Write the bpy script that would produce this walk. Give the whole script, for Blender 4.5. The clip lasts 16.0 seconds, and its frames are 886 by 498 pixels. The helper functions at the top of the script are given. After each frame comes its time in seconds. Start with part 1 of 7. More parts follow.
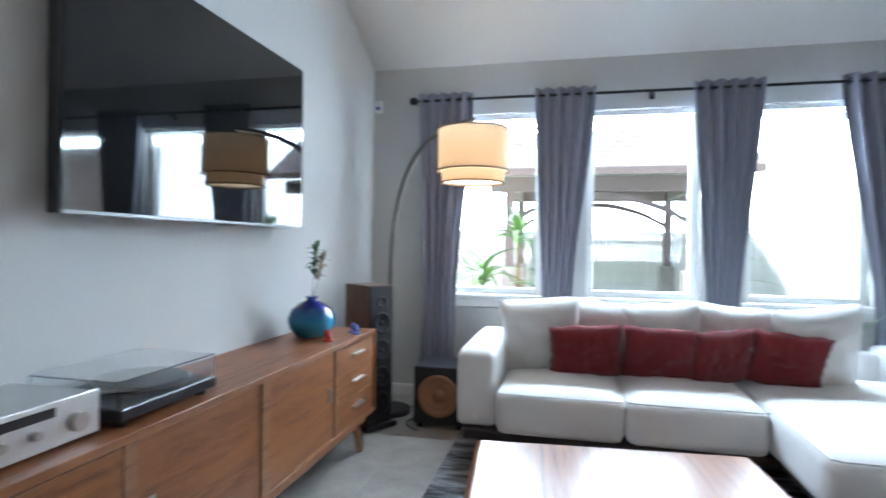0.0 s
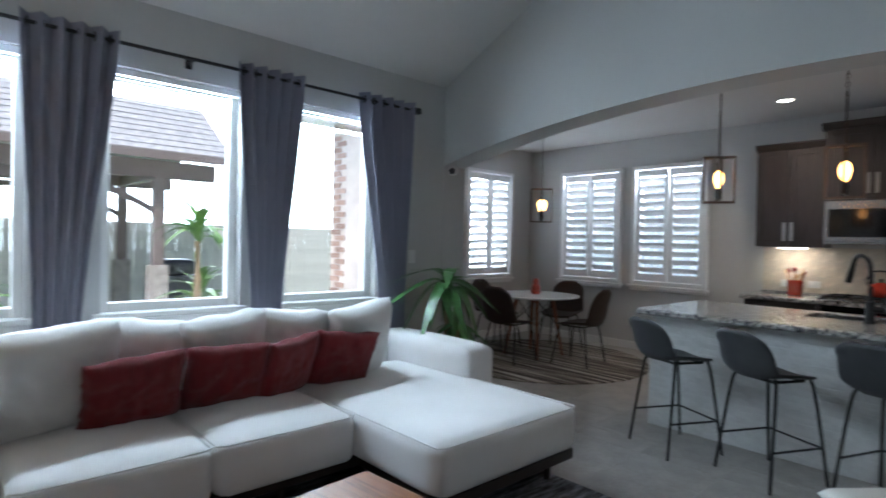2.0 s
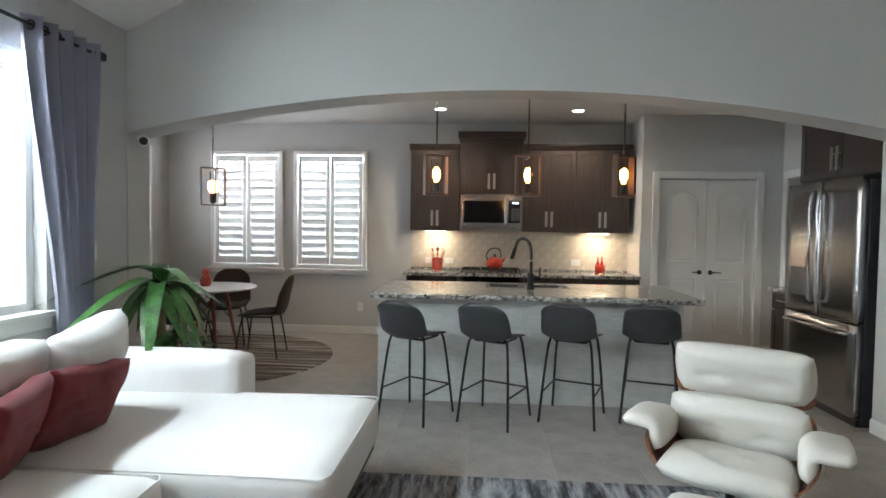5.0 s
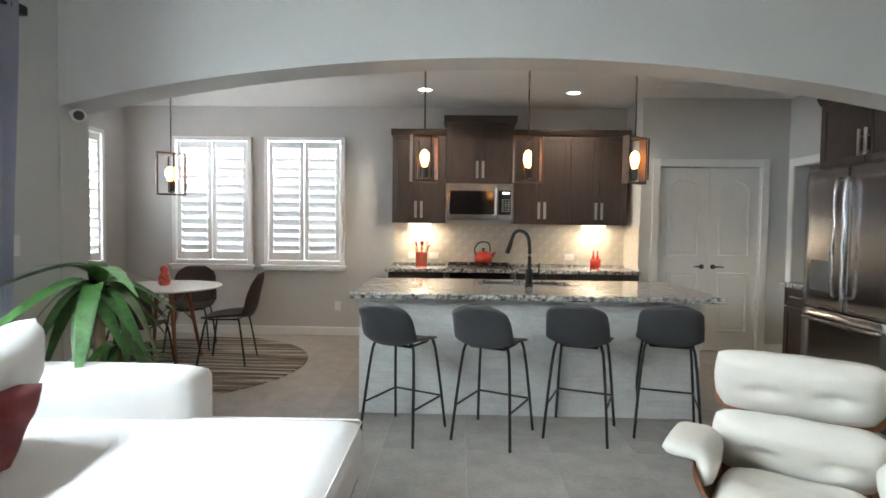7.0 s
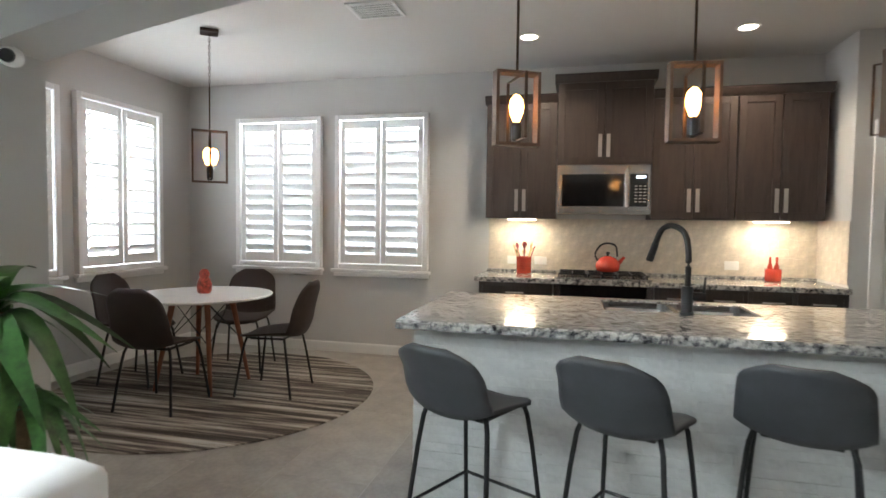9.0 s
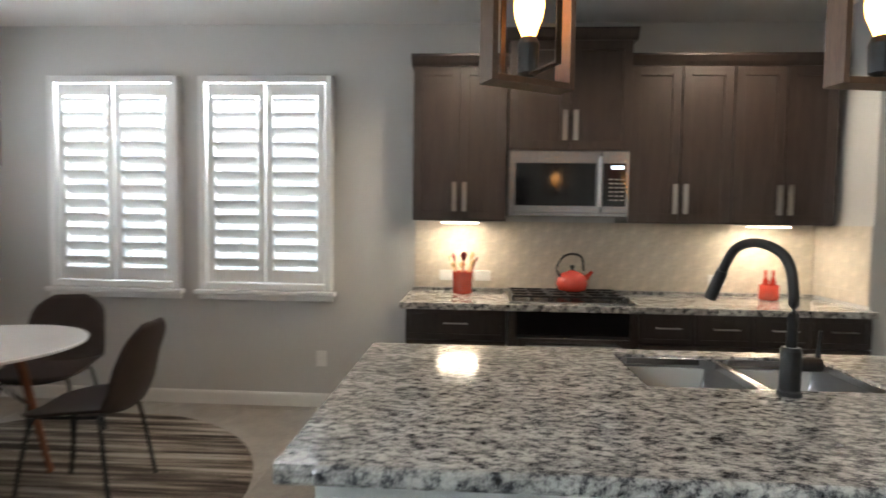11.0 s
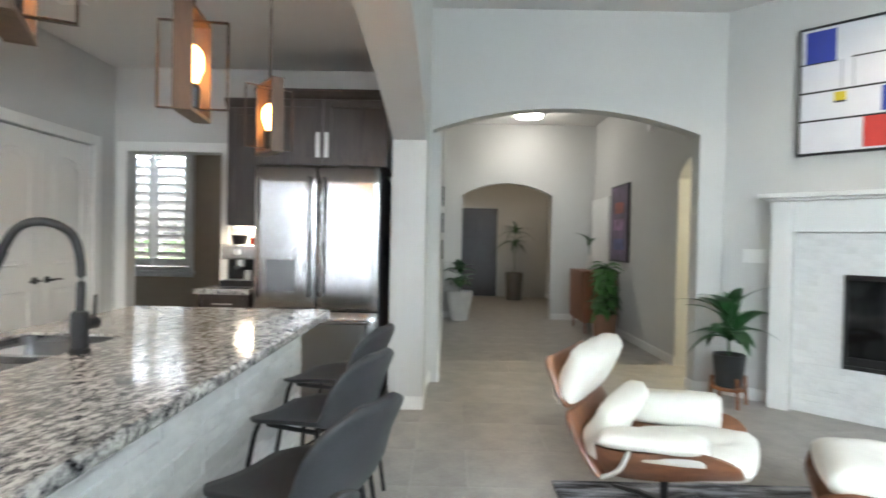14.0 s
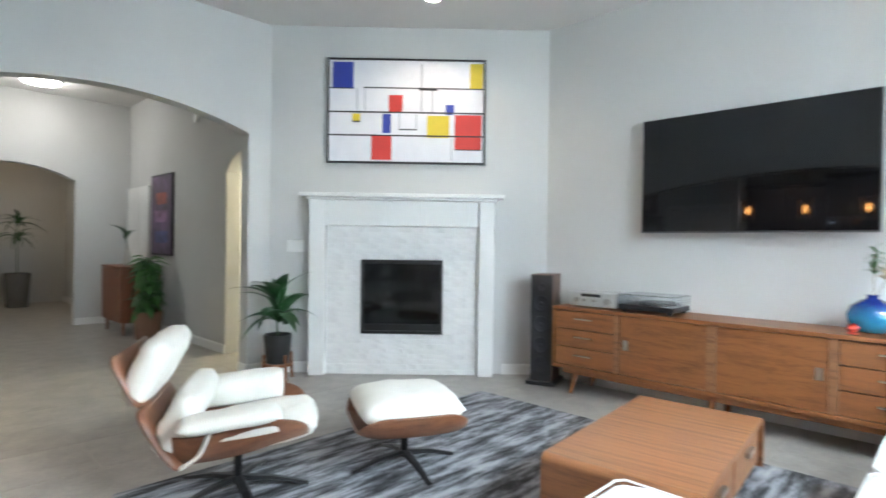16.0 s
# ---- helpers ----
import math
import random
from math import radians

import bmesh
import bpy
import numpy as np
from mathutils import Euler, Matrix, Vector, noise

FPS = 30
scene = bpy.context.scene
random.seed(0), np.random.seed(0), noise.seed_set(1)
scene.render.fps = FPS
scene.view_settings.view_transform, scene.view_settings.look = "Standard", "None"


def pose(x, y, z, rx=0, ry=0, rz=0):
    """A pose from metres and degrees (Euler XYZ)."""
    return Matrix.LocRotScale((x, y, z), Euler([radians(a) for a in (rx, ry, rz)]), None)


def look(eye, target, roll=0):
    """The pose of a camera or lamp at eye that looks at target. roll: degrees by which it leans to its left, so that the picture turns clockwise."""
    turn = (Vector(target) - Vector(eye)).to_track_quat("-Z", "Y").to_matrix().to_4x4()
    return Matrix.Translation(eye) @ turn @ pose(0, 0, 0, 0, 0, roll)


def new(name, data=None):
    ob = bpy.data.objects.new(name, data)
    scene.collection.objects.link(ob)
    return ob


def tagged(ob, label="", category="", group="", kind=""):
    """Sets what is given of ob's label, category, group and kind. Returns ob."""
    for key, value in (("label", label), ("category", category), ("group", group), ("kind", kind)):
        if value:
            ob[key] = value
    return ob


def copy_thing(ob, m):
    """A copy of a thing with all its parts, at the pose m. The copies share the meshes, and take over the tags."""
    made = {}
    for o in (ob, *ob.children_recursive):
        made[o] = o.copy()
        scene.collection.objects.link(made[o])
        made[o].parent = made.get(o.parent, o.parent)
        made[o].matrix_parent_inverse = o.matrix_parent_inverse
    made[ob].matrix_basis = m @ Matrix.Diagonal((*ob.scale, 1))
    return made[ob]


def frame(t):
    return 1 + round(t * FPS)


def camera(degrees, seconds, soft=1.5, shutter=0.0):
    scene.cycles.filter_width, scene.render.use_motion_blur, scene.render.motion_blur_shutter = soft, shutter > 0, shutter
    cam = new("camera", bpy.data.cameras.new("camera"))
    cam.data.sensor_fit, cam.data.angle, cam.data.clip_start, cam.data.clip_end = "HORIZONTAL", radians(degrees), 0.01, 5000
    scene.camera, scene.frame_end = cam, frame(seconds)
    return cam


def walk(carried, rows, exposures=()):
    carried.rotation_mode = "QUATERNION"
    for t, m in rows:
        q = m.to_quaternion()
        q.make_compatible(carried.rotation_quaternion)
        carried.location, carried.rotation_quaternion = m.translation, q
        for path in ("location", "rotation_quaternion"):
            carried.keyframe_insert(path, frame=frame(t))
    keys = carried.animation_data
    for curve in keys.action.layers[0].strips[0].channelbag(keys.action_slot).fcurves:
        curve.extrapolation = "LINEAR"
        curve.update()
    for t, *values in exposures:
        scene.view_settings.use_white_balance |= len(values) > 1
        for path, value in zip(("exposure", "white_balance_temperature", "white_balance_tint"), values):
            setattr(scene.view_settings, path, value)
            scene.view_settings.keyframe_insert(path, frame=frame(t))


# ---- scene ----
cam = camera(77.9, 16.0, 1.6, 0.4)
PATH = [
    (0, (2.168, -6.19, 1.293), (0.22, -6.643, 1.274), 0.8),
    (0.5, (2.007, -6.359, 1.289), (0.009, -6.264, 1.276), 0.9),
    (1, (1.799, -6.499, 1.272), (-0.122, -5.942, 1.274), 0.7),
    (1.5, (1.581, -6.665, 1.305), (-0.171, -5.7, 1.296), 1.0),
    (2, (1.427, -6.762, 1.35), (-0.047, -5.411, 1.326), 1.3),
    (2.5, (1.242, -6.823, 1.355), (0.082, -5.195, 1.343), 1.1),
    (3, (1.052, -6.964, 1.384), (0.171, -5.169, 1.363), 1.1),
    (3.5, (0.809, -7.041, 1.349), (0.194, -5.138, 1.335), 1.1),
    (4, (0.569, -7.068, 1.364), (0.18, -5.106, 1.329), 1.1),
    (4.5, (0.361, -7.156, 1.393), (0.144, -5.169, 1.337), 1.0),
    (7, (0.12, -6.638, 1.362), (0.066, -4.64, 1.275), 0.7),
    (7.5, (0.169, -6.322, 1.353), (0.019, -4.33, 1.259), 0.7),
    (8, (0.195, -5.945, 1.311), (-0.102, -3.969, 1.22), 0.7),
    (10.5, (-0.104, -4.192, 1.33), (-0.623, -2.262, 1.24), 0.8),
    (11, (-0.236, -3.928, 1.375), (-0.348, -1.934, 1.276), 0.8),
    (11.5, (-0.433, -3.809, 1.333), (-0.122, -1.835, 1.252), 1.0),
    (12, (-0.71, -3.799, 1.339), (0.189, -2.015, 1.259), 1.4),
    (12.5, (-0.796, -3.781, 1.301), (0.569, -2.321, 1.242), 2.0),
    (13, (-0.914, -3.775, 1.308), (0.856, -2.846, 1.253), 1.5),
    (13.5, (-1.06, -3.639, 1.303), (0.871, -3.121, 1.261), 1.4),
    (14, (-1.144, -3.539, 1.287), (0.855, -3.52, 1.26), 1.2),
    (14.5, (-1.155, -3.513, 1.316), (0.8, -3.932, 1.277), 1.1),
    (15, (-1.112, -3.423, 1.311), (0.736, -4.187, 1.275), 1.0),
    (15.5, (-1.142, -3.311, 1.311), (0.519, -4.425, 1.271), 0.8),
    (16, (-1.205, -3.33, 1.26), (0.193, -4.761, 1.241), 0.8),
]
def EXPO(v):
    """The clip's own exposure and white balance along the walk."""
    return [(t, v + k, w, 10) for t, k, w in ((0, 0.0, 5450), (1.5, -0.7, 5450), (2.5, -1.25, 5750), (3.5, -0.85, 5950), (4.5, -0.5, 6150), (7, -0.02, 6300), (10.0, -0.25, 6350), (10.5, -0.5, 6200), (11.0, -0.35, 6400), (12.0, -0.02, 6450), (13.5, 0.45, 6400), (14.5, 0.3, 6000), (16, 0.35, 5950))]


walk(cam, [(t, look(eye, target, roll)) for t, eye, target, roll in PATH], EXPO(1.2))

# ---- world, sun, large lights ----
world = bpy.data.worlds.new("World")
scene.world = world
world.use_nodes = True
wn = world.node_tree.nodes
sky = wn.new("ShaderNodeTexSky")
sky.sky_type, sky.sun_disc = "NISHITA", False
sky.sun_elevation, sky.sun_rotation = radians(50), radians(200)
sky.air_density, sky.dust_density = 1.0, 3.0
world.node_tree.links.new(sky.outputs[0], wn["Background"].inputs[0])
wn["Background"].inputs[1].default_value = 0.15
sun = new("sun", bpy.data.lights.new("sun", "SUN"))
sun.data.energy, sun.data.angle, sun.data.color = 5.0, radians(3), (1, 0.96, 0.9)
sun.matrix_world = look((0, 0, 20), (-6, 5, 8))


def window_light(name, eye, target, w, h, watts, colour=(0.9, 0.95, 1.0)):
    lamp = new(name, bpy.data.lights.new(name, "AREA"))
    lamp.data.shape, lamp.data.size, lamp.data.size_y = "RECTANGLE", w, h
    lamp.data.energy, lamp.data.color = watts, colour
    lamp.matrix_world = look(eye, target)
    return lamp


for y in (-6.84, -5.66, -4.5):
    window_light("window_daylight", (-2.40, y, 2.29), (-1.4, y, 1.75), 0.80, 0.16, 42, (0.84, 0.97, 1.0))
for x in (-2.88, -1.75):
    window_light("window_daylight", (x, 0.20, 2.31), (x, -0.7, 1.3), 0.85, 0.09, 70)
for y in (-0.95, -2.08):
    window_light("window_daylight", (-4.2, y, 1.65), (0, y, 1.4), 0.85, 1.4, 26)
window_light("window_daylight", (5.79, 0.1, 2.31), (4.9, 0.1, 1.3), 0.85, 0.09, 18)


def point_light(name, p, watts, colour, r=0.03):
    lamp = new(name, bpy.data.lights.new(name, "POINT"))
    lamp.data.energy, lamp.data.color, lamp.data.shadow_soft_size = watts, colour, r
    lamp.location = p
    return lamp


WARM, NEUTRAL = (1.0, 0.55, 0.22), (1.0, 0.80, 0.58)


# ---- materials ----
def nodes_of(name):
    m = bpy.data.materials.new(name)
    m.use_nodes = True
    t = m.node_tree
    return m, t.nodes, t.links, t.nodes["Principled BSDF"]


def ramp(n, stops):
    r = n.new("ShaderNodeValToRGB")
    e = r.color_ramp.elements
    while len(e) < len(stops):
        e.new(0.5)
    for k, (p, c) in zip(e, stops):
        k.position, k.color = p, (*c, 1)
    return r


def shade(c, k):
    return tuple(min(1, max(0, v * k)) for v in c)


def surface(name, colour, rough=0.5, metal=0.0, var=0.08, scale=6.0, bump=0.05, fine=120.0, stretch=(1, 1, 1), coat=0.0, random_tone=0.0, sheen=0.0, transmit=0.0):
    """A plain surface with colour variation at a large and a fine scale, and fine relief."""
    m, n, l, b = nodes_of(name)
    tc, mp = n.new("ShaderNodeTexCoord"), n.new("ShaderNodeMapping")
    mp.inputs["Scale"].default_value = stretch
    l.new(tc.outputs["Object"], mp.inputs[0])
    big, small = n.new("ShaderNodeTexNoise"), n.new("ShaderNodeTexNoise")
    big.inputs["Scale"].default_value, small.inputs["Scale"].default_value = scale, fine
    big.inputs["Detail"].default_value, small.inputs["Detail"].default_value = 4, 3
    for q in (big, small):
        l.new(mp.outputs[0], q.inputs["Vector"])
    mix = n.new("ShaderNodeMath")
    mix.operation = "MULTIPLY_ADD"
    mix.inputs[1].default_value = 0.65
    half = n.new("ShaderNodeMath")
    half.operation = "MULTIPLY"
    half.inputs[1].default_value = 0.35
    l.new(small.outputs[0], half.inputs[0])
    l.new(big.outputs[0], mix.inputs[0])
    l.new(half.outputs[0], mix.inputs[2])
    last = mix
    if random_tone:
        info, add = n.new("ShaderNodeObjectInfo"), n.new("ShaderNodeMath")
        add.operation = "MULTIPLY_ADD"
        add.inputs[1].default_value = random_tone
        l.new(info.outputs["Random"], add.inputs[0])
        l.new(mix.outputs[0], add.inputs[2])
        last = add
    lo, hi = 0.3, 0.7 + random_tone
    r = ramp(n, [(lo, shade(colour, 1 - var * 2)), (hi, shade(colour, 1 + var))])
    l.new(last.outputs[0], r.inputs[0])
    l.new(r.outputs[0], b.inputs["Base Color"])
    b.inputs["Roughness"].default_value, b.inputs["Metallic"].default_value = rough, metal
    b.inputs["Coat Weight"].default_value = coat
    b.inputs["Sheen Weight"].default_value = sheen
    b.inputs["Transmission Weight"].default_value = transmit
    if bump:
        bp = n.new("ShaderNodeBump")
        bp.inputs["Strength"].default_value, bp.inputs["Distance"].default_value = bump, 0.01
        l.new(small.outputs[0], bp.inputs["Height"])
        l.new(bp.outputs[0], b.inputs["Normal"])
    return m


def wood(name, dark, light, scale=3.0, stretch=(1, 12, 12), rough=0.42, coat=0.1, tambour=0.0):
    m, n, l, b = nodes_of(name)
    tc, mp = n.new("ShaderNodeTexCoord"), n.new("ShaderNodeMapping")
    mp.inputs["Scale"].default_value = stretch
    l.new(tc.outputs["Object"], mp.inputs[0])
    a, c = n.new("ShaderNodeTexNoise"), n.new("ShaderNodeTexNoise")
    a.inputs["Scale"].default_value, a.inputs["Detail"].default_value, a.inputs["Distortion"].default_value = scale, 6, 1.2
    c.inputs["Scale"].default_value, c.inputs["Detail"].default_value = scale * 9, 4
    l.new(mp.outputs[0], a.inputs["Vector"])
    l.new(mp.outputs[0], c.inputs["Vector"])
    mix = n.new("ShaderNodeMixRGB")
    mix.inputs[0].default_value = 0.35
    l.new(a.outputs[0], mix.inputs[1])
    l.new(c.outputs[0], mix.inputs[2])
    r = ramp(n, [(0.3, dark), (0.52, shade(light, 0.85)), (0.7, light)])
    l.new(mix.outputs[0], r.inputs[0])
    l.new(r.outputs[0], b.inputs["Base Color"])
    b.inputs["Roughness"].default_value, b.inputs["Coat Weight"].default_value = rough, coat
    b.inputs["Coat Roughness"].default_value = 0.25
    bp = n.new("ShaderNodeBump")
    bp.inputs["Strength"].default_value, bp.inputs["Distance"].default_value = 0.08, 0.004
    l.new(c.outputs[0], bp.inputs["Height"])
    l.new(bp.outputs[0], b.inputs["Normal"])
    return m


def granite(name):
    m, n, l, b = nodes_of(name)
    tc = n.new("ShaderNodeTexCoord")
    a, v, w = n.new("ShaderNodeTexNoise"), n.new("ShaderNodeTexVoronoi"), n.new("ShaderNodeTexNoise")
    a.inputs["Scale"].default_value, a.inputs["Detail"].default_value, a.inputs["Roughness"].default_value = 34, 7, 0.7
    w.inputs["Scale"].default_value, w.inputs["Detail"].default_value = 7, 5
    v.inputs["Scale"].default_value = 90
    mp = n.new("ShaderNodeMapping")
    mp.inputs["Scale"].default_value = (1, 1.9, 1)
    mp.inputs["Rotation"].default_value = (0, 0, 0.35)
    l.new(tc.outputs["Object"], mp.inputs[0])
    for q in (a, v, w):
        l.new(mp.outputs[0], q.inputs["Vector"])
    base = ramp(n, [(0.36, (0.02, 0.02, 0.022)), (0.43, (0.13, 0.13, 0.135)), (0.50, (0.36, 0.35, 0.335)), (0.60, (0.60, 0.585, 0.55))])
    l.new(a.outputs[0], base.inputs[0])
    spots = ramp(n, [(0.0, (0.25, 0.25, 0.25)), (0.25, (1, 1, 1))])
    l.new(v.outputs["Distance"], spots.inputs[0])
    cloud = ramp(n, [(0.35, (0.68, 0.68, 0.68)), (0.6, (1, 1, 1))])
    l.new(w.outputs[0], cloud.inputs[0])
    m1, m2 = n.new("ShaderNodeMixRGB"), n.new("ShaderNodeMixRGB")
    m1.blend_type = m2.blend_type = "MULTIPLY"
    m1.inputs[0].default_value, m2.inputs[0].default_value = 0.6, 0.8
    l.new(base.outputs[0], m1.inputs[1])
    l.new(spots.outputs[0], m1.inputs[2])
    l.new(m1.outputs[0], m2.inputs[1])
    l.new(cloud.outputs[0], m2.inputs[2])
    l.new(m2.outputs[0], b.inputs["Base Color"])
    b.inputs["Roughness"].default_value = 0.12
    return m


def striped_rug(name, colours, scale=(0.35, 9, 1), rough=0.95, detail=6, contrast=(0.35, 0.65)):
    m, n, l, b = nodes_of(name)
    tc, mp = n.new("ShaderNodeTexCoord"), n.new("ShaderNodeMapping")
    mp.inputs["Scale"].default_value = scale
    l.new(tc.outputs["Object"], mp.inputs[0])
    a, f = n.new("ShaderNodeTexNoise"), n.new("ShaderNodeTexNoise")
    a.inputs["Scale"].default_value, a.inputs["Detail"].default_value, a.inputs["Roughness"].default_value = 1.6, detail, 0.65
    f.inputs["Scale"].default_value, f.inputs["Detail"].default_value = 160, 2
    l.new(mp.outputs[0], a.inputs["Vector"])
    l.new(tc.outputs["Object"], f.inputs["Vector"])
    k = len(colours) - 1
    r = ramp(n, [(contrast[0] + (contrast[1] - contrast[0]) * i / k, c) for i, c in enumerate(colours)])
    mix = n.new("ShaderNodeMath")
    mix.operation = "MULTIPLY_ADD"
    mix.inputs[1].default_value = 0.12
    l.new(f.outputs[0], mix.inputs[0])
    l.new(a.outputs[0], mix.inputs[2])
    sub = n.new("ShaderNodeMath")
    sub.operation = "SUBTRACT"
    sub.inputs[1].default_value = 0.06
    l.new(mix.outputs[0], sub.inputs[0])
    l.new(sub.outputs[0], r.inputs[0])
    l.new(r.outputs[0], b.inputs["Base Color"])
    b.inputs["Roughness"].default_value = rough
    bp = n.new("ShaderNodeBump")
    bp.inputs["Strength"].default_value, bp.inputs["Distance"].default_value = 0.5, 0.01
    l.new(f.outputs[0], bp.inputs["Height"])
    l.new(bp.outputs[0], b.inputs["Normal"])
    return m


def glow(name, colour, strength):
    m, n, l, b = nodes_of(name)
    b.inputs["Emission Color"].default_value = (*colour, 1)
    b.inputs["Emission Strength"].default_value = strength
    b.inputs["Base Color"].default_value = (*shade(colour, 0.8), 1)
    return m


def glass(name, tint=(1, 1, 1), rough=0.0):
    m, n, l, b = nodes_of(name)
    b.inputs["Base Color"].default_value = (*tint, 1)
    b.inputs["Transmission Weight"].default_value, b.inputs["Roughness"].default_value, b.inputs["IOR"].default_value = 1.0, rough, 1.45
    return m


WALL = surface("wall_paint", (0.55, 0.55, 0.535), 0.75, var=0.02, scale=1.5, bump=0.12, fine=160)
CEIL = surface("ceiling_paint", (0.66, 0.65, 0.63), 0.85, var=0.015, scale=1.2, bump=0.15, fine=140)
TRIM = surface("white_trim", (0.76, 0.76, 0.74), 0.4, var=0.02, scale=3, bump=0.02)
SHUT = surface("shutter_white", (0.8, 0.8, 0.79), 0.38, var=0.015, scale=3, bump=0.02)
TILE = surface("floor_tile", (0.335, 0.312, 0.28), 0.33, var=0.2, scale=6, bump=0.04, fine=40, random_tone=0.12)
GROUT = surface("grout", (0.47, 0.45, 0.42), 0.9, var=0.1, scale=8, bump=0.2)
DARKWOOD = wood("espresso_wood", (0.018, 0.012, 0.010), (0.045, 0.032, 0.028), 2.5, (10, 10, 1), 0.38, 0.15)
WALNUT = wood("walnut", (0.11, 0.042, 0.018), (0.28, 0.13, 0.06), 3, (1, 10, 10))
WALNUTY = wood("striped_walnut", (0.075, 0.026, 0.011), (0.30, 0.125, 0.05), 2.6, (0.5, 16, 8), 0.3, 0.35)
ACORN = wood("acorn_wood", (0.11, 0.032, 0.009), (0.27, 0.10, 0.03), 2.2, (1, 9, 9), 0.42, 0.15)
ROSEWOOD = wood("rosewood_shell", (0.10, 0.035, 0.016), (0.23, 0.095, 0.045), 3, (8, 1, 2), 0.35, 0.3)
REDWOOD = wood("reddish_wood", (0.14, 0.04, 0.02), (0.26, 0.09, 0.04), 3, (6, 6, 1))
GRANITE = granite("granite")
STEEL = surface("brushed_steel", (0.44, 0.44, 0.45), 0.2, 1.0, var=0.04, scale=3, bump=0.03, fine=60, stretch=(1, 1, 40))
CHROME = surface("nickel", (0.46, 0.44, 0.42), 0.3, 1.0, var=0.03, bump=0.0)
BLACKM = surface("black_metal", (0.012, 0.012, 0.013), 0.4, 0.2, var=0.2, bump=0.03)
BLACKP = surface("black_plastic", (0.014, 0.014, 0.016), 0.3, var=0.2, bump=0.02)
SCREEN = surface("black_screen", (0.006, 0.006, 0.007), 0.035, var=0.1, bump=0.0)
GLOSS = surface("black_glass", (0.008, 0.008, 0.009), 0.08, var=0.1, bump=0.0)
BRONZE = surface("bronze_metal", (0.07, 0.045, 0.03), 0.35, 0.85, var=0.15, bump=0.03)
PENDWOOD = wood("pendant_wood", (0.05, 0.028, 0.018), (0.13, 0.075, 0.045), 4, (8, 8, 1), 0.5, 0.0)
SOFA = surface("sofa_linen", (0.80, 0.79, 0.78), 0.9, var=0.03, scale=4, bump=0.3, fine=420, sheen=0.3)
CUSH = surface("pillow_linen", (0.76, 0.75, 0.73), 0.92, var=0.04, scale=7, bump=0.35, fine=380, sheen=0.3)
RED = surface("red_knit", (0.19, 0.006, 0.010), 0.9, var=0.15, scale=9, bump=0.7, fine=150, stretch=(1, 4, 1), sheen=0.2)
LEATHER = surface("white_leather", (0.74, 0.72, 0.66), 0.42, var=0.03, scale=8, bump=0.12, fine=180)
GREYL = surface("charcoal_leather", (0.035, 0.037, 0.04), 0.5, var=0.12, scale=14, bump=0.15, fine=180)
BROWNL = surface("brown_leather", (0.028, 0.015, 0.012), 0.58, var=0.12, scale=14, bump=0.15, fine=180)
CURT = surface("curtain_grey", (0.27, 0.275, 0.345), 0.85, var=0.06, scale=5, bump=0.25, fine=300, stretch=(1, 1, 0.2), transmit=0.0, sheen=0.2)
STONEW = surface("white_ledger_stone", (0.66, 0.67, 0.66), 0.7, var=0.09, scale=12, bump=0.5, fine=45, random_tone=0.12)
MARBLE = surface("white_fireplace_stone", (0.74, 0.74, 0.73), 0.55, var=0.07, scale=9, bump=0.3, fine=50, random_tone=0.1)
BACKSP = surface("travertine_backsplash", (0.60, 0.54, 0.45), 0.45, var=0.13, scale=14, bump=0.12, fine=70)
BASEM = surface("dark_plinth", (0.03, 0.022, 0.018), 0.5, var=0.1)
WHITEP = surface("white_plastic", (0.75, 0.75, 0.73), 0.35, var=0.02, bump=0.0)
WHITETOP = surface("white_lacquer", (0.8, 0.8, 0.79), 0.22, var=0.015, bump=0.0)
ENAMEL = surface("orange_red_enamel", (0.50, 0.05, 0.03), 0.2, var=0.1, scale=10, bump=0.0, coat=0.5)
def glazed(name, low, high, z0, z1):
    """A glossy glaze that runs from one colour into another up the pot, with streaks."""
    m, n, l, b = nodes_of(name)
    tc, sx, ns, mm = n.new("ShaderNodeTexCoord"), n.new("ShaderNodeSeparateXYZ"), n.new("ShaderNodeTexNoise"), n.new("ShaderNodeMath")
    ns.inputs["Scale"].default_value = 14
    mr = n.new("ShaderNodeMapRange")
    mr.inputs["From Min"].default_value, mr.inputs["From Max"].default_value = z0, z1
    mm.operation = "MULTIPLY_ADD"
    mm.inputs[1].default_value = 0.45
    l.new(tc.outputs["Object"], sx.inputs[0])
    l.new(tc.outputs["Object"], ns.inputs["Vector"])
    l.new(sx.outputs["Z"], mr.inputs["Value"])
    l.new(ns.outputs[0], mm.inputs[0])
    l.new(mr.outputs[0], mm.inputs[2])
    r = ramp(n, [(0.35, low), (1.0, high)])
    l.new(mm.outputs[0], r.inputs[0])
    l.new(r.outputs[0], b.inputs["Base Color"])
    b.inputs["Roughness"].default_value, b.inputs["Coat Weight"].default_value = 0.12, 0.6
    return m


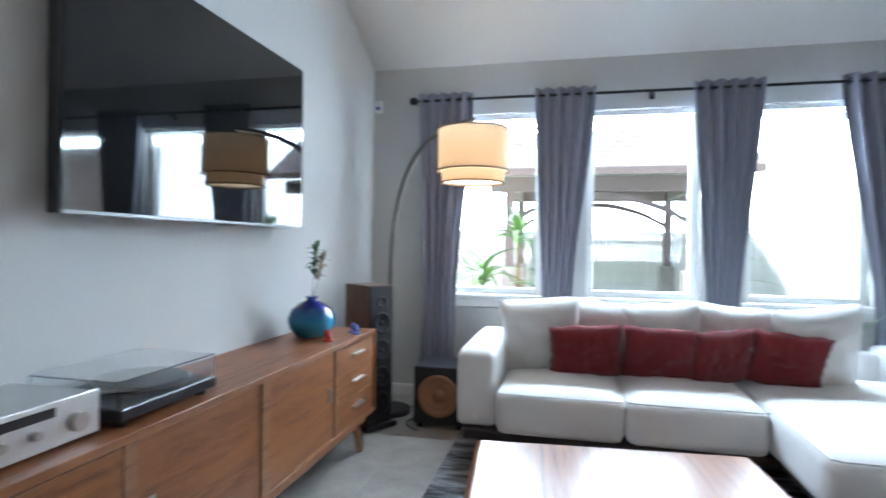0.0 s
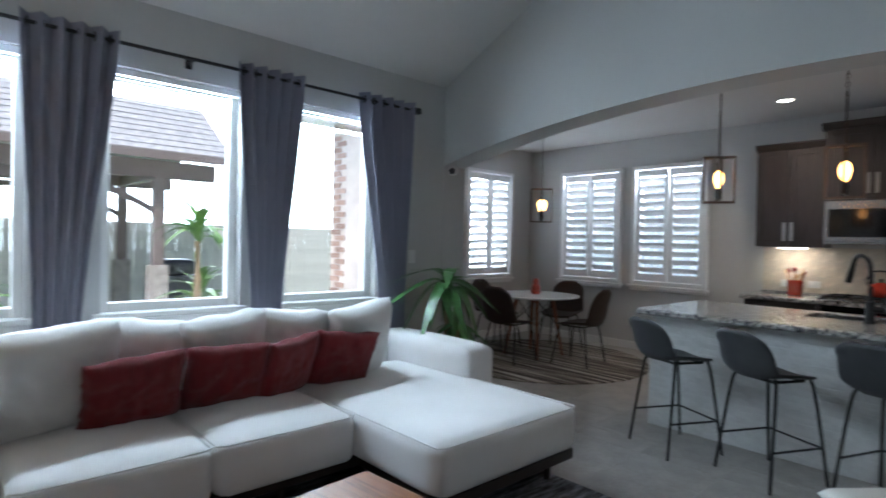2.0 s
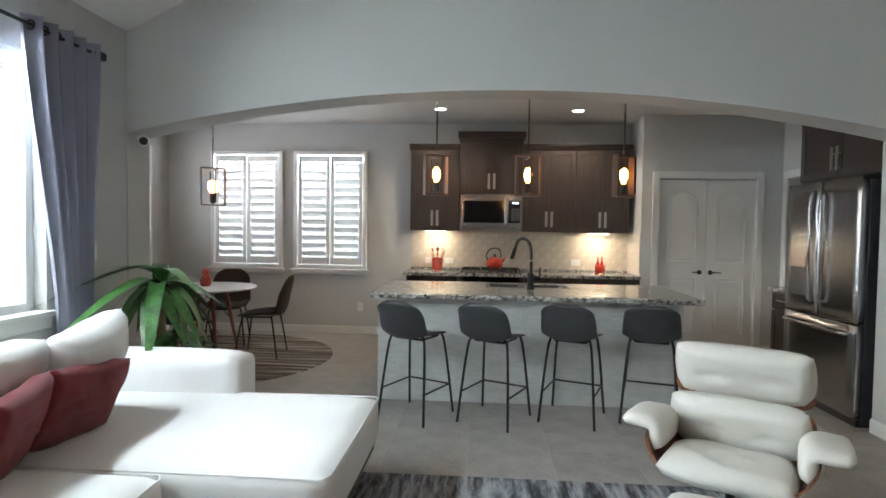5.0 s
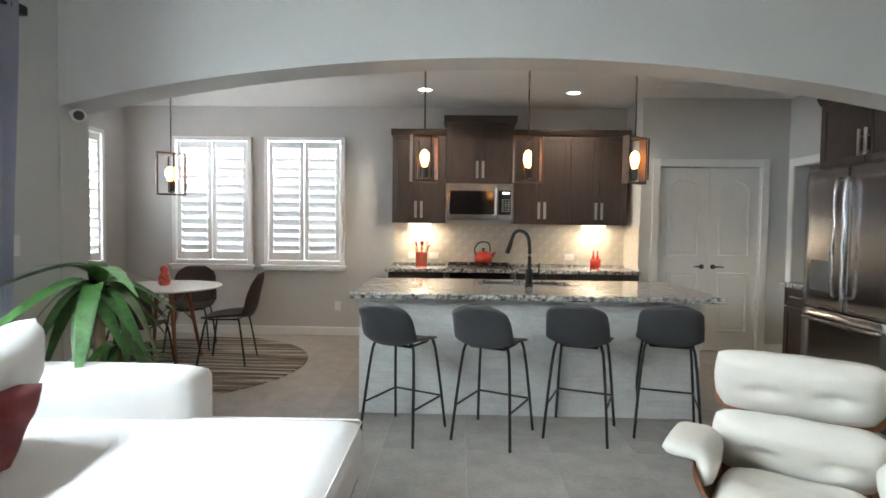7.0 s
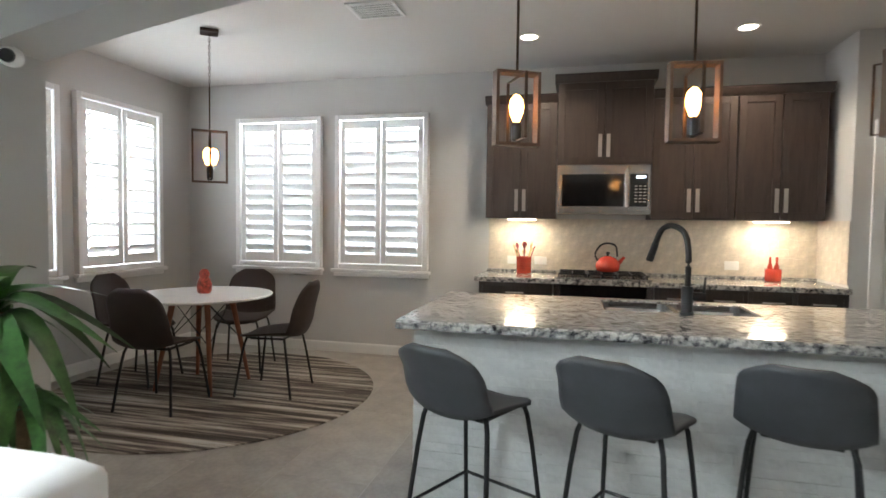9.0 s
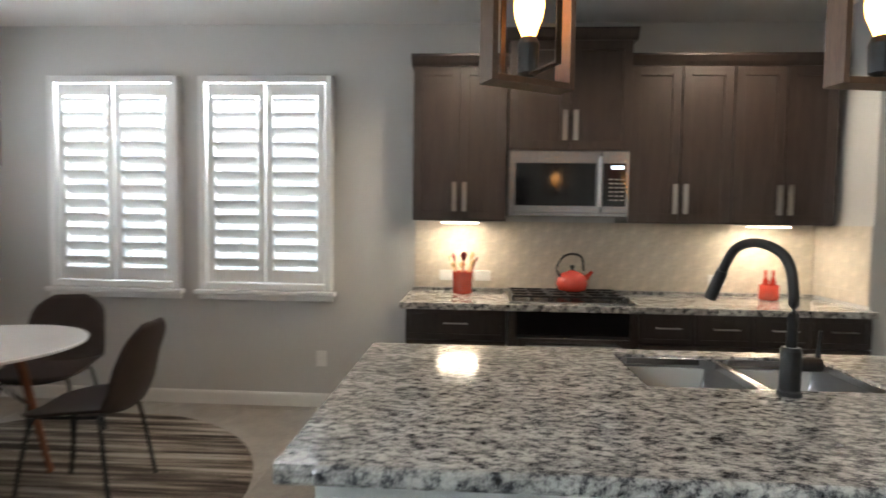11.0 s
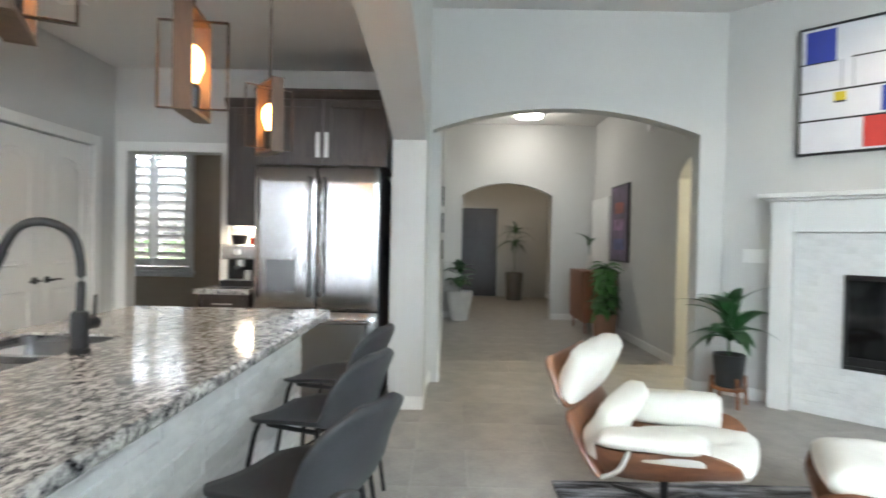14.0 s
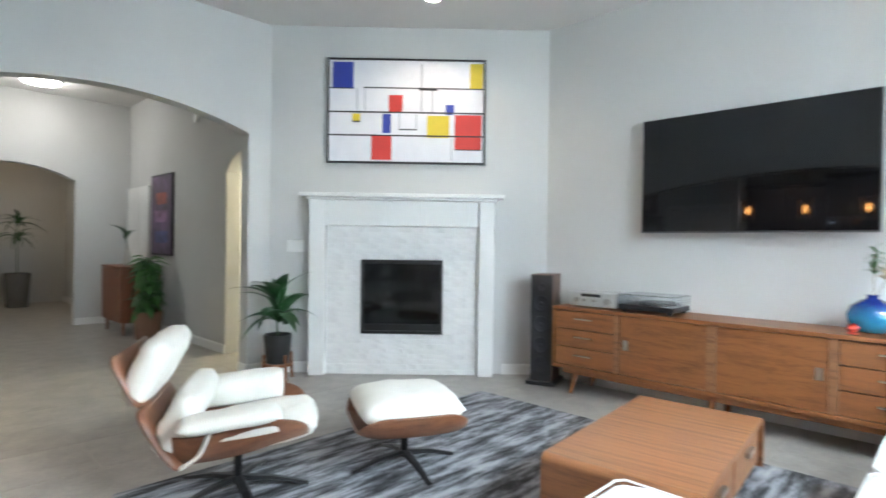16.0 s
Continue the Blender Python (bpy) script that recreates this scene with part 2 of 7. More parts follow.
BLUEG = glazed("cobalt_glaze", (0.02, 0.24, 0.42), (0.006, 0.02, 0.16), 0.05, 0.22)
LEAF = surface("leaf_green", (0.06, 0.17, 0.04), 0.32, var=0.35, scale=9, bump=0.1, fine=40)
LEAFD = surface("leaf_dark", (0.025, 0.085, 0.025), 0.4, var=0.3, scale=9, bump=0.1, fine=40)
LEAFP = surface("palm_green", (0.15, 0.27, 0.06), 0.5, var=0.3, scale=5)
STEM = surface("tan_stem", (0.25, 0.18, 0.10), 0.8, var=0.2, scale=20, bump=0.4)
POTG = surface("pale_pot", (0.62, 0.61, 0.58), 0.5, var=0.06)
POTB = surface("black_pot", (0.015, 0.016, 0.017), 0.45, var=0.1)
SOIL = surface("soil", (0.04, 0.028, 0.02), 0.95, var=0.3, bump=0.6)
LIVRUG = striped_rug("shag_rug", [(0.012, 0.012, 0.014), (0.055, 0.055, 0.06), (0.17, 0.175, 0.19), (0.33, 0.34, 0.37), (0.42, 0.43, 0.45)], (9, 1.5, 1), detail=9)
DINRUG = striped_rug("round_rug_weave", [(0.03, 0.022, 0.018), (0.10, 0.08, 0.068), (0.26, 0.23, 0.195), (0.46, 0.43, 0.38)], (0.4, 9, 1), contrast=(0.4, 0.6))
BULB = glow("bulb", (1.0, 0.42, 0.10), 11)
LED = glow("led", (1.0, 0.9, 0.75), 14)
LEDW = glow("under_cabinet_led", (1.0, 0.86, 0.64), 18)
LAMPIN = glow("lamp_diffuser", (1.0, 0.74, 0.45), 2.2)
PANE = glass("window_glass")
CLEAR = glass("clear_cover", (0.9, 0.92, 0.93), 0.03)
BRICK = surface("brick_red", (0.33, 0.21, 0.16), 0.85, var=0.25, scale=10, bump=0.4, random_tone=0.3)
GRASS = surface("lawn", (0.09, 0.16, 0.045), 0.9, var=0.3, scale=3, bump=0.6)
PAVE = surface("patio_concrete", (0.42, 0.40, 0.37), 0.8, var=0.1, scale=3, bump=0.3)
# Dark stained timber, its colour lightened to imitate glare and haze outdoors.
PERG = surface("hazed_timber", (0.20, 0.15, 0.13), 0.6, var=0.2, scale=6, bump=0.2, stretch=(1, 6, 6))
ROOFM = surface("shingle_grey", (0.45, 0.43, 0.42), 0.9, var=0.2, scale=9, bump=0.6, fine=40)
FENCEM = surface("fence_cedar", (0.66, 0.62, 0.56), 0.85, var=0.2, scale=5, bump=0.4, stretch=(6, 6, 1))
# Pale yellow that imitates the bright strip beyond the side opening.
YELL = surface("pale_yellow_standin", (0.72, 0.66, 0.42), 0.8, var=0.06)
TANW = surface("tan_wall", (0.40, 0.33, 0.25), 0.8, var=0.04, bump=0.1)


# ---- mesh helpers ----
def part(name, bm, material, parent=None, label="", smooth=False):
    me = bpy.data.meshes.new(name)
    if smooth:
        for f in bm.faces:
            f.smooth = True
    bmesh.ops.recalc_face_normals(bm, faces=bm.faces)
    bm.to_mesh(me)
    bm.free()
    me.materials.append(material)
    ob = new(name, me)
    if parent:
        ob.parent = parent
    if label:
        ob["label"] = label
    return ob


def setting(name, bm, material, label, category="wall"):
    return tagged(part(name, bm, material), label, category, kind="structure")


def thing(name, label, category, m=None, group="", kind=""):
    ob = tagged(new(name), label, category, group, kind)
    ob.empty_display_size = 0.1
    ob.matrix_basis = m or Matrix()
    return ob


def box(bm, x0, x1, y0, y1, z0, z1, bevel=0.0, m=None, seg=2):
    v = [bm.verts.new((x, y, z)) for z in (z0, z1) for y in (y0, y1) for x in (x0, x1)]
    faces = [bm.faces.new([v[i] for i in q]) for q in ((0, 1, 3, 2), (4, 6, 7, 5), (0, 4, 5, 1), (2, 3, 7, 6), (0, 2, 6, 4), (1, 5, 7, 3))]
    if m:
        for q in v:
            q.co = m @ q.co
    if bevel:
        bmesh.ops.bevel(bm, geom=list({e for f in faces for e in f.edges}), offset=bevel, segments=seg, affect="EDGES", profile=0.5)
    return bm


def one_box(*a, **k):
    return box(bmesh.new(), *a, **k)


def lathe(bm, profile, seg=32, m=None):
    rings = []
    for r, z in profile:
        ring = []
        for i in range(seg):
            a = 2 * math.pi * i / seg
            p = Vector((r * math.cos(a), r * math.sin(a), z))
            ring.append(bm.verts.new(m @ p if m else p))
        rings.append(ring)
    for a, b in zip(rings, rings[1:]):
        for i in range(seg):
            bm.faces.new((a[i], a[(i + 1) % seg], b[(i + 1) % seg], b[i]))
    bm.faces.new(rings[0][::-1])
    bm.faces.new(rings[-1])
    return bm


def cyl(bm, p, q, r0, r1=None, seg=14):
    p, q = Vector(p), Vector(q)
    m = Matrix.Translation(p) @ (q - p).to_track_quat("Z", "Y").to_matrix().to_4x4()
    return lathe(bm, [(r0, 0), (r0 if r1 is None else r1, (q - p).length)], seg, m)


def tube(bm, pts, r, seg=8, closed=False, flat=1.0):
    pts = [Vector(p) for p in pts]
    rings, n = [], len(pts)
    up = Vector((0, 0, 1))
    for i, p in enumerate(pts):
        a, b = (pts[i - 1], pts[(i + 1) % n]) if closed else (pts[max(0, i - 1)], pts[min(n - 1, i + 1)])
        d = (b - a).normalized()
        s = d.cross(up)
        s = s.normalized() if s.length > 1e-3 else Vector((1, 0, 0))
        w = s.cross(d)
        rr = r[i] if isinstance(r, (list, tuple)) else r
        rings.append([bm.verts.new(p + (s * math.cos(2 * math.pi * k / seg) + w * flat * math.sin(2 * math.pi * k / seg)) * rr) for k in range(seg)])
    pairs = list(zip(rings, rings[1:])) + ([(rings[-1], rings[0])] if closed else [])
    for a, b in pairs:
        for k in range(seg):
            bm.faces.new((a[k], a[(k + 1) % seg], b[(k + 1) % seg], b[k]))
    if not closed:
        bm.faces.new(rings[0][::-1])
        bm.faces.new(rings[-1])
    return bm


def smooth_path(pts, n=6):
    """A soft line through the points."""
    pts = [Vector(p) for p in pts]
    out = []
    for i in range(len(pts) - 1):
        p0, p1, p2, p3 = pts[max(0, i - 1)], pts[i], pts[i + 1], pts[min(len(pts) - 1, i + 2)]
        for k in range(n):
            t = k / n
            out.append(0.5 * ((2 * p1) + (p2 - p0) * t + (2 * p0 - 5 * p1 + 4 * p2 - p3) * t * t + (3 * p1 - p0 - 3 * p2 + p3) * t ** 3))
    return out + [pts[-1]]


def pad(bm, w, d, h, m=None, n=14, puff=0.5, edge=4.0, wrinkle=0.0, seed=0, tufts=()):
    """An upholstered cushion round the origin: a rounded block whose middle swells."""
    verts = {}
    for side in (0, 1):
        for i in range(n + 1):
            for j in range(n + 1):
                u, v = 2 * i / n - 1, 2 * j / n - 1
                rim = i in (0, n) or j in (0, n)
                if rim and side:
                    continue
                k = (1 - abs(u) ** edge) * (1 - abs(v) ** edge)
                hz = h / 2 * (k ** 0.5) * (1 - puff + puff * (1 - 0.5 * (u * u + v * v)))
                sq = 1 - 0.06 * (u * u * v * v)
                p = Vector((u * w / 2 * sq, v * d / 2 * sq, hz if side == 0 else -hz))
                if wrinkle:
                    q = noise.noise(Vector((u * 2.3 + seed * 7.1, v * 2.3, side * 3.0)))
                    q2 = noise.noise(Vector((u * 6 + seed * 3.3, v * 6, side * 5.0)))
                    p += Vector((0.25 * q2, 0.25 * q2, (q + 0.5 * q2) * (0.4 + k))) * wrinkle
                for tu, tv in tufts:
                    e = ((u - tu) ** 2 + (v - tv) ** 2) / 0.035
                    p.z *= 1 - 0.45 * math.exp(-e)
                verts[side, i, j] = bm.verts.new(m @ p if m else p)
                if rim:
                    verts[1, i, j] = verts[0, i, j]
    for side in (0, 1):
        for i in range(n):
            for j in range(n):
                q = [verts[side, i, j], verts[side, i + 1, j], verts[side, i + 1, j + 1], verts[side, i, j + 1]]
                bm.faces.new(q if side == 0 else q[::-1])
    return bm


def block_cushion(bm, x0, x1, y0, y1, z0, z1, r=0.06, n=10, puff=0.02, seed=0, m=None):
    """A soft block with rounded edges and a slightly swollen top."""
    b2 = bmesh.new()
    box(b2, x0, x1, y0, y1, z0, z1)
    bmesh.ops.subdivide_edges(b2, edges=b2.edges, cuts=n, use_grid_fill=True)
    c, hx = Vector(((x0 + x1) / 2, (y0 + y1) / 2, (z0 + z1) / 2)), Vector(((x1 - x0) / 2, (y1 - y0) / 2, (z1 - z0) / 2))
    for v in b2.verts:
        d = v.co - c
        inner = Vector([max(-(h - r), min(h - r, q)) for q, h in zip(d, hx)])
        out = d - inner
        if out.length > 1e-6:
            lim = out.normalized() * min(r, out.length) if sum(abs(q) > 1e-6 for q in out) < 2 else out.normalized() * r
            d = inner + lim
        u, w = d.x / hx.x, d.y / hx.y
        if d.z > 0:
            d.z += puff * (1 - u * u) * (1 - w * w) + 0.006 * noise.noise(Vector((u * 3 + seed, w * 3, 1)))
        side = 0.4 * puff * (1 - (d.z / hx.z) ** 2 if abs(d.z) < hx.z else 0)
        d.x += side * u * (1 - w * w)
        d.y += side * w * (1 - u * u)
        v.co = c + d
    if m:
        for v in b2.verts:
            v.co = m @ v.co
    tmp = bpy.data.meshes.new("tmp")
    b2.to_mesh(tmp)
    b2.free()
    bm.from_mesh(tmp)
    bpy.data.meshes.remove(tmp)
    return bm


def prism(bm, outline, axis, a, b):
    """The outline, points in the plane across an axis, drawn out along that axis from a to b. axis x: (y, z); y: (x, z); z: (x, y)."""
    put = {"x": lambda s, p: (s, p[0], p[1]), "y": lambda s, p: (p[0], s, p[1]), "z": lambda s, p: (p[0], p[1], s)}[axis]
    lo, hi = [bm.verts.new(put(a, p)) for p in outline], [bm.verts.new(put(b, p)) for p in outline]
    bm.faces.new(lo)
    bm.faces.new(hi[::-1])
    k = len(outline)
    for i in range(k):
        bm.faces.new((lo[i], hi[i], hi[(i + 1) % k], lo[(i + 1) % k]))
    return bm


def arch_pts(a, b, spring, apex, n=24):
    """Points of a flat round arch from a to b."""
    s, h = (b - a) / 2, apex - spring
    r = (s * s + h * h) / (2 * h)
    out = []
    for i in range(n + 1):
        x = a + (b - a) * i / n
        out.append((x, apex - r + math.sqrt(max(0, r * r - (x - (a + b) / 2) ** 2))))
    return out


def wall_with_holes(bm, axis, at0, at1, u0, u1, z0, z1, holes):
    """A wall across axis from at0 to at1, from u0 to u1 along, with rectangular holes (ua, ub, za, zb) in order along u."""
    def b(ua, ub, za, zb):
        if ub - ua < 1e-4 or zb - za < 1e-4:
            return
        if axis == "x":
            box(bm, at0, at1, ua, ub, za, zb)
        else:
            box(bm, ua, ub, at0, at1, za, zb)
    u = u0
    for ua, ub, za, zb in holes:
        b(u, ua, z0, z1)
        b(ua, ub, z0, za)
        b(ua, ub, zb, z1)
        u = ub
    b(u, u1, z0, z1)
    return bm


def shared(name, me, parent, m, label=""):
    ob = new(name, me)
    ob.parent = parent
    ob.matrix_basis = m
    if label:
        ob["label"] = label
    return ob


def mesh_of(name, bm, material, smooth=False):
    me = bpy.data.meshes.new(name)
    if smooth:
        for f in bm.faces:
            f.smooth = True
    bmesh.ops.recalc_face_normals(bm, faces=bm.faces)
    bm.to_mesh(me)
    bm.free()
    me.materials.append(material)
    return me


# ---- structure ----
XW, YS, XE, YA0, YA1 = -2.30, -7.85, 3.70, -3.36, -3.10
KW, KC, LC = -3.97, 2.77, 3.34
WIN = [(-7.27, -6.42, 0.88, 2.36), (-6.07, -5.24, 0.88, 2.36), (-4.92, -4.10, 0.88, 2.36)]

ground_bm = bmesh.new()
box(ground_bm, -600, 600, -600, 600, -0.4, -0.20)
haze_bm = bmesh.new()
box(haze_bm, -56.5, -56, -90, 70, -0.19, 52)
setting("backdrop", haze_bm, glow("hazy_sky", (0.88, 0.96, 1.0), 11), "bright hazy white sky beyond the garden", "sky")
setting("wall_neighbour", one_box(-9, 9, 4.2, 4.4, -0.195, 5.5), surface("pale_siding", (0.42, 0.46, 0.50), 0.8, var=0.12, scale=2, bump=0.2), "pale grey wall of the neighbouring house")
setting("ground", ground_bm, GRASS, "sunlit green lawn of the back garden", "ground")
setting("pavement", one_box(-9.2, -2.6, -9.5, -3.2, -0.195, -0.06), PAVE, "pale concrete patio slab outside the windows", "patio")

floor = setting("floor", one_box(KW - 0.2, 13.2, -8.1, 1.8, -0.15, -0.0012), GROUT, "grey beige porcelain tile floor with pale joints", "floor")

wb = bmesh.new()
wall_with_holes(wb, "x", XW - 0.24, XW, YS - 0.2, YA1, 0, 3.6, WIN)
setting("wall_west", wb, WALL, "pale greige painted wall with three tall windows")
setting("wall_south", one_box(XW, 3.9, YS - 0.2, YS, 0, 3.6), WALL, "pale greige painted wall behind the television")
# diagonal corner wall
dg = bmesh.new()
prism(dg, [(3.70, -5.95), (1.80, -7.85), (2.1, -8.05), (3.9, -8.05), (3.9, -6.1)], "z", 0, 3.6)
setting("wall_corner", dg, WALL, "pale greige diagonal corner wall with the fireplace")
# wall between living room and kitchen, with its wide arch
ar = bmesh.new()
pts = arch_pts(-2.295, 3.03, 2.055, 2.35, 36)
prism(ar, [(-2.295, 0)] + pts + [(3.03, 0), (3.03 + 0.67, 0), (3.70, 3.6), (XW, 3.6), (XW, 0)], "y", YA0, YA1)
setting("wall_arch", ar, WALL, "pale greige wall with a wide low arch to the kitchen")
# wall to the hall, with its arch
ea = bmesh.new()
pts = arch_pts(-5.73, -3.38, 2.27, 2.48, 28)
prism(ea, [(-6.1, 0), (-5.73, 0)] + pts + [(-3.38, 0), (YA0 + 0.005, 0), (YA0 + 0.005, 3.6), (-6.1, 3.6)], "x", XE, XE + 0.16)
setting("wall_east", ea, WALL, "pale greige wall with an arched opening to the hall")
# ceilings
cl = bmesh.new()
prism(cl, [(XW - 0.2, 2.67), (XW, 2.77), (-1.12, LC), (3.95, LC), (3.95, 3.62), (XW - 0.2, 3.62)], "y", YS - 0.1, YA0 - 0.002)
setting("ceiling", cl, CEIL, "white vaulted ceiling that slopes down to the windows", "ceiling")
setting("ceiling_kitchen", one_box(KW - 0.1, 3.70, YA1 + 0.002, 0.1, KC, KC + 0.15), CEIL, "white flat kitchen ceiling", "ceiling")
# kitchen walls
NW = [(-3.33, -2.42, 0.90, 2.36), (-2.20, -1.29, 0.90, 2.36)]
kb = bmesh.new()
wall_with_holes(kb, "y", 0, 0.24, KW - 0.24, 3.84, 0, 2.9, NW)
setting("wall_north", kb, WALL, "pale greige kitchen wall with two shuttered windows")
kw = bmesh.new()
wall_with_holes(kw, "x", KW - 0.24, KW, YA1 - 0.2, 0, 0, 2.9, [(-2.53, -1.62, 0.90, 2.36), (-1.40, -0.49, 0.90, 2.36)])
setting("wall_nook_west", kw, WALL, "pale greige breakfast nook wall with two shuttered windows")
setting("wall_nook_south", one_box(KW, XW - 0.24, YA1 - 0.2, YA1, 0, 2.9), WALL, "pale greige end wall of the breakfast nook")
setting("wall_pantry_side", one_box(2.115, 2.27, -0.56, 0, 0, 2.9), WALL, "pale greige return wall beside the cabinets")
pw = bmesh.new()
wall_with_holes(pw, "y", -0.56, -0.42, 2.27, 3.70, 0, 2.9, [(2.318, 3.413, 0, 2.03)])
setting("wall_pantry", pw, WALL, "pale greige wall with the pantry doors")
ke = bmesh.new()
wall_with_holes(ke, "x", XE, XE + 0.14, YA1, -0.001, 0, 2.9, [(-1.52, -0.68, 0, 2.03)])
setting("wall_kitchen_east", ke, WALL, "pale greige kitchen wall behind the refrigerator")
# side room behind the doorway
ub = bmesh.new()
wall_with_holes(ub, "x", 5.60, 5.84, -3.2, 1.5, 0, 2.9, [(-0.36, 0.55, 0.90, 2.36)])
setting("wall_side_room", ub, TANW, "tan wall of the side room with a shuttered window")
setting("wall_side_room_west", one_box(3.70, 3.84, 0.241, 1.05, 0, 2.9), TANW, "tan wall of the side room")
setting("wall_side_room_north", one_box(3.84, 5.60, 0.9, 1.05, 0, 2.9), TANW, "tan end wall of the side room")
setting("ceiling_side_room", one_box(3.70, 5.84, -3.3, 1.1, KC, KC + 0.15), CEIL, "white ceiling of the side room", "ceiling")
# hall
HC = 3.30
setting("wall_hall_north", one_box(3.86, 8.2, -3.46, -3.30, 0, 3.5), WALL, "pale greige hall wall with small framed pictures")
hs = bmesh.new()
pts = arch_pts(3.98, 4.78, 2.02, 2.22, 16)
prism(hs, [(3.86, 0), (3.98, 0)] + pts + [(4.78, 0), (8.2, 0), (8.2, 3.5), (3.86, 3.5)], "y", -6.15, -6.0)
setting("wall_hall_south", hs, WALL, "pale greige hall wall with an arched side opening")
ha = bmesh.new()
pts = arch_pts(-5.29, -3.77, 2.10, 2.30, 20)
prism(ha, [(-6.15, 0), (-5.29, 0)] + pts + [(-3.77, 0), (-3.30, 0), (-3.30, 3.5), (-6.15, 3.5)], "x", 8.2, 8.36)
setting("wall_hall_end", ha, WALL, "pale greige wall with an arch to the entrance")
setting("ceiling_hall", one_box(3.86, 8.2, -6.15, -3.3, HC, HC + 0.15), CEIL, "white hall ceiling", "ceiling")
setting("wall_entry_north", one_box(8.36, 12.1, -3.7, -3.55, 0, 2.9), WALL, "pale greige entrance wall")
setting("wall_entry_south", one_box(8.36, 12.1, -6.05, -5.9, 0, 2.9), WALL, "pale greige entrance wall")
setting("wall_entry_end", one_box(12.0, 12.2, -6.05, -3.55, 0, 2.9), WALL, "pale greige wall round the front door")
setting("ceiling_entry", one_box(8.36, 12.2, -6.05, -3.55, KC, KC + 0.15), CEIL, "white entrance ceiling", "ceiling")
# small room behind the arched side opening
# Wall added in place of the bright strip; its brightness is partly colour.
setting("wall_side_hall", one_box(3.70, 5.9, -8.05, -7.9, 0, 2.9), YELL, "pale yellow stand-in wall for the bright strip in the side room")
setting("wall_side_hall_east", one_box(5.75, 5.9, -7.9, -6.15, 0, 2.9), WALL, "pale greige wall of the side room")
setting("ceiling_side_hall", one_box(3.70, 5.9, -8.05, -6.15, KC, KC + 0.15), CEIL, "white ceiling of the side hall", "ceiling")


def baseboard(x0, y0, x1, y1, side):
    """A white skirting board along a wall; side: the way it faces."""
    b = bmesh.new()
    d = Vector((x1 - x0, y1 - y0, 0))
    m = Matrix.Translation((x0, y0, 0)) @ Matrix.Rotation(math.atan2(d.y, d.x), 4, "Z")
    s = 1 if side > 0 else -1
    prism(b, [(0, 0), (s * 0.014, 0), (s * 0.014, 0.085), (s * 0.008, 0.10), (0, 0.10)], "x", 0, d.length)
    for v in b.verts:
        v.co = m @ v.co
    setting("baseboard", b, TRIM, "white painted baseboard", "baseboard")


for q in ((XW, YS, XW, YA0, -1), (XW, YS, 1.80, YS, 1), (1.80, YS, 2.10, -7.55, 1), (3.42, -6.23, 3.70, -5.95, 1), (XE, -5.95, XE, -5.73, 1), 
          (3.03, YA0, 3.70, YA0, -1), (3.03, YA0, 3.03, YA1, 1), (-2.295, YA0, -2.295, YA1, -1), (XE - 0.001, YA0, XE + 0.16, YA0 - 0.02, -1), (KW, 0, -0.66, 0, -1), (KW, YA1, KW, 0, -1), (2.115, -0.56, 2.232, -0.56, -1), (3.50, -0.56, 3.7, -0.56, -1),
          (XE, -5.73, XE + 0.16, -5.73, 1), (3.86, -3.46, 8.2, -3.46, -1), (4.78, -6.0, 8.2, -6.0, 1), (8.2, -3.77, 8.2, -3.46, 1), (8.2, -6.0, 8.2, -5.29, 1), (8.36, -3.7, 12, -3.7, -1), (8.36, -5.9, 12, -5.9, 1)):
    baseboard(*q)

# ---- windows, shutters, curtains ----
for k, (y0, y1, z0, z1) in enumerate(WIN):
    w = thing(f"window_{k + 1}", "tall white vinyl framed window with a clear pane", "window", pose(XW - 0.13, 0, 0), kind="structure")
    fr = bmesh.new()
    for a in ((y0, y0 + 0.055, z0, z1), (y1 - 0.055, y1, z0, z1), (y0 + 0.055, y1 - 0.055, z0, z0 + 0.055), (y0 + 0.055, y1 - 0.055, z1 - 0.06, z1)):
        box(fr, -0.04, 0.05, *a, bevel=0.006)
    part("window_frame", fr, TRIM, w)
    g = part("pane", one_box(-0.004, 0.004, y0 + 0.05, y1 - 0.05, z0 + 0.05, z1 - 0.05), PANE, w)
    g.visible_shadow = False
    part("window_sill", one_box(0.055, 0.17, y0 - 0.04, y1 + 0.04, z0 - 0.03, z0 + 0.004, bevel=0.006), TRIM, w)
    part("apron", one_box(0.132, 0.147, y0 - 0.02, y1 + 0.02, z0 - 0.10, z0 - 0.032, bevel=0.004), TRIM, w)
    part("head_casing", one_box(0.05, 0.10, y0 + 0.002, y1 - 0.002, z1 - 0.045, z1 - 0.002, bevel=0.004), TRIM, w)


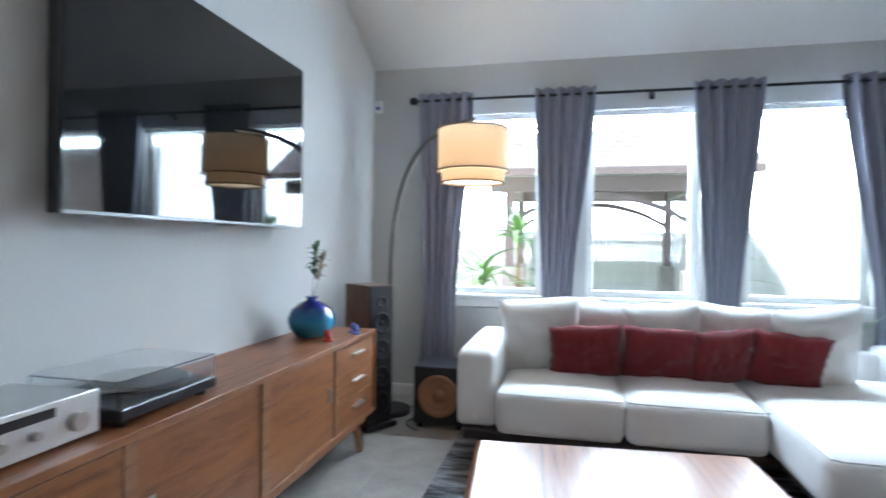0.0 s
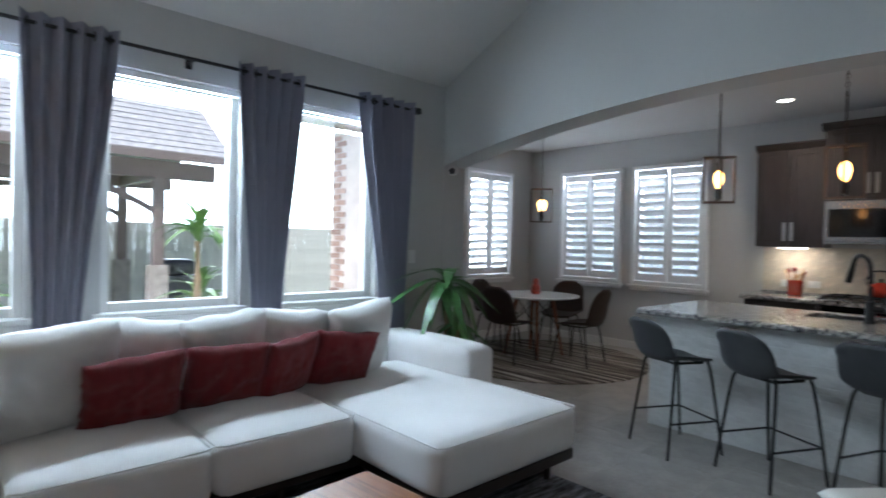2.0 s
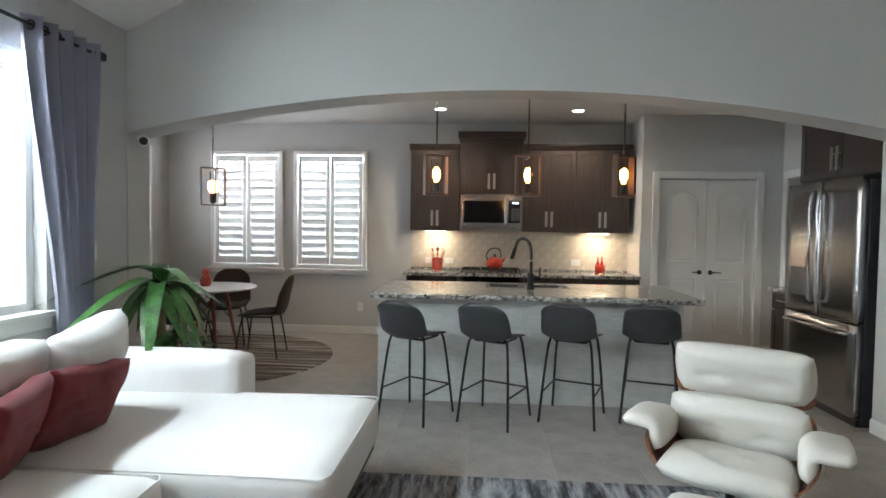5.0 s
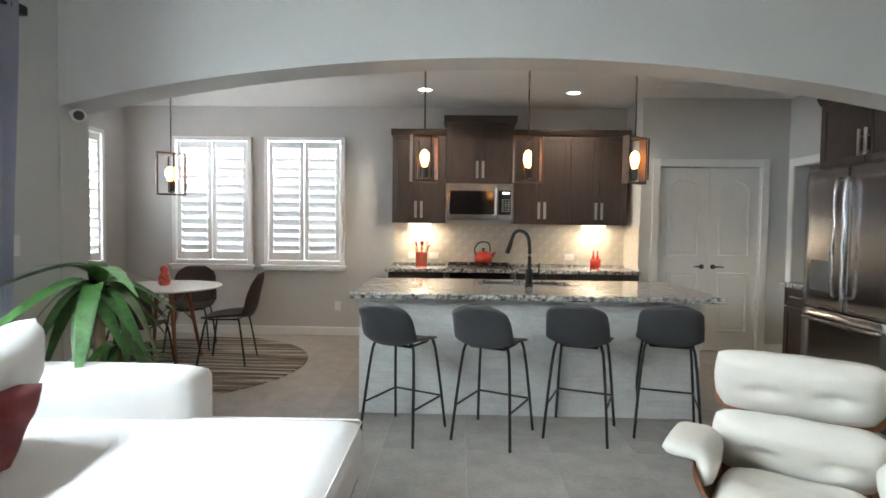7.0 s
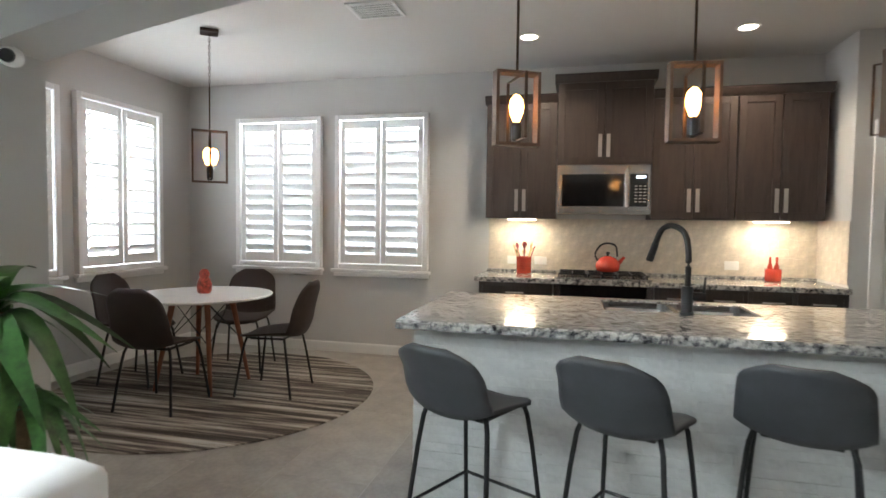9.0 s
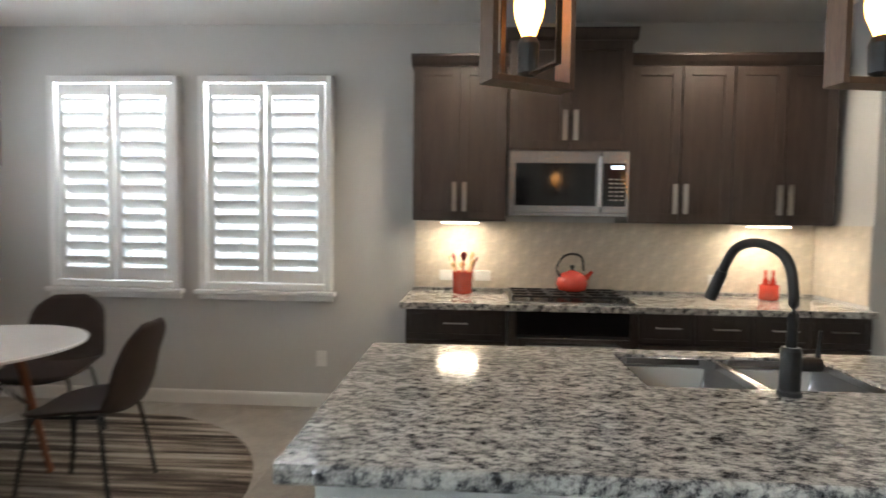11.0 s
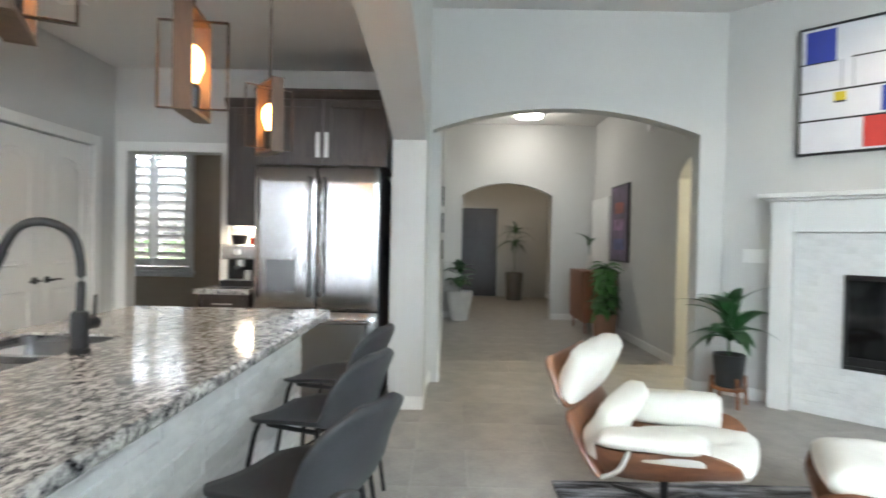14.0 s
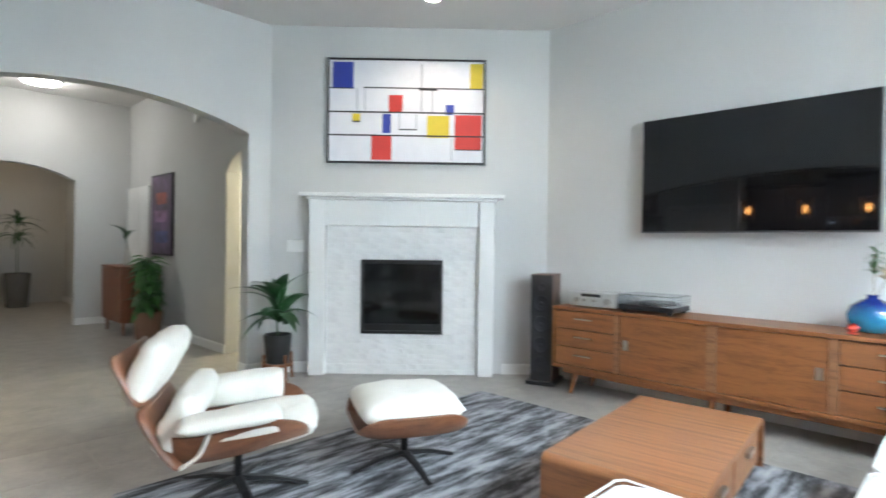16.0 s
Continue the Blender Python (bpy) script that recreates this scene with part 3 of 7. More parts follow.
def shutter_unit(m, n, group="plantation shutters"):
    """A pair of louvred shutter panels in a frame, 1 m wide and 1.56 m high, that faces -y."""
    w = thing(f"window_{n}", "white plantation shutters with open louvres over a window", "window", m, group, "structure")
    W, H = 0.98, 1.54
    fr = bmesh.new()
    for a in ((-W / 2, -W / 2 + 0.05, 0, H), (W / 2 - 0.05, W / 2, 0, H), (-W / 2 + 0.05, W / 2 - 0.05, 0, 0.05), (-W / 2 + 0.05, W / 2 - 0.05, H - 0.05, H)):
        box(fr, a[0], a[1], -0.035, 0.045, a[2], a[3], bevel=0.008)
    part("window_frame", fr, SHUT, w)
    part("window_sill", one_box(-W / 2 - 0.03, W / 2 + 0.03, -0.06, 0.0, -0.035, -0.002, bevel=0.008), SHUT, w)
    part("apron", one_box(-W / 2 - 0.01, W / 2 + 0.01, -0.025, 0.0, -0.075, -0.037, bevel=0.006), SHUT, w)
    g = part("pane", one_box(-W / 2 + 0.04, W / 2 - 0.04, 0.16, 0.168, 0.03, H - 0.03), PANE, w)
    g.visible_shadow = False
    mun = bmesh.new()
    for x in (-0.24, 0.0, 0.24):
        box(mun, x - 0.011, x + 0.011, 0.145, 0.158, 0.04, H - 0.04)
    for z in (0.4, 0.78, 1.16):
        box(mun, -W / 2 + 0.04, W / 2 - 0.04, 0.146, 0.157, z - 0.011, z + 0.011)
    part("muntins", mun, TRIM, w)
    slat = bmesh.new()
    lw = 0.315
    prism(slat, [(-0.052, -0.001), (-0.035, -0.006), (0.035, -0.006), (0.052, 0.0), (0.035, 0.006), (-0.035, 0.006)], "x", -lw / 2, lw / 2)
    slat_me = mesh_of("louvre", slat, SHUT)
    for s in (-1, 1):
        x0 = -0.43 if s < 0 else 0.005
        x1 = x0 + 0.425
        pb = bmesh.new()
        for a in ((x0, x0 + 0.05, 0.055, H - 0.055), (x1 - 0.05, x1, 0.055, H - 0.055), (x0 + 0.05, x1 - 0.05, 0.055, 0.145), (x0 + 0.05, x1 - 0.05, H - 0.14, H - 0.055)):
            box(pb, a[0], a[1], -0.014, 0.014, a[2], a[3], bevel=0.004)
        panel = part("shutter_panel", pb, SHUT, w)
        cx, k = (x0 + x1) / 2, 12
        for i in range(k):
            z = 0.145 + (i + 0.5) * (H - 0.285) / k
            shared("louvre", slat_me, panel, pose(cx, 0, z, -40, 0, 0))
    return w


SH1 = shutter_unit(pose(-2.875, -0.02, 0.86), 4)
copy_thing(SH1, pose(-1.745, -0.02, 0.86)).name = "window_5"
copy_thing(SH1, pose(KW + 0.02, -0.945, 0.86, 0, 0, 90)).name = "window_6"
copy_thing(SH1, pose(5.58, 0.095, 0.86, 0, 0, -90)).name = "window_7"
copy_thing(SH1, pose(KW + 0.02, -2.075, 0.86, 0, 0, 90)).name = "window_8"


def curtain(name, top, low, waist, bottom, seed):
    """A hanging curtain along y: (y0, y1) at the rod, at the waist height and below."""
    c = thing(name, "slate grey grommet curtain panel gathered on a black rod", "curtain", pose(XW + 0.10, 0, 0), "curtains over the windows")
    b = bmesh.new()
    nu, nz, folds = 64, 26, 5
    for face in (0, 1):
        grid = []
        for j in range(nz + 1):
            z = 2.52 + (0.05 - 2.52) * j / nz
            t = min(1, max(0, (2.52 - z) / (2.52 - waist)))
            t = t * t * (3 - 2 * t) * 0.55 + t * 0.45
            a, e = top[0] + (low[0] - top[0]) * t, top[1] + (low[1] - top[1]) * t
            if z < waist:
                k = (waist - z) / waist
                a, e = a + (bottom[0] - low[0]) * k, e + (bottom[1] - low[1]) * k
            row = []
            for i in range(nu + 1):
                u = i / nu
                deep = 0.042 - 0.012 * t
                ph = 2 * math.pi * folds * u + seed
                x = deep * math.sin(ph + 0.5 * t * math.sin(3 * u + seed)) + 0.008 * noise.noise(Vector((u * 6, z * 1.5, seed)))
                row.append(b.verts.new((x + (0.004 if face else 0), a + (e - a) * (u + 0.012 * math.sin(ph * 2)), z)))
            grid.append(row)
        for r0, r1 in zip(grid, grid[1:]):
            for i in range(nu):
                q = (r0[i], r0[i + 1], r1[i + 1], r1[i])
                b.faces.new(q if face else q[::-1])
    part("fabric", b, CURT, c, smooth=True)
    for i in range(6):
        ring = bmesh.new()
        y = top[0] + (top[1] - top[0]) * (i + 0.5) / 6
        tube(ring, [(0.024 * math.cos(a), y, 2.465 + 0.024 * math.sin(a)) for a in [k * math.pi / 6 for k in range(12)]], 0.005, 6, True)
        part("grommet", ring, BLACKM, c)
    return c


curtain("curtain", (-7.42, -6.97), (-7.36, -7.10), 0.75, (-7.42, -7.10), 0.3)
curtain("curtain", (-6.48, -6.02), (-6.40, -6.19), 0.75, (-6.44, -6.12), 1.1)
curtain("curtain", (-5.32, -4.84), (-5.20, -5.00), 0.75, (-5.24, -4.94), 2.2)
curtain("curtain", (-4.36, -3.80), (-4.12, -3.88), 0.75, (-4.16, -3.82), 3.4)
rod = thing("curtain_rod", "black metal curtain rod with square finials", "curtain rod", pose(XW + 0.10, 0, 2.465))
part("rod", cyl(bmesh.new(), (0, -7.44, 0), (0, -3.80, 0), 0.011), BLACKM, rod)
for y, s in ((-7.44, -1), (-3.80, 1)):
    part("finial", one_box(-0.026, 0.026, min(y, y + s * 0.06), max(y, y + s * 0.06), -0.026, 0.026, bevel=0.008), BLACKM, rod)
for y in (-7.38, -5.60, -3.86):
    b = bmesh.new()
    box(b, -0.10, -0.005, y - 0.007, y + 0.007, -0.012, -0.002)
    box(b, -0.10, -0.094, y - 0.02, y + 0.02, -0.04, 0.03)
    part("bracket", b, BLACKM, rod)


# ---- sofa ----
sofa = thing("sofa", "white linen sectional sofa with a chaise", "sofa", Matrix())
sb = bmesh.new()
box(sb, -2.10, -1.02, -6.80, -4.0, 0.14, 0.20, bevel=0.01)
box(sb, -1.02, -0.34, -5.1, -4.10, 0.14, 0.20, bevel=0.01)
part("base_rail", sb, BASEM, sofa, "dark brown wooden base rail")
for x, y in ((-1.1, -6.7), (-2.0, -6.7), (-1.1, -5.5), (-2.0, -4.1), (-0.45, -4.2), (-0.45, -5.0), (-1.15, -4.12)):
    part("leg", lathe(bmesh.new(), [(0.016, 0), (0.022, 0.14)], 12, pose(x, y, 0.012)), BASEM, sofa)
part("arm", block_cushion(bmesh.new(), -2.14, -1.07, -6.86, -6.60, 0.19, 0.655, 0.055, 10, 0.012, 1), SOFA, sofa, smooth=True)
part("arm", block_cushion(bmesh.new(), -2.14, -1.09, -4.22, -3.94, 0.19, 0.655, 0.055, 10, 0.012, 2), SOFA, sofa, smooth=True)
part("back", block_cushion(bmesh.new(), -2.16, -1.93, -6.62, -4.20, 0.19, 0.62, 0.06, 10, 0.01, 3), SOFA, sofa, smooth=True)
part("seat_cushion", block_cushion(bmesh.new(), -1.93, -0.93, -6.60, -5.885, 0.20, 0.455, 0.06, 12, 0.03, 4), SOFA, sofa, smooth=True)
part("seat_cushion", block_cushion(bmesh.new(), -1.93, -0.93, -5.88, -5.165, 0.20, 0.455, 0.06, 12, 0.03, 5), SOFA, sofa, smooth=True)
part("chaise_cushion", block_cushion(bmesh.new(), -1.93, -0.31, -5.16, -4.10, 0.20, 0.455, 0.06, 14, 0.025, 6), SOFA, sofa, smooth=True)
pipe = bmesh.new()
for (x0, x1, y0, y1) in ((-1.9, -0.928, -6.58, -5.90), (-1.9, -0.928, -5.865, -5.18), (-1.9, -0.308, -5.145, -4.115)):
    tube(pipe, [(x0, y1, 0.44), (x1 - 0.03, y1 + 0.005, 0.443), (x1 - 0.008, y1 - 0.03, 0.445), (x1 - 0.005, (y0 + y1) / 2, 0.445), (x1 - 0.008, y0 + 0.03, 0.445), (x1 - 0.03, y0 - 0.005, 0.443), (x0, y0, 0.44)], 0.004, 6)
part("piping", pipe, SOFA, sofa)


def plump(bm, w, d, h, n=22, wrinkle=0.014, seed=0, puff=0.4):
    """A stuffed pillow round the origin: pointed corners, thin seam, swollen middle."""
    verts = {}
    for side in (0, 1):
        for i in range(n + 1):
            for j in range(n + 1):
                u, v = 2 * i / n - 1, 2 * j / n - 1
                r = max(abs(u), abs(v))
                rim = i in (0, n) or j in (0, n)
                if rim and side:
                    continue
                pu = u * (1 - 0.07 * (1 - v * v)) * (1 - 0.03 * abs(u * v) ** 6)
                pv = v * (1 - 0.07 * (1 - u * u)) * (1 - 0.03 * abs(u * v) ** 6)
                hz = h / 2 * max(0.0, (1 - abs(u) ** 2.4) * (1 - abs(v) ** 2.4)) ** puff
                q = noise.noise(Vector((u * 2.1 + seed * 7.1, v * 2.1, side * 3.0)))
                q2 = noise.noise(Vector((u * 5.5 + seed * 3.3, v * 5.5, side * 5.0)))
                p = Vector((pu * w / 2, pv * d / 2, hz if side == 0 else -hz))
                p += Vector((0.5 * q, 0.5 * q2, (q * 1.2 + 0.7 * q2) * (1 - r ** 3))) * wrinkle
                verts[side, i, j] = bm.verts.new(p)
                if rim:
                    verts[1, i, j] = verts[0, i, j]
    for side in (0, 1):
        for i in range(n):
            for j in range(n):
                q = [verts[side, i, j], verts[side, i + 1, j], verts[side, i + 1, j + 1], verts[side, i, j + 1]]
                bm.faces.new(q if side == 0 else q[::-1])
    return bm


def pillow(name, label, material, w, h, t, x, y, z, lean, turn, seed, tilt=0, group="", puff=0.4):
    p = part(name, plump(bmesh.new(), h, w, t, 22, 0.02, seed, puff), material, smooth=True)
    p.matrix_basis = pose(x, y, z, 0, 0, turn) @ pose(0, 0, 0, tilt, 0, 0) @ pose(0, 0, 0, 0, -90 + lean, 0)
    return tagged(p, label, "pillow", group)


for i, (y, w, h, tn, x, tl) in enumerate(((-6.38, 0.54, 0.55, 9, -1.56, 4), (-6.01, 0.46, 0.51, -8, -1.70, -6), (-5.61, 0.50, 0.52, 7, -1.64, 5), (-5.19, 0.47, 0.51, -9, -1.70, -5), (-4.73, 0.52, 0.54, 8, -1.62, 7))):
    pillow("back_pillow", "plump white linen back pillow on the sofa", CUSH, w, h, 0.27, x, y, 0.69, 19, tn, i, tl, "white pillows along the sofa", 0.34)
for i, (y, w, tn, tl, x) in enumerate(((-6.09, 0.46, 5, 3, -1.42), (-5.65, 0.44, -3, -2, -1.46), (-5.29, 0.38, 18, 5, -1.46), (-4.92, 0.42, -8, -6, -1.48))):
    pillow("throw_pillow", "dark red ribbed knit throw pillow on the sofa", RED, w, 0.38, 0.13, x, y, 0.625, 22, tn, 20 + i, tl, "red pillows along the sofa", 0.30)

# ---- rugs ----
rug = part("area_rug", one_box(-1.60, 1.80, -6.90, -4.12, 0.001, 0.016, bevel=0.005), LIVRUG)
tagged(rug, "black and grey streaked shag rug on the tile floor", "rug")
rr = part("round_rug", lathe(bmesh.new(), [(1.21, 0.001), (1.22, 0.006), (1.21, 0.012)], 72, pose(0, 0, 0)), DINRUG)
rr.matrix_basis = pose(-2.56, -1.49, 0)
tagged(rr, "round brown and cream striped rug under the dining table", "rug")

# ---- coffee table ----
ct = thing("coffee_table", "low striped walnut waterfall coffee table with side drawers", "table", pose(-0.135, -5.97, 0.017, 0, 0, 5))


def round_end(r, y, z0, z1, inner):
    """One rounded shoulder of the waterfall top, from the foot at z0 to the top at z1."""
    s = 1 if y > 0 else -1
    yy, zz = abs(y) - inner, z1 - inner
    return [(s * yy, z0)] + [(s * (yy - r + r * math.cos(a)), zz - r + r * math.sin(a)) for a in [k * math.pi / 16 for k in range(9)]]


outer = round_end(0.035, -0.62, 0.085, 0.345, 0.0) + round_end(0.035, 0.62, 0.085, 0.345, 0.0)[::-1]
inner = round_end(0.012, -0.62, 0.085, 0.345, 0.026) + round_end(0.012, 0.62, 0.085, 0.345, 0.026)[::-1]
wt = bmesh.new()
rims = [[[wt.verts.new((x, y, z)) for y, z in line] for line in (outer, inner)] for x in (-0.325, 0.325)]
for i in range(len(outer) - 1):
    for q in ((rims[0][0], rims[1][0]), (rims[0][1], rims[1][1]), (rims[0][0], rims[0][1]), (rims[1][0], rims[1][1])):
        wt.faces.new((q[0][i], q[0][i + 1], q[1][i + 1], q[1][i]))
for i in (0, -1):
    wt.faces.new((rims[0][0][i], rims[0][1][i], rims[1][1][i], rims[1][0][i]))
part("waterfall_top", wt, WALNUTY, ct)
part("body", one_box(-0.285, 0.322, -0.592, 0.592, 0.10, 0.317, bevel=0.004), WALNUT, ct)
for y in (-0.29, 0.29):
    dr = part("drawer", one_box(-0.306, -0.287, y - 0.275, y + 0.275, 0.12, 0.30, bevel=0.004), WALNUT, ct)
    part("handle", one_box(-0.33, -0.3065, y - 0.06, y + 0.06, 0.235, 0.262, bevel=0.003), CHROME, dr, "steel pull handle")
for x in (-0.24, 0.24):
    for y in (-0.5, 0.5):
        part("leg", lathe(bmesh.new(), [(0.016, 0), (0.022, 0.099)], 14, pose(x, y, 0)), BASEM, ct)

# ---- credenza ----
cr = thing("credenza", "long acorn wood media credenza with sliding doors and drawers", "cabinet", pose(0.13, -7.40, 0) @ Matrix.Diagonal((1.01, 1, 1.105, 1)))
part("top", one_box(-1.285, 1.285, -0.445, 0.0, 0.645, 0.67, bevel=0.003), ACORN, cr)
part("bottom", one_box(-1.285, 1.285, -0.445, 0.0, 0.195, 0.22, bevel=0.003), ACORN, cr)
for x in (-1.285, 1.263):
    part("side_panel", one_box(x, x + 0.022, -0.445, 0.0, 0.2205, 0.6445), ACORN, cr)
part("back_panel", one_box(-1.26, 1.26, -0.44, -0.425, 0.2205, 0.6445), ACORN, cr)
for x in (-0.705, 0.705):
    part("divider", one_box(x - 0.025, x + 0.025, -0.42, -0.006, 0.2205, 0.6445), WALNUT, cr)
part("divider", one_box(-0.03, 0.03, -0.06, -0.004, 0.2205, 0.6445), WALNUT, cr)
for s in (-1, 1):
    d = part("sliding_door", one_box(min(s * 0.032, s * 0.678), max(s * 0.032, s * 0.678), -0.034, -0.012, 0.224, 0.641, bevel=0.002), ACORN, cr)
    part("finger_pull", one_box(s * 0.63 - 0.02, s * 0.63 + 0.02, -0.012, -0.008, 0.40, 0.47, bevel=0.001), CHROME, d, "small steel pull")
    for i in range(3):
        z = 0.226 + i * 0.139
        d = part("drawer", one_box(min(s * 0.732, s * 1.261), max(s * 0.732, s * 1.261), -0.4, -0.010, z, z + 0.134, bevel=0.002), ACORN, cr)
        part("handle", one_box(s * 0.997 - 0.075, s * 0.997 + 0.075, -0.0095, 0.012, z + 0.075, z + 0.083, bevel=0.001), CHROME, d, "slim steel handle")
part("stretcher", one_box(-1.2, 1.2, -0.06, -0.03, 0.155, 0.194, bevel=0.003), ACORN, cr)
part("stretcher", one_box(-1.2, 1.2, -0.42, -0.39, 0.155, 0.194, bevel=0.003), ACORN, cr)
for x in (-1.08, 0.0, 1.08):
    for y in (-0.40, -0.045):
        t = 0.05 if x > 0 else -0.05 if x < 0 else 0
        b = bmesh.new()
        tube(b, [(x + t, y, 0.0), (x, y, 0.165)], [0.018, 0.027], 4)
        part("leg", b, ACORN, cr)

# ---- television ----
tv = thing("television", "large black flat television mounted on the wall", "television", pose(0.015, -7.72, 1.832))
part("housing", one_box(-0.78, 0.78, -0.055, -0.006, -0.46, 0.46, bevel=0.006), BLACKP, tv)
part("screen", one_box(-0.772, 0.772, -0.0055, 0.0, -0.448, 0.452, bevel=0.001), SCREEN, tv)
part("lower_bezel", one_box(-0.78, 0.78, -0.006, 0.002, -0.46, -0.4485, bevel=0.001), surface("dark_silver", (0.16, 0.16, 0.17), 0.3, 0.8, var=0.05), tv, "thin silver lower edge")
part("wall_mount", one_box(-0.25, 0.25, -0.128, -0.056, -0.2, 0.2), BLACKM, tv)

# ---- fireplace on the diagonal wall ----
FP = pose(2.79, -6.86, 0, 0, 0, 45)
fpl = thing("fireplace", "white stacked stone gas fireplace with a painted mantel", "fireplace", FP)
# local: x along the wall, y out of it into the room
for s in (-1, 1):
    part("pilaster", one_box(s * 0.80 - 0.075, s * 0.80 + 0.075, 0.0, 0.14, 0.0, 1.665, bevel=0.006), TRIM, fpl)
part("frieze", one_box(-0.724, 0.724, 0.0, 0.115, 1.42, 1.665, bevel=0.004), TRIM, fpl)
for x in (-0.6, -0.2, 0.2, 0.6):
    part("trim_strip", one_box(x - 0.035, x + 0.035, 0.1155, 0.121, 1.425, 1.66, bevel=0.002), TRIM, fpl)
part("mantel_shelf", one_box(-0.955, 0.955, 0.0, 0.23, 1.6865, 1.725, bevel=0.006), TRIM, fpl)
part("cove", one_box(-0.90, 0.90, 0.0, 0.175, 1.6655, 1.686, bevel=0.006), TRIM, fpl)
bk = bmesh.new()
for a in ((-0.72, -0.39, 0.0, 1.419), (0.39, 0.72, 0.0, 1.419), (-0.39, 0.39, 0.0, 0.39), (-0.39, 0.39, 1.10, 1.419)):
    box(bk, a[0], a[1], 0.0, 0.05, a[2], a[3])
part("stone_backing", bk, MARBLE, fpl)
fb = bmesh.new()
for a in ((-0.39, -0.365, 0.39, 1.10), (0.365, 0.39, 0.39, 1.10), (-0.365, 0.365, 0.39, 0.42), (-0.365, 0.365, 1.065, 1.10)):
    box(fb, a[0], a[1], 0.0, 0.085, a[2], a[3], bevel=0.004)
part("firebox_frame", fb, BLACKM, fpl)
part("firebox_back", one_box(-0.365, 0.365, 0.0, 0.012, 0.42, 1.065), BLACKP, fpl)
lg = bmesh.new()
for p, q, r in (((-0.25, 0.035, 0.52), (0.2, 0.03, 0.56), 0.018), ((-0.1, 0.03, 0.55), (0.27, 0.04, 0.52), 0.02), ((-0.18, 0.035, 0.60), (0.08, 0.03, 0.66), 0.016), ((0.0, 0.035, 0.56), (0.15, 0.035, 0.69), 0.015)):
    cyl(lg, p, q, r, r * 0.8, 10)
part("ceramic_logs", lg, STEM, fpl)
gl = part("firebox_glass", one_box(-0.364, 0.364, 0.066, 0.070, 0.425, 1.06), surface("smoked_glass", (0.02, 0.02, 0.022), 0.06, transmit=0.75, var=0.05, bump=0.0), fpl)
part("louvre_grille", one_box(-0.362, 0.362, 0.071, 0.083, 0.422, 0.485, bevel=0.003), BLACKM, fpl)

# ---- wall art: painted geometric panel ----
art = thing("wall_art", "framed abstract of primary coloured blocks and black lines", "painting", FP @ pose(-0.02, 0.0, 2.53) @ Matrix.Scale(0.95, 4))
part("canvas", one_box(-0.78, 0.78, 0.0, 0.03, -0.51, 0.51), surface("canvas_white", (0.7, 0.7, 0.74), 0.6, var=0.03, scale=8), art)
fr = bmesh.new()
for a in ((-0.80, -0.781, -0.53, 0.53), (0.781, 0.80, -0.53, 0.53), (-0.781, 0.781, -0.53, -0.511), (-0.781, 0.781, 0.511, 0.53)):
    box(fr, a[0], a[1], 0.0, 0.04, a[2], a[3], bevel=0.002)
part("picture_frame", fr, BLACKM, art)
PAINTS = {c: surface(c + "_paint", v, 0.5, var=0.05, scale=8, bump=0.02) for c, v in (("blue", (0.03, 0.05, 0.32)), ("red", (0.55, 0.04, 0.03)), ("yellow", (0.62, 0.48, 0.03)), ("line", (0.012, 0.012, 0.014)), ("greyl", (0.45, 0.46, 0.5)))}


def art_block(colour, u0, u1, v0, v1, proud=0.0325):
    """A painted block; u to the right and v down, as parts of the panel."""
    x0, x1 = 0.78 - 1.56 * u1, 0.78 - 1.56 * u0
    z0, z1 = 0.51 - 1.02 * v1, 0.51 - 1.02 * v0
    part("painted_block", one_box(x0, x1, 0.0302, proud, z0, z1), PAINTS[colour], art)


for q in (("blue", 0.02, 0.155, 0.02, 0.28), ("yellow", 0.91, 0.995, 0.02, 0.27), ("red", 0.385, 0.475, 0.34, 0.51), ("blue", 0.345, 0.40, 0.53, 0.72), ("yellow", 0.635, 0.78, 0.54, 0.76), ("red", 0.815, 0.99, 0.53, 0.87),
          ("red", 0.275, 0.405, 0.75, 0.985), ("yellow", 0.15, 0.20, 0.53, 0.60), ("blue", 0.755, 0.81, 0.43, 0.53)):
    art_block(*q)
for q in ((0.0, 1.0, 0.505, 0.52), (0.0, 1.0, 0.735, 0.75), (0.22, 1.0, 0.265, 0.277), (0.0, 0.16, 0.275, 0.285), (0.15, 0.20, 0.6, 0.615), (0.45, 0.57, 0.675, 0.688), (0.58, 0.70, 0.275, 0.292), (0.815, 0.99, 0.87, 0.88)):
    art_block("line", *q, proud=0.0335)
for q in ((0.59, 0.605, 0.03, 0.5), (0.66, 0.675, 0.27, 0.5), (0.175, 0.185, 0.28, 0.52), (0.225, 0.235, 0.28, 0.5), (0.45, 0.46, 0.53, 0.67), (0.56, 0.57, 0.53, 0.67), (0.79, 0.80, 0.76, 0.98)):
    art_block("greyl", *q, proud=0.0315)

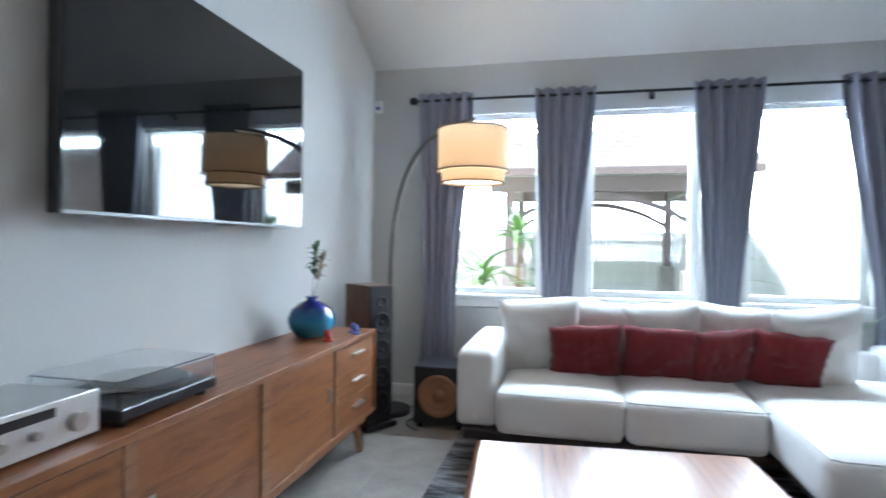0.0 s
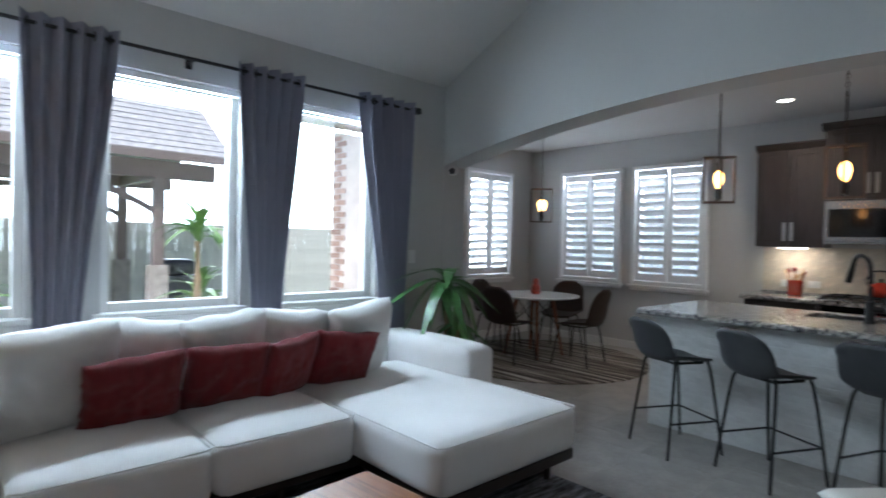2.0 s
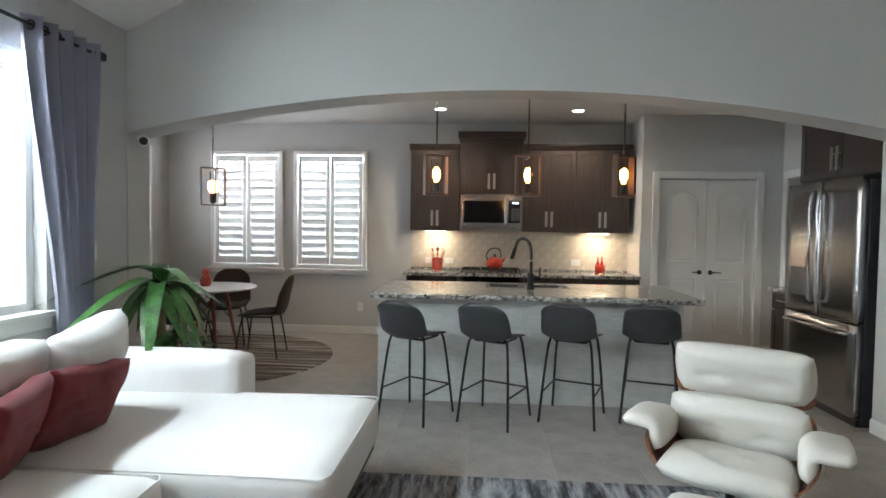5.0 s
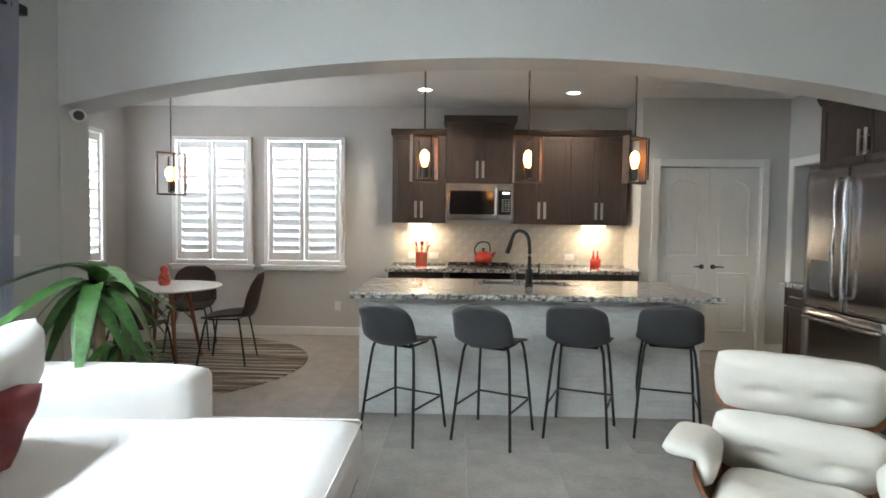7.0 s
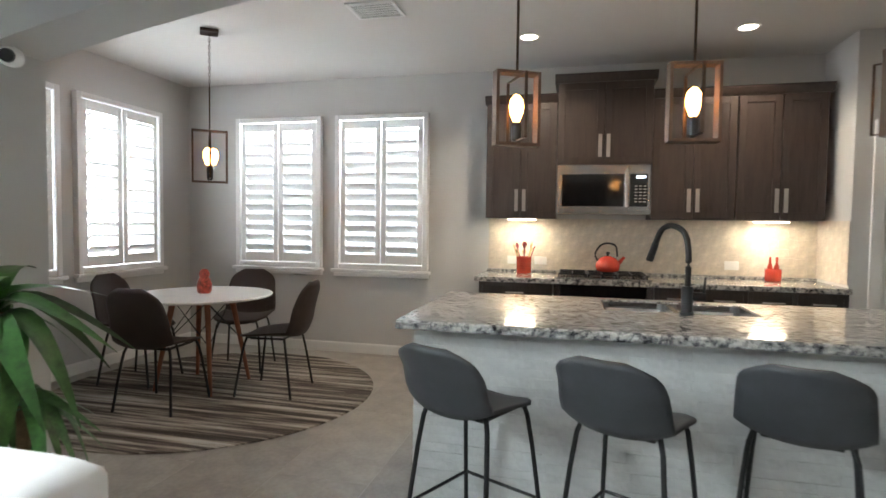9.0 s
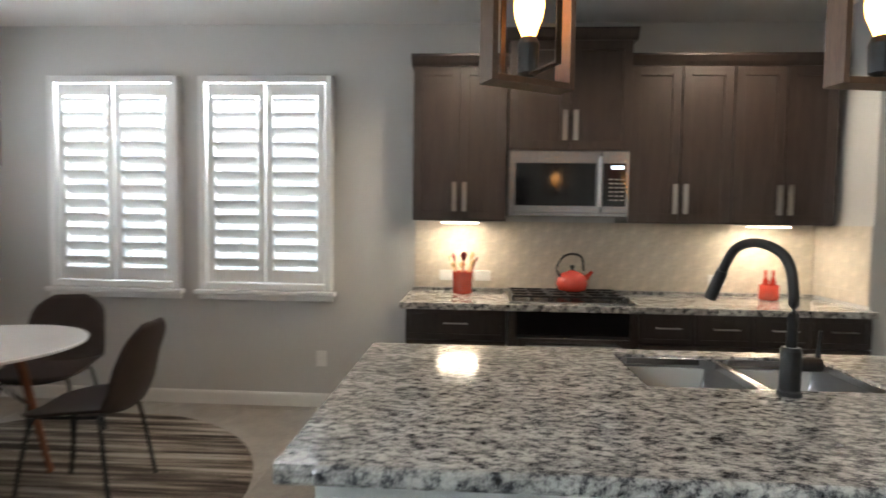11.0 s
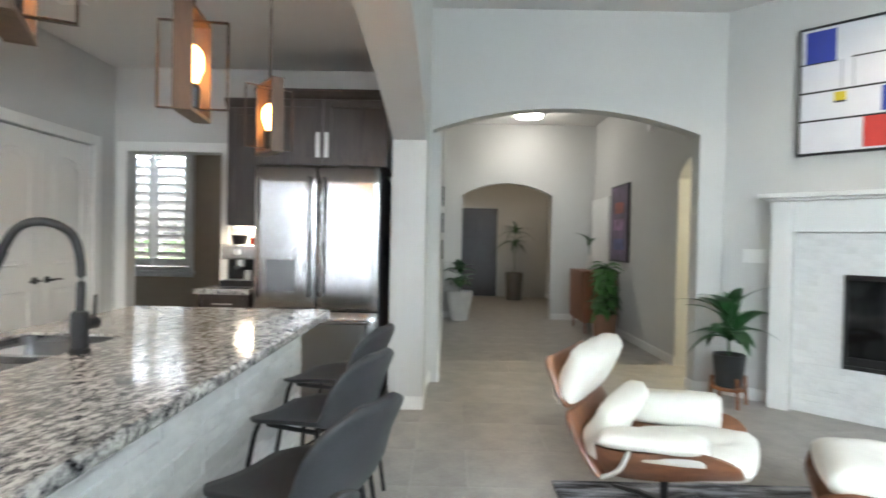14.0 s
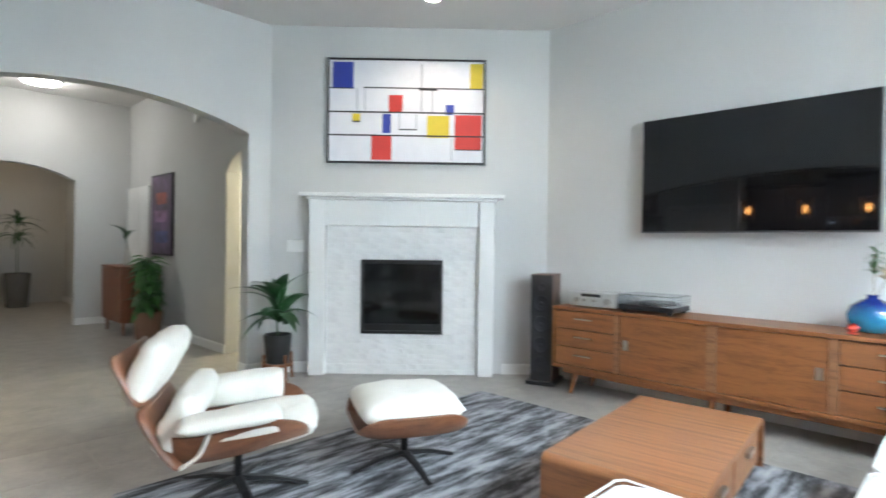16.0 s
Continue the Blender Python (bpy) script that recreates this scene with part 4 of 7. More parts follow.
# ---- kitchen island ----
isl = thing("kitchen_island", "kitchen island clad in white ledger stone", "island", pose(0.64, -2.28, 0))
IX0, IX1, IY0, IY1 = -1.22, 1.20, -0.47, 0.44
core = bmesh.new()
for q in ((IX0 + 0.02, IX1 - 0.02, IY0 + 0.02, IY0 + 0.06), (IX0 + 0.02, IX1 - 0.02, IY1 - 0.03, IY1), (IX0 + 0.02, IX0 + 0.06, IY0 + 0.06, IY1 - 0.03), (IX1 - 0.06, IX1 - 0.02, IY0 + 0.06, IY1 - 0.03)):
    box(core, *q, 0.0, 0.843)
part("core", core, TRIM, isl)
part("back_panel", one_box(IX0 + 0.02, IX1 - 0.02, IY1 + 0.001, IY1 + 0.018, 0.1, 0.843), DARKWOOD, isl)
top = thing("countertop", "speckled grey and white polished granite island top", "countertop", pose(0.59, -2.345, 0.845))
tb = bmesh.new()
SX0, SX1, SY0, SY1 = -0.295, 0.45, 0.085, 0.495
for a in ((-1.22, SX0, -0.53, 0.58), (SX1, 1.36, -0.53, 0.58), (SX0, SX1, -0.53, SY0), (SX0, SX1, SY1, 0.58)):
    box(tb, a[0], a[1], a[2], a[3], 0.0, 0.042)
bmesh.ops.remove_doubles(tb, verts=tb.verts, dist=0.0005)
part("slab", tb, GRANITE, top)


def rough_edge(a, b, z0, z1, seed):
    """A chiselled band of stone along the slab's side from a to b, its outer side rough."""
    bm = bmesh.new()
    a, b = Vector((*a, 0)), Vector((*b, 0))
    d = (b - a).normalized()
    out = Vector((d.y, -d.x, 0))
    n, k = max(12, int((b - a).length / 0.02)), 5
    rows = []
    for i in range(n + 1):
        row = []
        for j in range(k + 1):
            p = a.lerp(b, i / n) + Vector((0, 0, z0 + (z1 - z0) * j / k))
            q = noise.noise(p * 38 + Vector((seed, 0, 0))) + 0.6 * noise.noise(p * 90 + Vector((0, seed, 0)))
            rim = j in (0, k) or i in (0, n)
            row.append(bm.verts.new(p + out * (0.0006 if rim else max(0.001, 0.006 + 0.006 * q))))
        rows.append(row)
    for r0, r1 in zip(rows, rows[1:]):
        for j in range(k):
            bm.faces.new((r0[j], r1[j], r1[j + 1], r0[j + 1]))
    return bm


for i, (p, q) in enumerate((((-1.22, -0.53), (1.36, -0.53)), ((1.36, -0.53), (1.36, 0.58)), ((1.36, 0.58), (-1.22, 0.58)), ((-1.22, 0.58), (-1.22, -0.53)))):
    part("chiselled_edge", rough_edge(p, q, 0.001, 0.041, i * 9.0), GRANITE, top, "rough chiselled granite edge")
BOWL = surface("satin_steel", (0.30, 0.30, 0.305), 0.32, 1.0, var=0.06, scale=5, bump=0.03, fine=80)
sk = thing("sink", "double bowl stainless steel undermount sink", "sink", pose(0.59, -2.345, 0.883))
for x0, x1 in ((SX0 + 0.004, 0.06), (0.08, SX1 - 0.004)):
    b = bmesh.new()
    n = 10
    rings = []
    for sx, sy, z in ((1, 1, -0.006), (1, 1, -0.05), (0.95, 0.95, -0.17), (0.8, 0.8, -0.19)):
        ring = []
        cx, cy, hx, hy = (x0 + x1) / 2, (SY0 + SY1) / 2, (x1 - x0) / 2 * sx, (SY1 - SY0 - 0.008) / 2 * sy
        for i in range(40):
            a = 2 * math.pi * i / 40
            c, s = math.cos(a), math.sin(a)
            ring.append(b.verts.new((cx + hx * math.copysign(abs(c) ** 0.35, c), cy + hy * math.copysign(abs(s) ** 0.35, s), z)))
        rings.append(ring)
    for r0, r1 in zip(rings, rings[1:]):
        for i in range(40):
            b.faces.new((r0[i], r0[(i + 1) % 40], r1[(i + 1) % 40], r1[i]))
    b.faces.new(rings[-1])
    part("bowl", b, BOWL, sk, smooth=True)
rm = bmesh.new()
for a in ((SX0, SX1, SY0, SY0 + 0.012), (SX0, SX1, SY1 - 0.012, SY1), (SX0, SX0 + 0.012, SY0 + 0.012, SY1 - 0.012), (SX1 - 0.012, SX1, SY0 + 0.012, SY1 - 0.012), (0.055, 0.085, SY0 + 0.012, SY1 - 0.012)):
    box(rm, a[0], a[1], a[2], a[3], -0.03, -0.004, bevel=0.002)
part("rim", rm, STEEL, sk)
fa = thing("faucet", "matte black gooseneck pull-down kitchen faucet", "faucet", pose(0.685, -2.305, 0.887) @ Matrix.Scale(1.08, 4))
part("base", lathe(bmesh.new(), [(0.031, 0), (0.031, 0.012), (0.026, 0.016), (0.026, 0.12), (0.022, 0.13)], 24), BLACKM, fa, smooth=False)
b = bmesh.new()
tube(b, smooth_path([(0, 0, 0.12), (0, 0, 0.28), (-0.015, 0.02, 0.37), (-0.06, 0.07, 0.405), (-0.10, 0.12, 0.385), (-0.125, 0.15, 0.31)], 8), 0.0135, 14)
part("spout", b, BLACKM, fa, smooth=True)
part("spray_head", cyl(bmesh.new(), (-0.122, 0.147, 0.32), (-0.145, 0.172, 0.235), 0.0165, 0.018), BLACKM, fa)
lv = bmesh.new()
cyl(lv, (0.02, 0, 0.085), (0.075, 0.0, 0.085), 0.02)
cyl(lv, (0.068, 0, 0.085), (0.075, 0.0, 0.175), 0.007, 0.005)
part("lever", lv, BLACKM, fa)


# ---- bar stools and dining chairs ----
def shell(bm, w, seat_d, back_h, top_w, thick=0.022, rake=0.13, curl=0.055):
    """A moulded seat that bends up into a rounded back; the front faces +y."""
    n, k = 16, 20
    prof = []
    for j in range(k + 1):
        t = j / k
        if t < 0.42:
            q = t / 0.42
            prof.append((seat_d / 2 - seat_d * q, 0.012 * (1 - q) ** 3 * -1.5 + 0.0))
        else:
            q = (t - 0.42) / 0.58
            a = min(1, q / 0.3)
            prof.append((-seat_d / 2 - 0.05 * math.sin(a * math.pi / 2) - rake * max(0, q - 0.1), 0.05 * (1 - math.cos(a * math.pi / 2)) + back_h * max(0, q - 0.06) / 0.94))
    outer = []
    for side in (0, 1):
        rows = []
        for j, (y, z) in enumerate(prof):
            t = j / k
            ww = w * (1 - 0.35 * max(0, 1 - t / 0.14) ** 2)
            if t > 0.5:
                q = (t - 0.5) / 0.5
                ww = (w + (top_w - w) * q) * math.sqrt(max(0.2, 1 - max(0, (q - 0.5) / 0.5) ** 3.2))
            a, bq = prof[max(0, j - 1)], prof[min(k, j + 1)]
            d = Vector((0, bq[0] - a[0], bq[1] - a[1])).normalized()
            nrm = Vector((0, d.z, -d.y))
            if nrm.y + nrm.z < 0:
                nrm = -nrm
            row = []
            for i in range(n + 1):
                u = 2 * i / n - 1
                lift = curl * (abs(u) ** 2.2) * (0.35 + 0.65 * min(1, t / 0.45)) * (1.0 if t < 0.7 else 1 - 2.6 * (t - 0.7))
                th = thick * (1 - 0.55 * u ** 4)
                p = Vector((u * ww / 2, y, z)) + nrm * (lift + (th / 2 if side == 0 else -th / 2))
                row.append(bm.verts.new(p))
            rows.append(row)
        for r0, r1 in zip(rows, rows[1:]):
            for i in range(n):
                q = (r0[i], r0[i + 1], r1[i + 1], r1[i])
                bm.faces.new(q if side == 0 else q[::-1])
        outer.append([r[0] for r in rows] + rows[-1][1:-1] + [r[-1] for r in rows[::-1]] + rows[0][1:-1][::-1])
    a, c = outer
    for i in range(len(a)):
        bm.faces.new((a[i], a[(i + 1) % len(a)], c[(i + 1) % len(a)], c[i]))
    return bm


def seat_on_legs(name, label, category, group, material, seat_z, w, seat_d, back_h, top_w, foot, ring_z, m, rake=0.08):
    s = thing(name, label, category, m, group)
    b = shell(bmesh.new(), w, seat_d, back_h, top_w, 0.024, rake, 0.045)
    for v in b.verts:
        v.co.z += seat_z
    part("seat_shell", b, material, s, smooth=True)
    fx, fy = foot
    tx, ty = w * 0.36, seat_d * 0.36
    for sx in (-1, 1):
        for sy in (-1, 1):
            lb = bmesh.new()
            tube(lb, smooth_path([(sx * fx, sy * fy, 0.0), (sx * (tx + 0.01), sy * (ty + 0.01), seat_z - 0.05), (sx * (tx - 0.04), sy * (ty - 0.02), seat_z - 0.022)], 4), 0.0095, 8)
            part("leg", lb, BLACKM, s, "black metal leg")
    fb = bmesh.new()
    tube(fb, [(-tx + 0.03, ty - 0.02, seat_z - 0.022), (tx - 0.03, ty - 0.02, seat_z - 0.022), (tx - 0.03, -ty + 0.02, seat_z - 0.022), (-tx + 0.03, -ty + 0.02, seat_z - 0.022)], 0.009, 8, True)
    part("seat_frame", fb, BLACKM, s)
    if ring_z:
        rb = bmesh.new()
        k = ring_z / (seat_z - 0.05)
        gx, gy = fx + (tx + 0.01 - fx) * k, fy + (ty + 0.01 - fy) * k
        tube(rb, [(-gx, gy, ring_z), (gx, gy, ring_z)], 0.007, 8)
        for sx in (-1, 1):
            tube(rb, [(sx * gx, gy, ring_z), (sx * gx, -gy, ring_z)], 0.007, 8)
        part("footrest", rb, BLACKM, s)
    return s


stool = seat_on_legs("bar_stool", "charcoal faux leather bar stool with black metal legs at the island", "stool", "stools along the island", GREYL, 0.615, 0.40, 0.35, 0.215, 0.36, (0.20, 0.21), 0.22, pose(-0.223, -3.082, 0, 0, 0, -26.7))
for x, y, a in ((0.364, -3.11, -26.3), (0.946, -3.025, -21.2), (1.527, -2.974, -17)):
    copy_thing(stool, pose(x, y, 0, 0, 0, a))
chair = seat_on_legs("dining_chair", "dark brown faux leather dining chair with black metal legs", "chair", "chairs round the dining table", BROWNL, 0.45, 0.46, 0.41, 0.36, 0.40, (0.22, 0.22), 0, pose(-2.58, -2.02, 0.013, 0, 0, 0))
chair.matrix_basis = pose(-2.68, -1.92, 0.013, 0, 0, 4)
for x, y, a in ((-2.11, -1.39, 96), (-2.74, -0.86, 195), (-3.30, -1.44, -84)):
    copy_thing(chair, pose(x, y, 0.013, 0, 0, a))

dt = thing("dining_table", "round white pedestal dining table with walnut dowel legs", "table", pose(-2.72, -1.43, 0.013) @ Matrix.Diagonal((1.06, 1.06, 1, 1)))
part("tabletop", lathe(bmesh.new(), [(0.45, 0.705), (0.495, 0.715), (0.50, 0.727), (0.495, 0.732)], 64), WHITETOP, dt, "white lacquered round top")
for i in range(4):
    a = math.pi / 4 + i * math.pi / 2
    part("leg", cyl(bmesh.new(), (0.33 * math.cos(a), 0.33 * math.sin(a), 0), (0.20 * math.cos(a), 0.20 * math.sin(a), 0.705), 0.013, 0.022), REDWOOD, dt, "walnut dowel leg")
wb = bmesh.new()
for i in range(4):
    a, c = math.pi / 4 + i * math.pi / 2, math.pi / 4 + (i + 1) * math.pi / 2
    for z0, z1, r0, r1 in ((0.36, 0.69, 0.262, 0.2), (0.69, 0.36, 0.2, 0.262)):
        tube(wb, [(r0 * math.cos(a), r0 * math.sin(a), z0), (r1 * math.cos(c), r1 * math.sin(c), z1)], 0.004, 6)
part("wire_brace", wb, BLACKM, dt)


# ---- kitchen cabinets ----
def cabinet_box(name, label, x0, x1, z0, z1, depth, doors, handle_at, group, drawer=False, base_y=0.0):
    """A cabinet against the north wall; doors: how many; handle_at: low or high."""
    c = thing(name, label, "cabinet", pose((x0 + x1) / 2, base_y, z0), group)
    w, h = x1 - x0, z1 - z0
    part("body", one_box(-w / 2 + 0.001, w / 2 - 0.001, -depth + 0.02, -0.002, 0, h), DARKWOOD, c)
    k = w / doors
    for i in range(doors):
        a, e = -w / 2 + i * k + 0.003, -w / 2 + (i + 1) * k - 0.003
        y1 = -depth + 0.019
        pb = bmesh.new()
        rail = 0.058 if h > 0.3 else 0.03
        box(pb, a + 0.01, e - 0.01, y1 - 0.012, y1, 0.012, h - 0.012)
        d = part("drawer" if drawer else "door", pb, DARKWOOD, c)
        for nm, q in (("stile", (a, a + rail, 0.004, h - 0.004)), ("stile", (e - rail, e, 0.004, h - 0.004)), ("rail", (a + rail, e - rail, 0.004, 0.004 + rail)), ("rail", (a + rail, e - rail, h - 0.004 - rail, h - 0.004))):
            part(nm, one_box(q[0], q[1], y1 - 0.0215, y1 - 0.001, q[2], q[3], bevel=0.0015, seg=1), DARKWOOD, d)
        hb = bmesh.new()
        if drawer:
            m0, zz = (a + e) / 2, h * 0.55
            L = min(0.075, (e - a) * 0.3)
            cyl(hb, (m0 - L, y1 - 0.045, zz), (m0 + L, y1 - 0.045, zz), 0.005)
            for s in (-0.8, 0.8):
                cyl(hb, (m0 + s * L, y1 - 0.02, zz), (m0 + s * L, y1 - 0.045, zz), 0.004)
        else:
            xx = e - 0.03 if i % 2 == 0 else a + 0.03
            z2 = 0.06 if handle_at == "low" else h - 0.22
            box(hb, xx - 0.015, xx + 0.015, y1 - 0.05, y1 - 0.042, z2, z2 + 0.19, bevel=0.001)
            for s in (0.02, 0.13):
                box(hb, xx - 0.008, xx + 0.008, y1 - 0.043, y1 - 0.02, z2 + s, z2 + s + 0.012)
        part("handle", hb, CHROME, d, "brushed nickel bar handle")
    return c


def crown(parent, w, h, depth):
    b = bmesh.new()
    prism(b, [(0, h), (-depth + 0.004, h), (-depth - 0.012, h + 0.02), (-depth - 0.03, h + 0.055), (-depth - 0.03, h + 0.07), (0, h + 0.07)], "x", -w / 2 - 0.028, w / 2 + 0.028)
    part("crown_moulding", b, DARKWOOD, parent)


UP = "espresso shaker wall cabinet with nickel handles"
g = "kitchen wall cabinets"
c1 = cabinet_box("wall_cabinet", UP, -0.645, -0.029, 1.385, 2.385, 0.33, 2, "low", g)
crown(c1, 0.616 - 0.03, 1.0, 0.33)
c2 = cabinet_box("wall_cabinet", "taller espresso shaker wall cabinet above the microwave", -0.025, 0.745, 1.84, 2.53, 0.38, 2, "low", g)
crown(c2, 0.77, 0.69, 0.38)
c3 = cabinet_box("wall_cabinet", UP, 0.749, 1.39, 1.385, 2.385, 0.33, 2, "low", g)
c4 = cabinet_box("wall_cabinet", UP, 1.394, 2.035, 1.385, 2.385, 0.33, 2, "low", g)
crown(c3, 0.641 - 0.055, 1.0, 0.33)
crown(c4, 0.641 - 0.0, 1.0, 0.33)

mw = thing("microwave", "stainless over-the-range microwave with a black glass door", "microwave", pose(0.36, 0, 1.422))
part("housing", one_box(-0.378, 0.378, -0.385, -0.003, 0.0, 0.415, bevel=0.004), STEEL, mw)
part("door", one_box(-0.375, 0.20, -0.402, -0.386, 0.02, 0.41, bevel=0.004), STEEL, mw)
part("door_window", one_box(-0.34, 0.165, -0.4065, -0.4025, 0.065, 0.335, bevel=0.002), GLOSS, mw, "black glass door window")
part("control_panel", one_box(0.205, 0.375, -0.402, -0.386, 0.02, 0.41, bevel=0.004), STEEL, mw)
part("keypad", one_box(0.212, 0.352, -0.4065, -0.4025, 0.065, 0.335, bevel=0.002), GLOSS, mw, "black glass keypad")
hb = bmesh.new()
cyl(hb, (0.185, -0.44, 0.06), (0.185, -0.44, 0.37), 0.011)
for z in (0.08, 0.35):
    cyl(hb, (0.185, -0.403, z), (0.185, -0.44, z), 0.007)
part("handle", hb, CHROME, mw)
bars = bmesh.new()
for r in range(6):
    for q in range(3):
        box(bars, 0.25 + q * 0.034, 0.272 + q * 0.034, -0.408, -0.4067, 0.10 + r * 0.026, 0.108 + r * 0.026)
part("key_marks", bars, CHROME, mw)
part("display_digits", one_box(0.262, 0.335, -0.4082, -0.4067, 0.30, 0.318), glow("display", (0.7, 0.85, 1.0), 3), mw)

kc = thing("countertop", "speckled granite counter along the kitchen wall", "countertop", pose(0.727, 0, 0.845))
part("slab", one_box(-1.407, 1.385, -0.64, -0.003, 0, 0.04, bevel=0.004), GRANITE, kc)
part("upstand", one_box(-1.395, 1.384, -0.022, -0.004, 0.0405, 0.06, bevel=0.002), GRANITE, kc)
bsp = thing("backsplash", "beige travertine backsplash with brick pattern joints", "backsplash", pose(0, 0, 0), kind="structure")
part("grout", one_box(2.1095, 2.1148, -0.558, -0.0005, 0.906, 1.384), GROUT, bsp)
part("grout", one_box(-0.66, 2.108, -0.006, -0.0005, 0.906, 1.384), GROUT, bsp)
for n_, (x0, x1, wdt, dn) in {"base_cabinet": (-0.65, -0.03, 1, 1), "base_cabinet.r": (0.76, 2.11, 4, 1)}.items():
    cabinet_box("base_cabinet", "espresso base cabinet with drawers under the granite", x0, x1, 0.655, 0.844, 0.60, wdt, "high", "kitchen base cabinets", True)
    cabinet_box("base_cabinet", "espresso base cabinet doors under the drawers", x0, x1, 0.10, 0.654, 0.60, wdt * (2 if wdt == 1 else 1), "high", "kitchen base cabinets")
ov = thing("oven", "built-in black and stainless wall oven under the cooktop", "oven", pose(0.365, 0, 0.1))
part("housing", one_box(-0.39, 0.39, -0.60, -0.003, 0.0, 0.744), BLACKP, ov)
part("trim", one_box(-0.388, -0.335, -0.622, -0.601, 0.0, 0.742, bevel=0.002), STEEL, ov)
part("trim", one_box(0.335, 0.388, -0.622, -0.601, 0.0, 0.742, bevel=0.002), STEEL, ov)
part("control_panel", one_box(-0.333, 0.333, -0.625, -0.601, 0.60, 0.742, bevel=0.003), GLOSS, ov)
part("door", one_box(-0.333, 0.333, -0.63, -0.601, 0.02, 0.585, bevel=0.003), STEEL, ov)
part("handle", cyl(bmesh.new(), (-0.28, -0.665, 0.54), (0.28, -0.665, 0.54), 0.011), STEEL, ov)

ckt = thing("cooktop", "gas cooktop with black iron grates", "cooktop", pose(0.365, -0.32, 0.8855))
part("tray", one_box(-0.38, 0.38, -0.26, 0.24, 0.0, 0.012, bevel=0.004), STEEL, ckt)
for x in (-0.24, 0.0, 0.24):
    gb = bmesh.new()
    for y in (-0.2, -0.07, 0.06, 0.19):
        box(gb, x - 0.115, x + 0.115, y - 0.006, y + 0.006, 0.03, 0.042)
    for xx in (-0.11, 0.0, 0.11):
        box(gb, x + xx - 0.006, x + xx + 0.006, -0.205, 0.195, 0.012, 0.040)
    part("grate", gb, BLACKM, ckt)
for y in (-0.2, -0.1, 0.0, 0.1):
    part("knob", lathe(bmesh.new(), [(0.018, 0.0), (0.018, 0.02), (0.015, 0.026)], 16, pose(0.33, y, 0.0125)), STEEL, ckt)

# ---- pantry doors ----
def panel_door(bm, x0, x1, y, z0, z1):
    """A two panel door leaf with an arched upper panel; its face at y looks to -y."""
    box(bm, x0, x1, y, y + 0.035, z0, z1, bevel=0.002)
    a, e = x0 + 0.10, x1 - 0.10
    up = [(a, 1.05), (e, 1.05)] + [(p, q) for p, q in arch_pts(a, e, 1.80, 1.89, 12)][::-1]
    lo = [(a, 0.22), (e, 0.22), (e, 0.88), (a, 0.88)]
    for o in (up, lo):
        cx, cz = sum(p for p, q in o) / len(o), sum(q for p, q in o) / len(o)
        k = len(o)
        r0 = [bm.verts.new((p, y - 0.001, q)) for p, q in o]
        def inset(d, yy):
            return [bm.verts.new((p + math.copysign(min(d, abs(cx - p)), cx - p), yy, q + math.copysign(min(d, abs(cz - q)), cz - q))) for p, q in o]
        r1, r2, r3 = inset(0.012, y - 0.008), inset(0.022, y + 0.006), inset(0.05, y - 0.004)
        for s, t in ((r0, r1), (r1, r2), (r2, r3)):
            for i in range(k):
                bm.faces.new((s[i], s[(i + 1) % k], t[(i + 1) % k], t[i]))
        bm.faces.new(r3)
    return bm


def lever_handle(parent, x, y, z, s):
    b = bmesh.new()
    cyl(b, (x, y, z), (x, y - 0.012, z), 0.027, 0.025, 18)
    cyl(b, (x, y - 0.012, z), (x, y - 0.05, z), 0.009)
    tube(b, [(x, y - 0.05, z), (x + s * 0.05, y - 0.052, z + 0.004), (x + s * 0.10, y - 0.048, z)], [0.009, 0.008, 0.006], 8)
    part("door_handle", b, BLACKM, parent, "oil-rubbed bronze lever handle")


for i, (x0, x1) in enumerate(((2.321, 2.864), (2.868, 3.410))):
    d = thing(f"door_{i + 1}", "white two-panel arched pantry door, closed", "door", pose(0, -0.535, 0), kind="structure")
    part("leaf", panel_door(bmesh.new(), x0, x1, 0.0, 0.008, 2.022), TRIM, d)
    lever_handle(d, 2.803 if i == 0 else 2.928, -0.001, 0.94, -1 if i == 0 else 1)


def casing(name, axis, face, a, b, top, sgn):
    """White door casing round an opening from a to b, on the face of a wall."""
    c = bmesh.new()
    w, t = 0.085, 0.018
    lo, hi = (face, face + sgn * t) if sgn > 0 else (face + sgn * t, face)
    for u0, u1, z0, z1 in ((a - w, a - 0.002, 0, top + w), (b + 0.002, b + w, 0, top + w), (a - 0.002, b + 0.002, top + 0.002, top + w)):
        box(c, *((u0, u1, lo, hi) if axis == "y" else (lo, hi, u0, u1)), z0, z1, bevel=0.005)
    setting(name, c, TRIM, "white painted door casing", "trim")


casing("trim_pantry", "y", -0.56, 2.321, 3.410, 2.03, -1)
casing("trim_doorway", "x", XE, -1.52, -0.68, 2.03, -1)

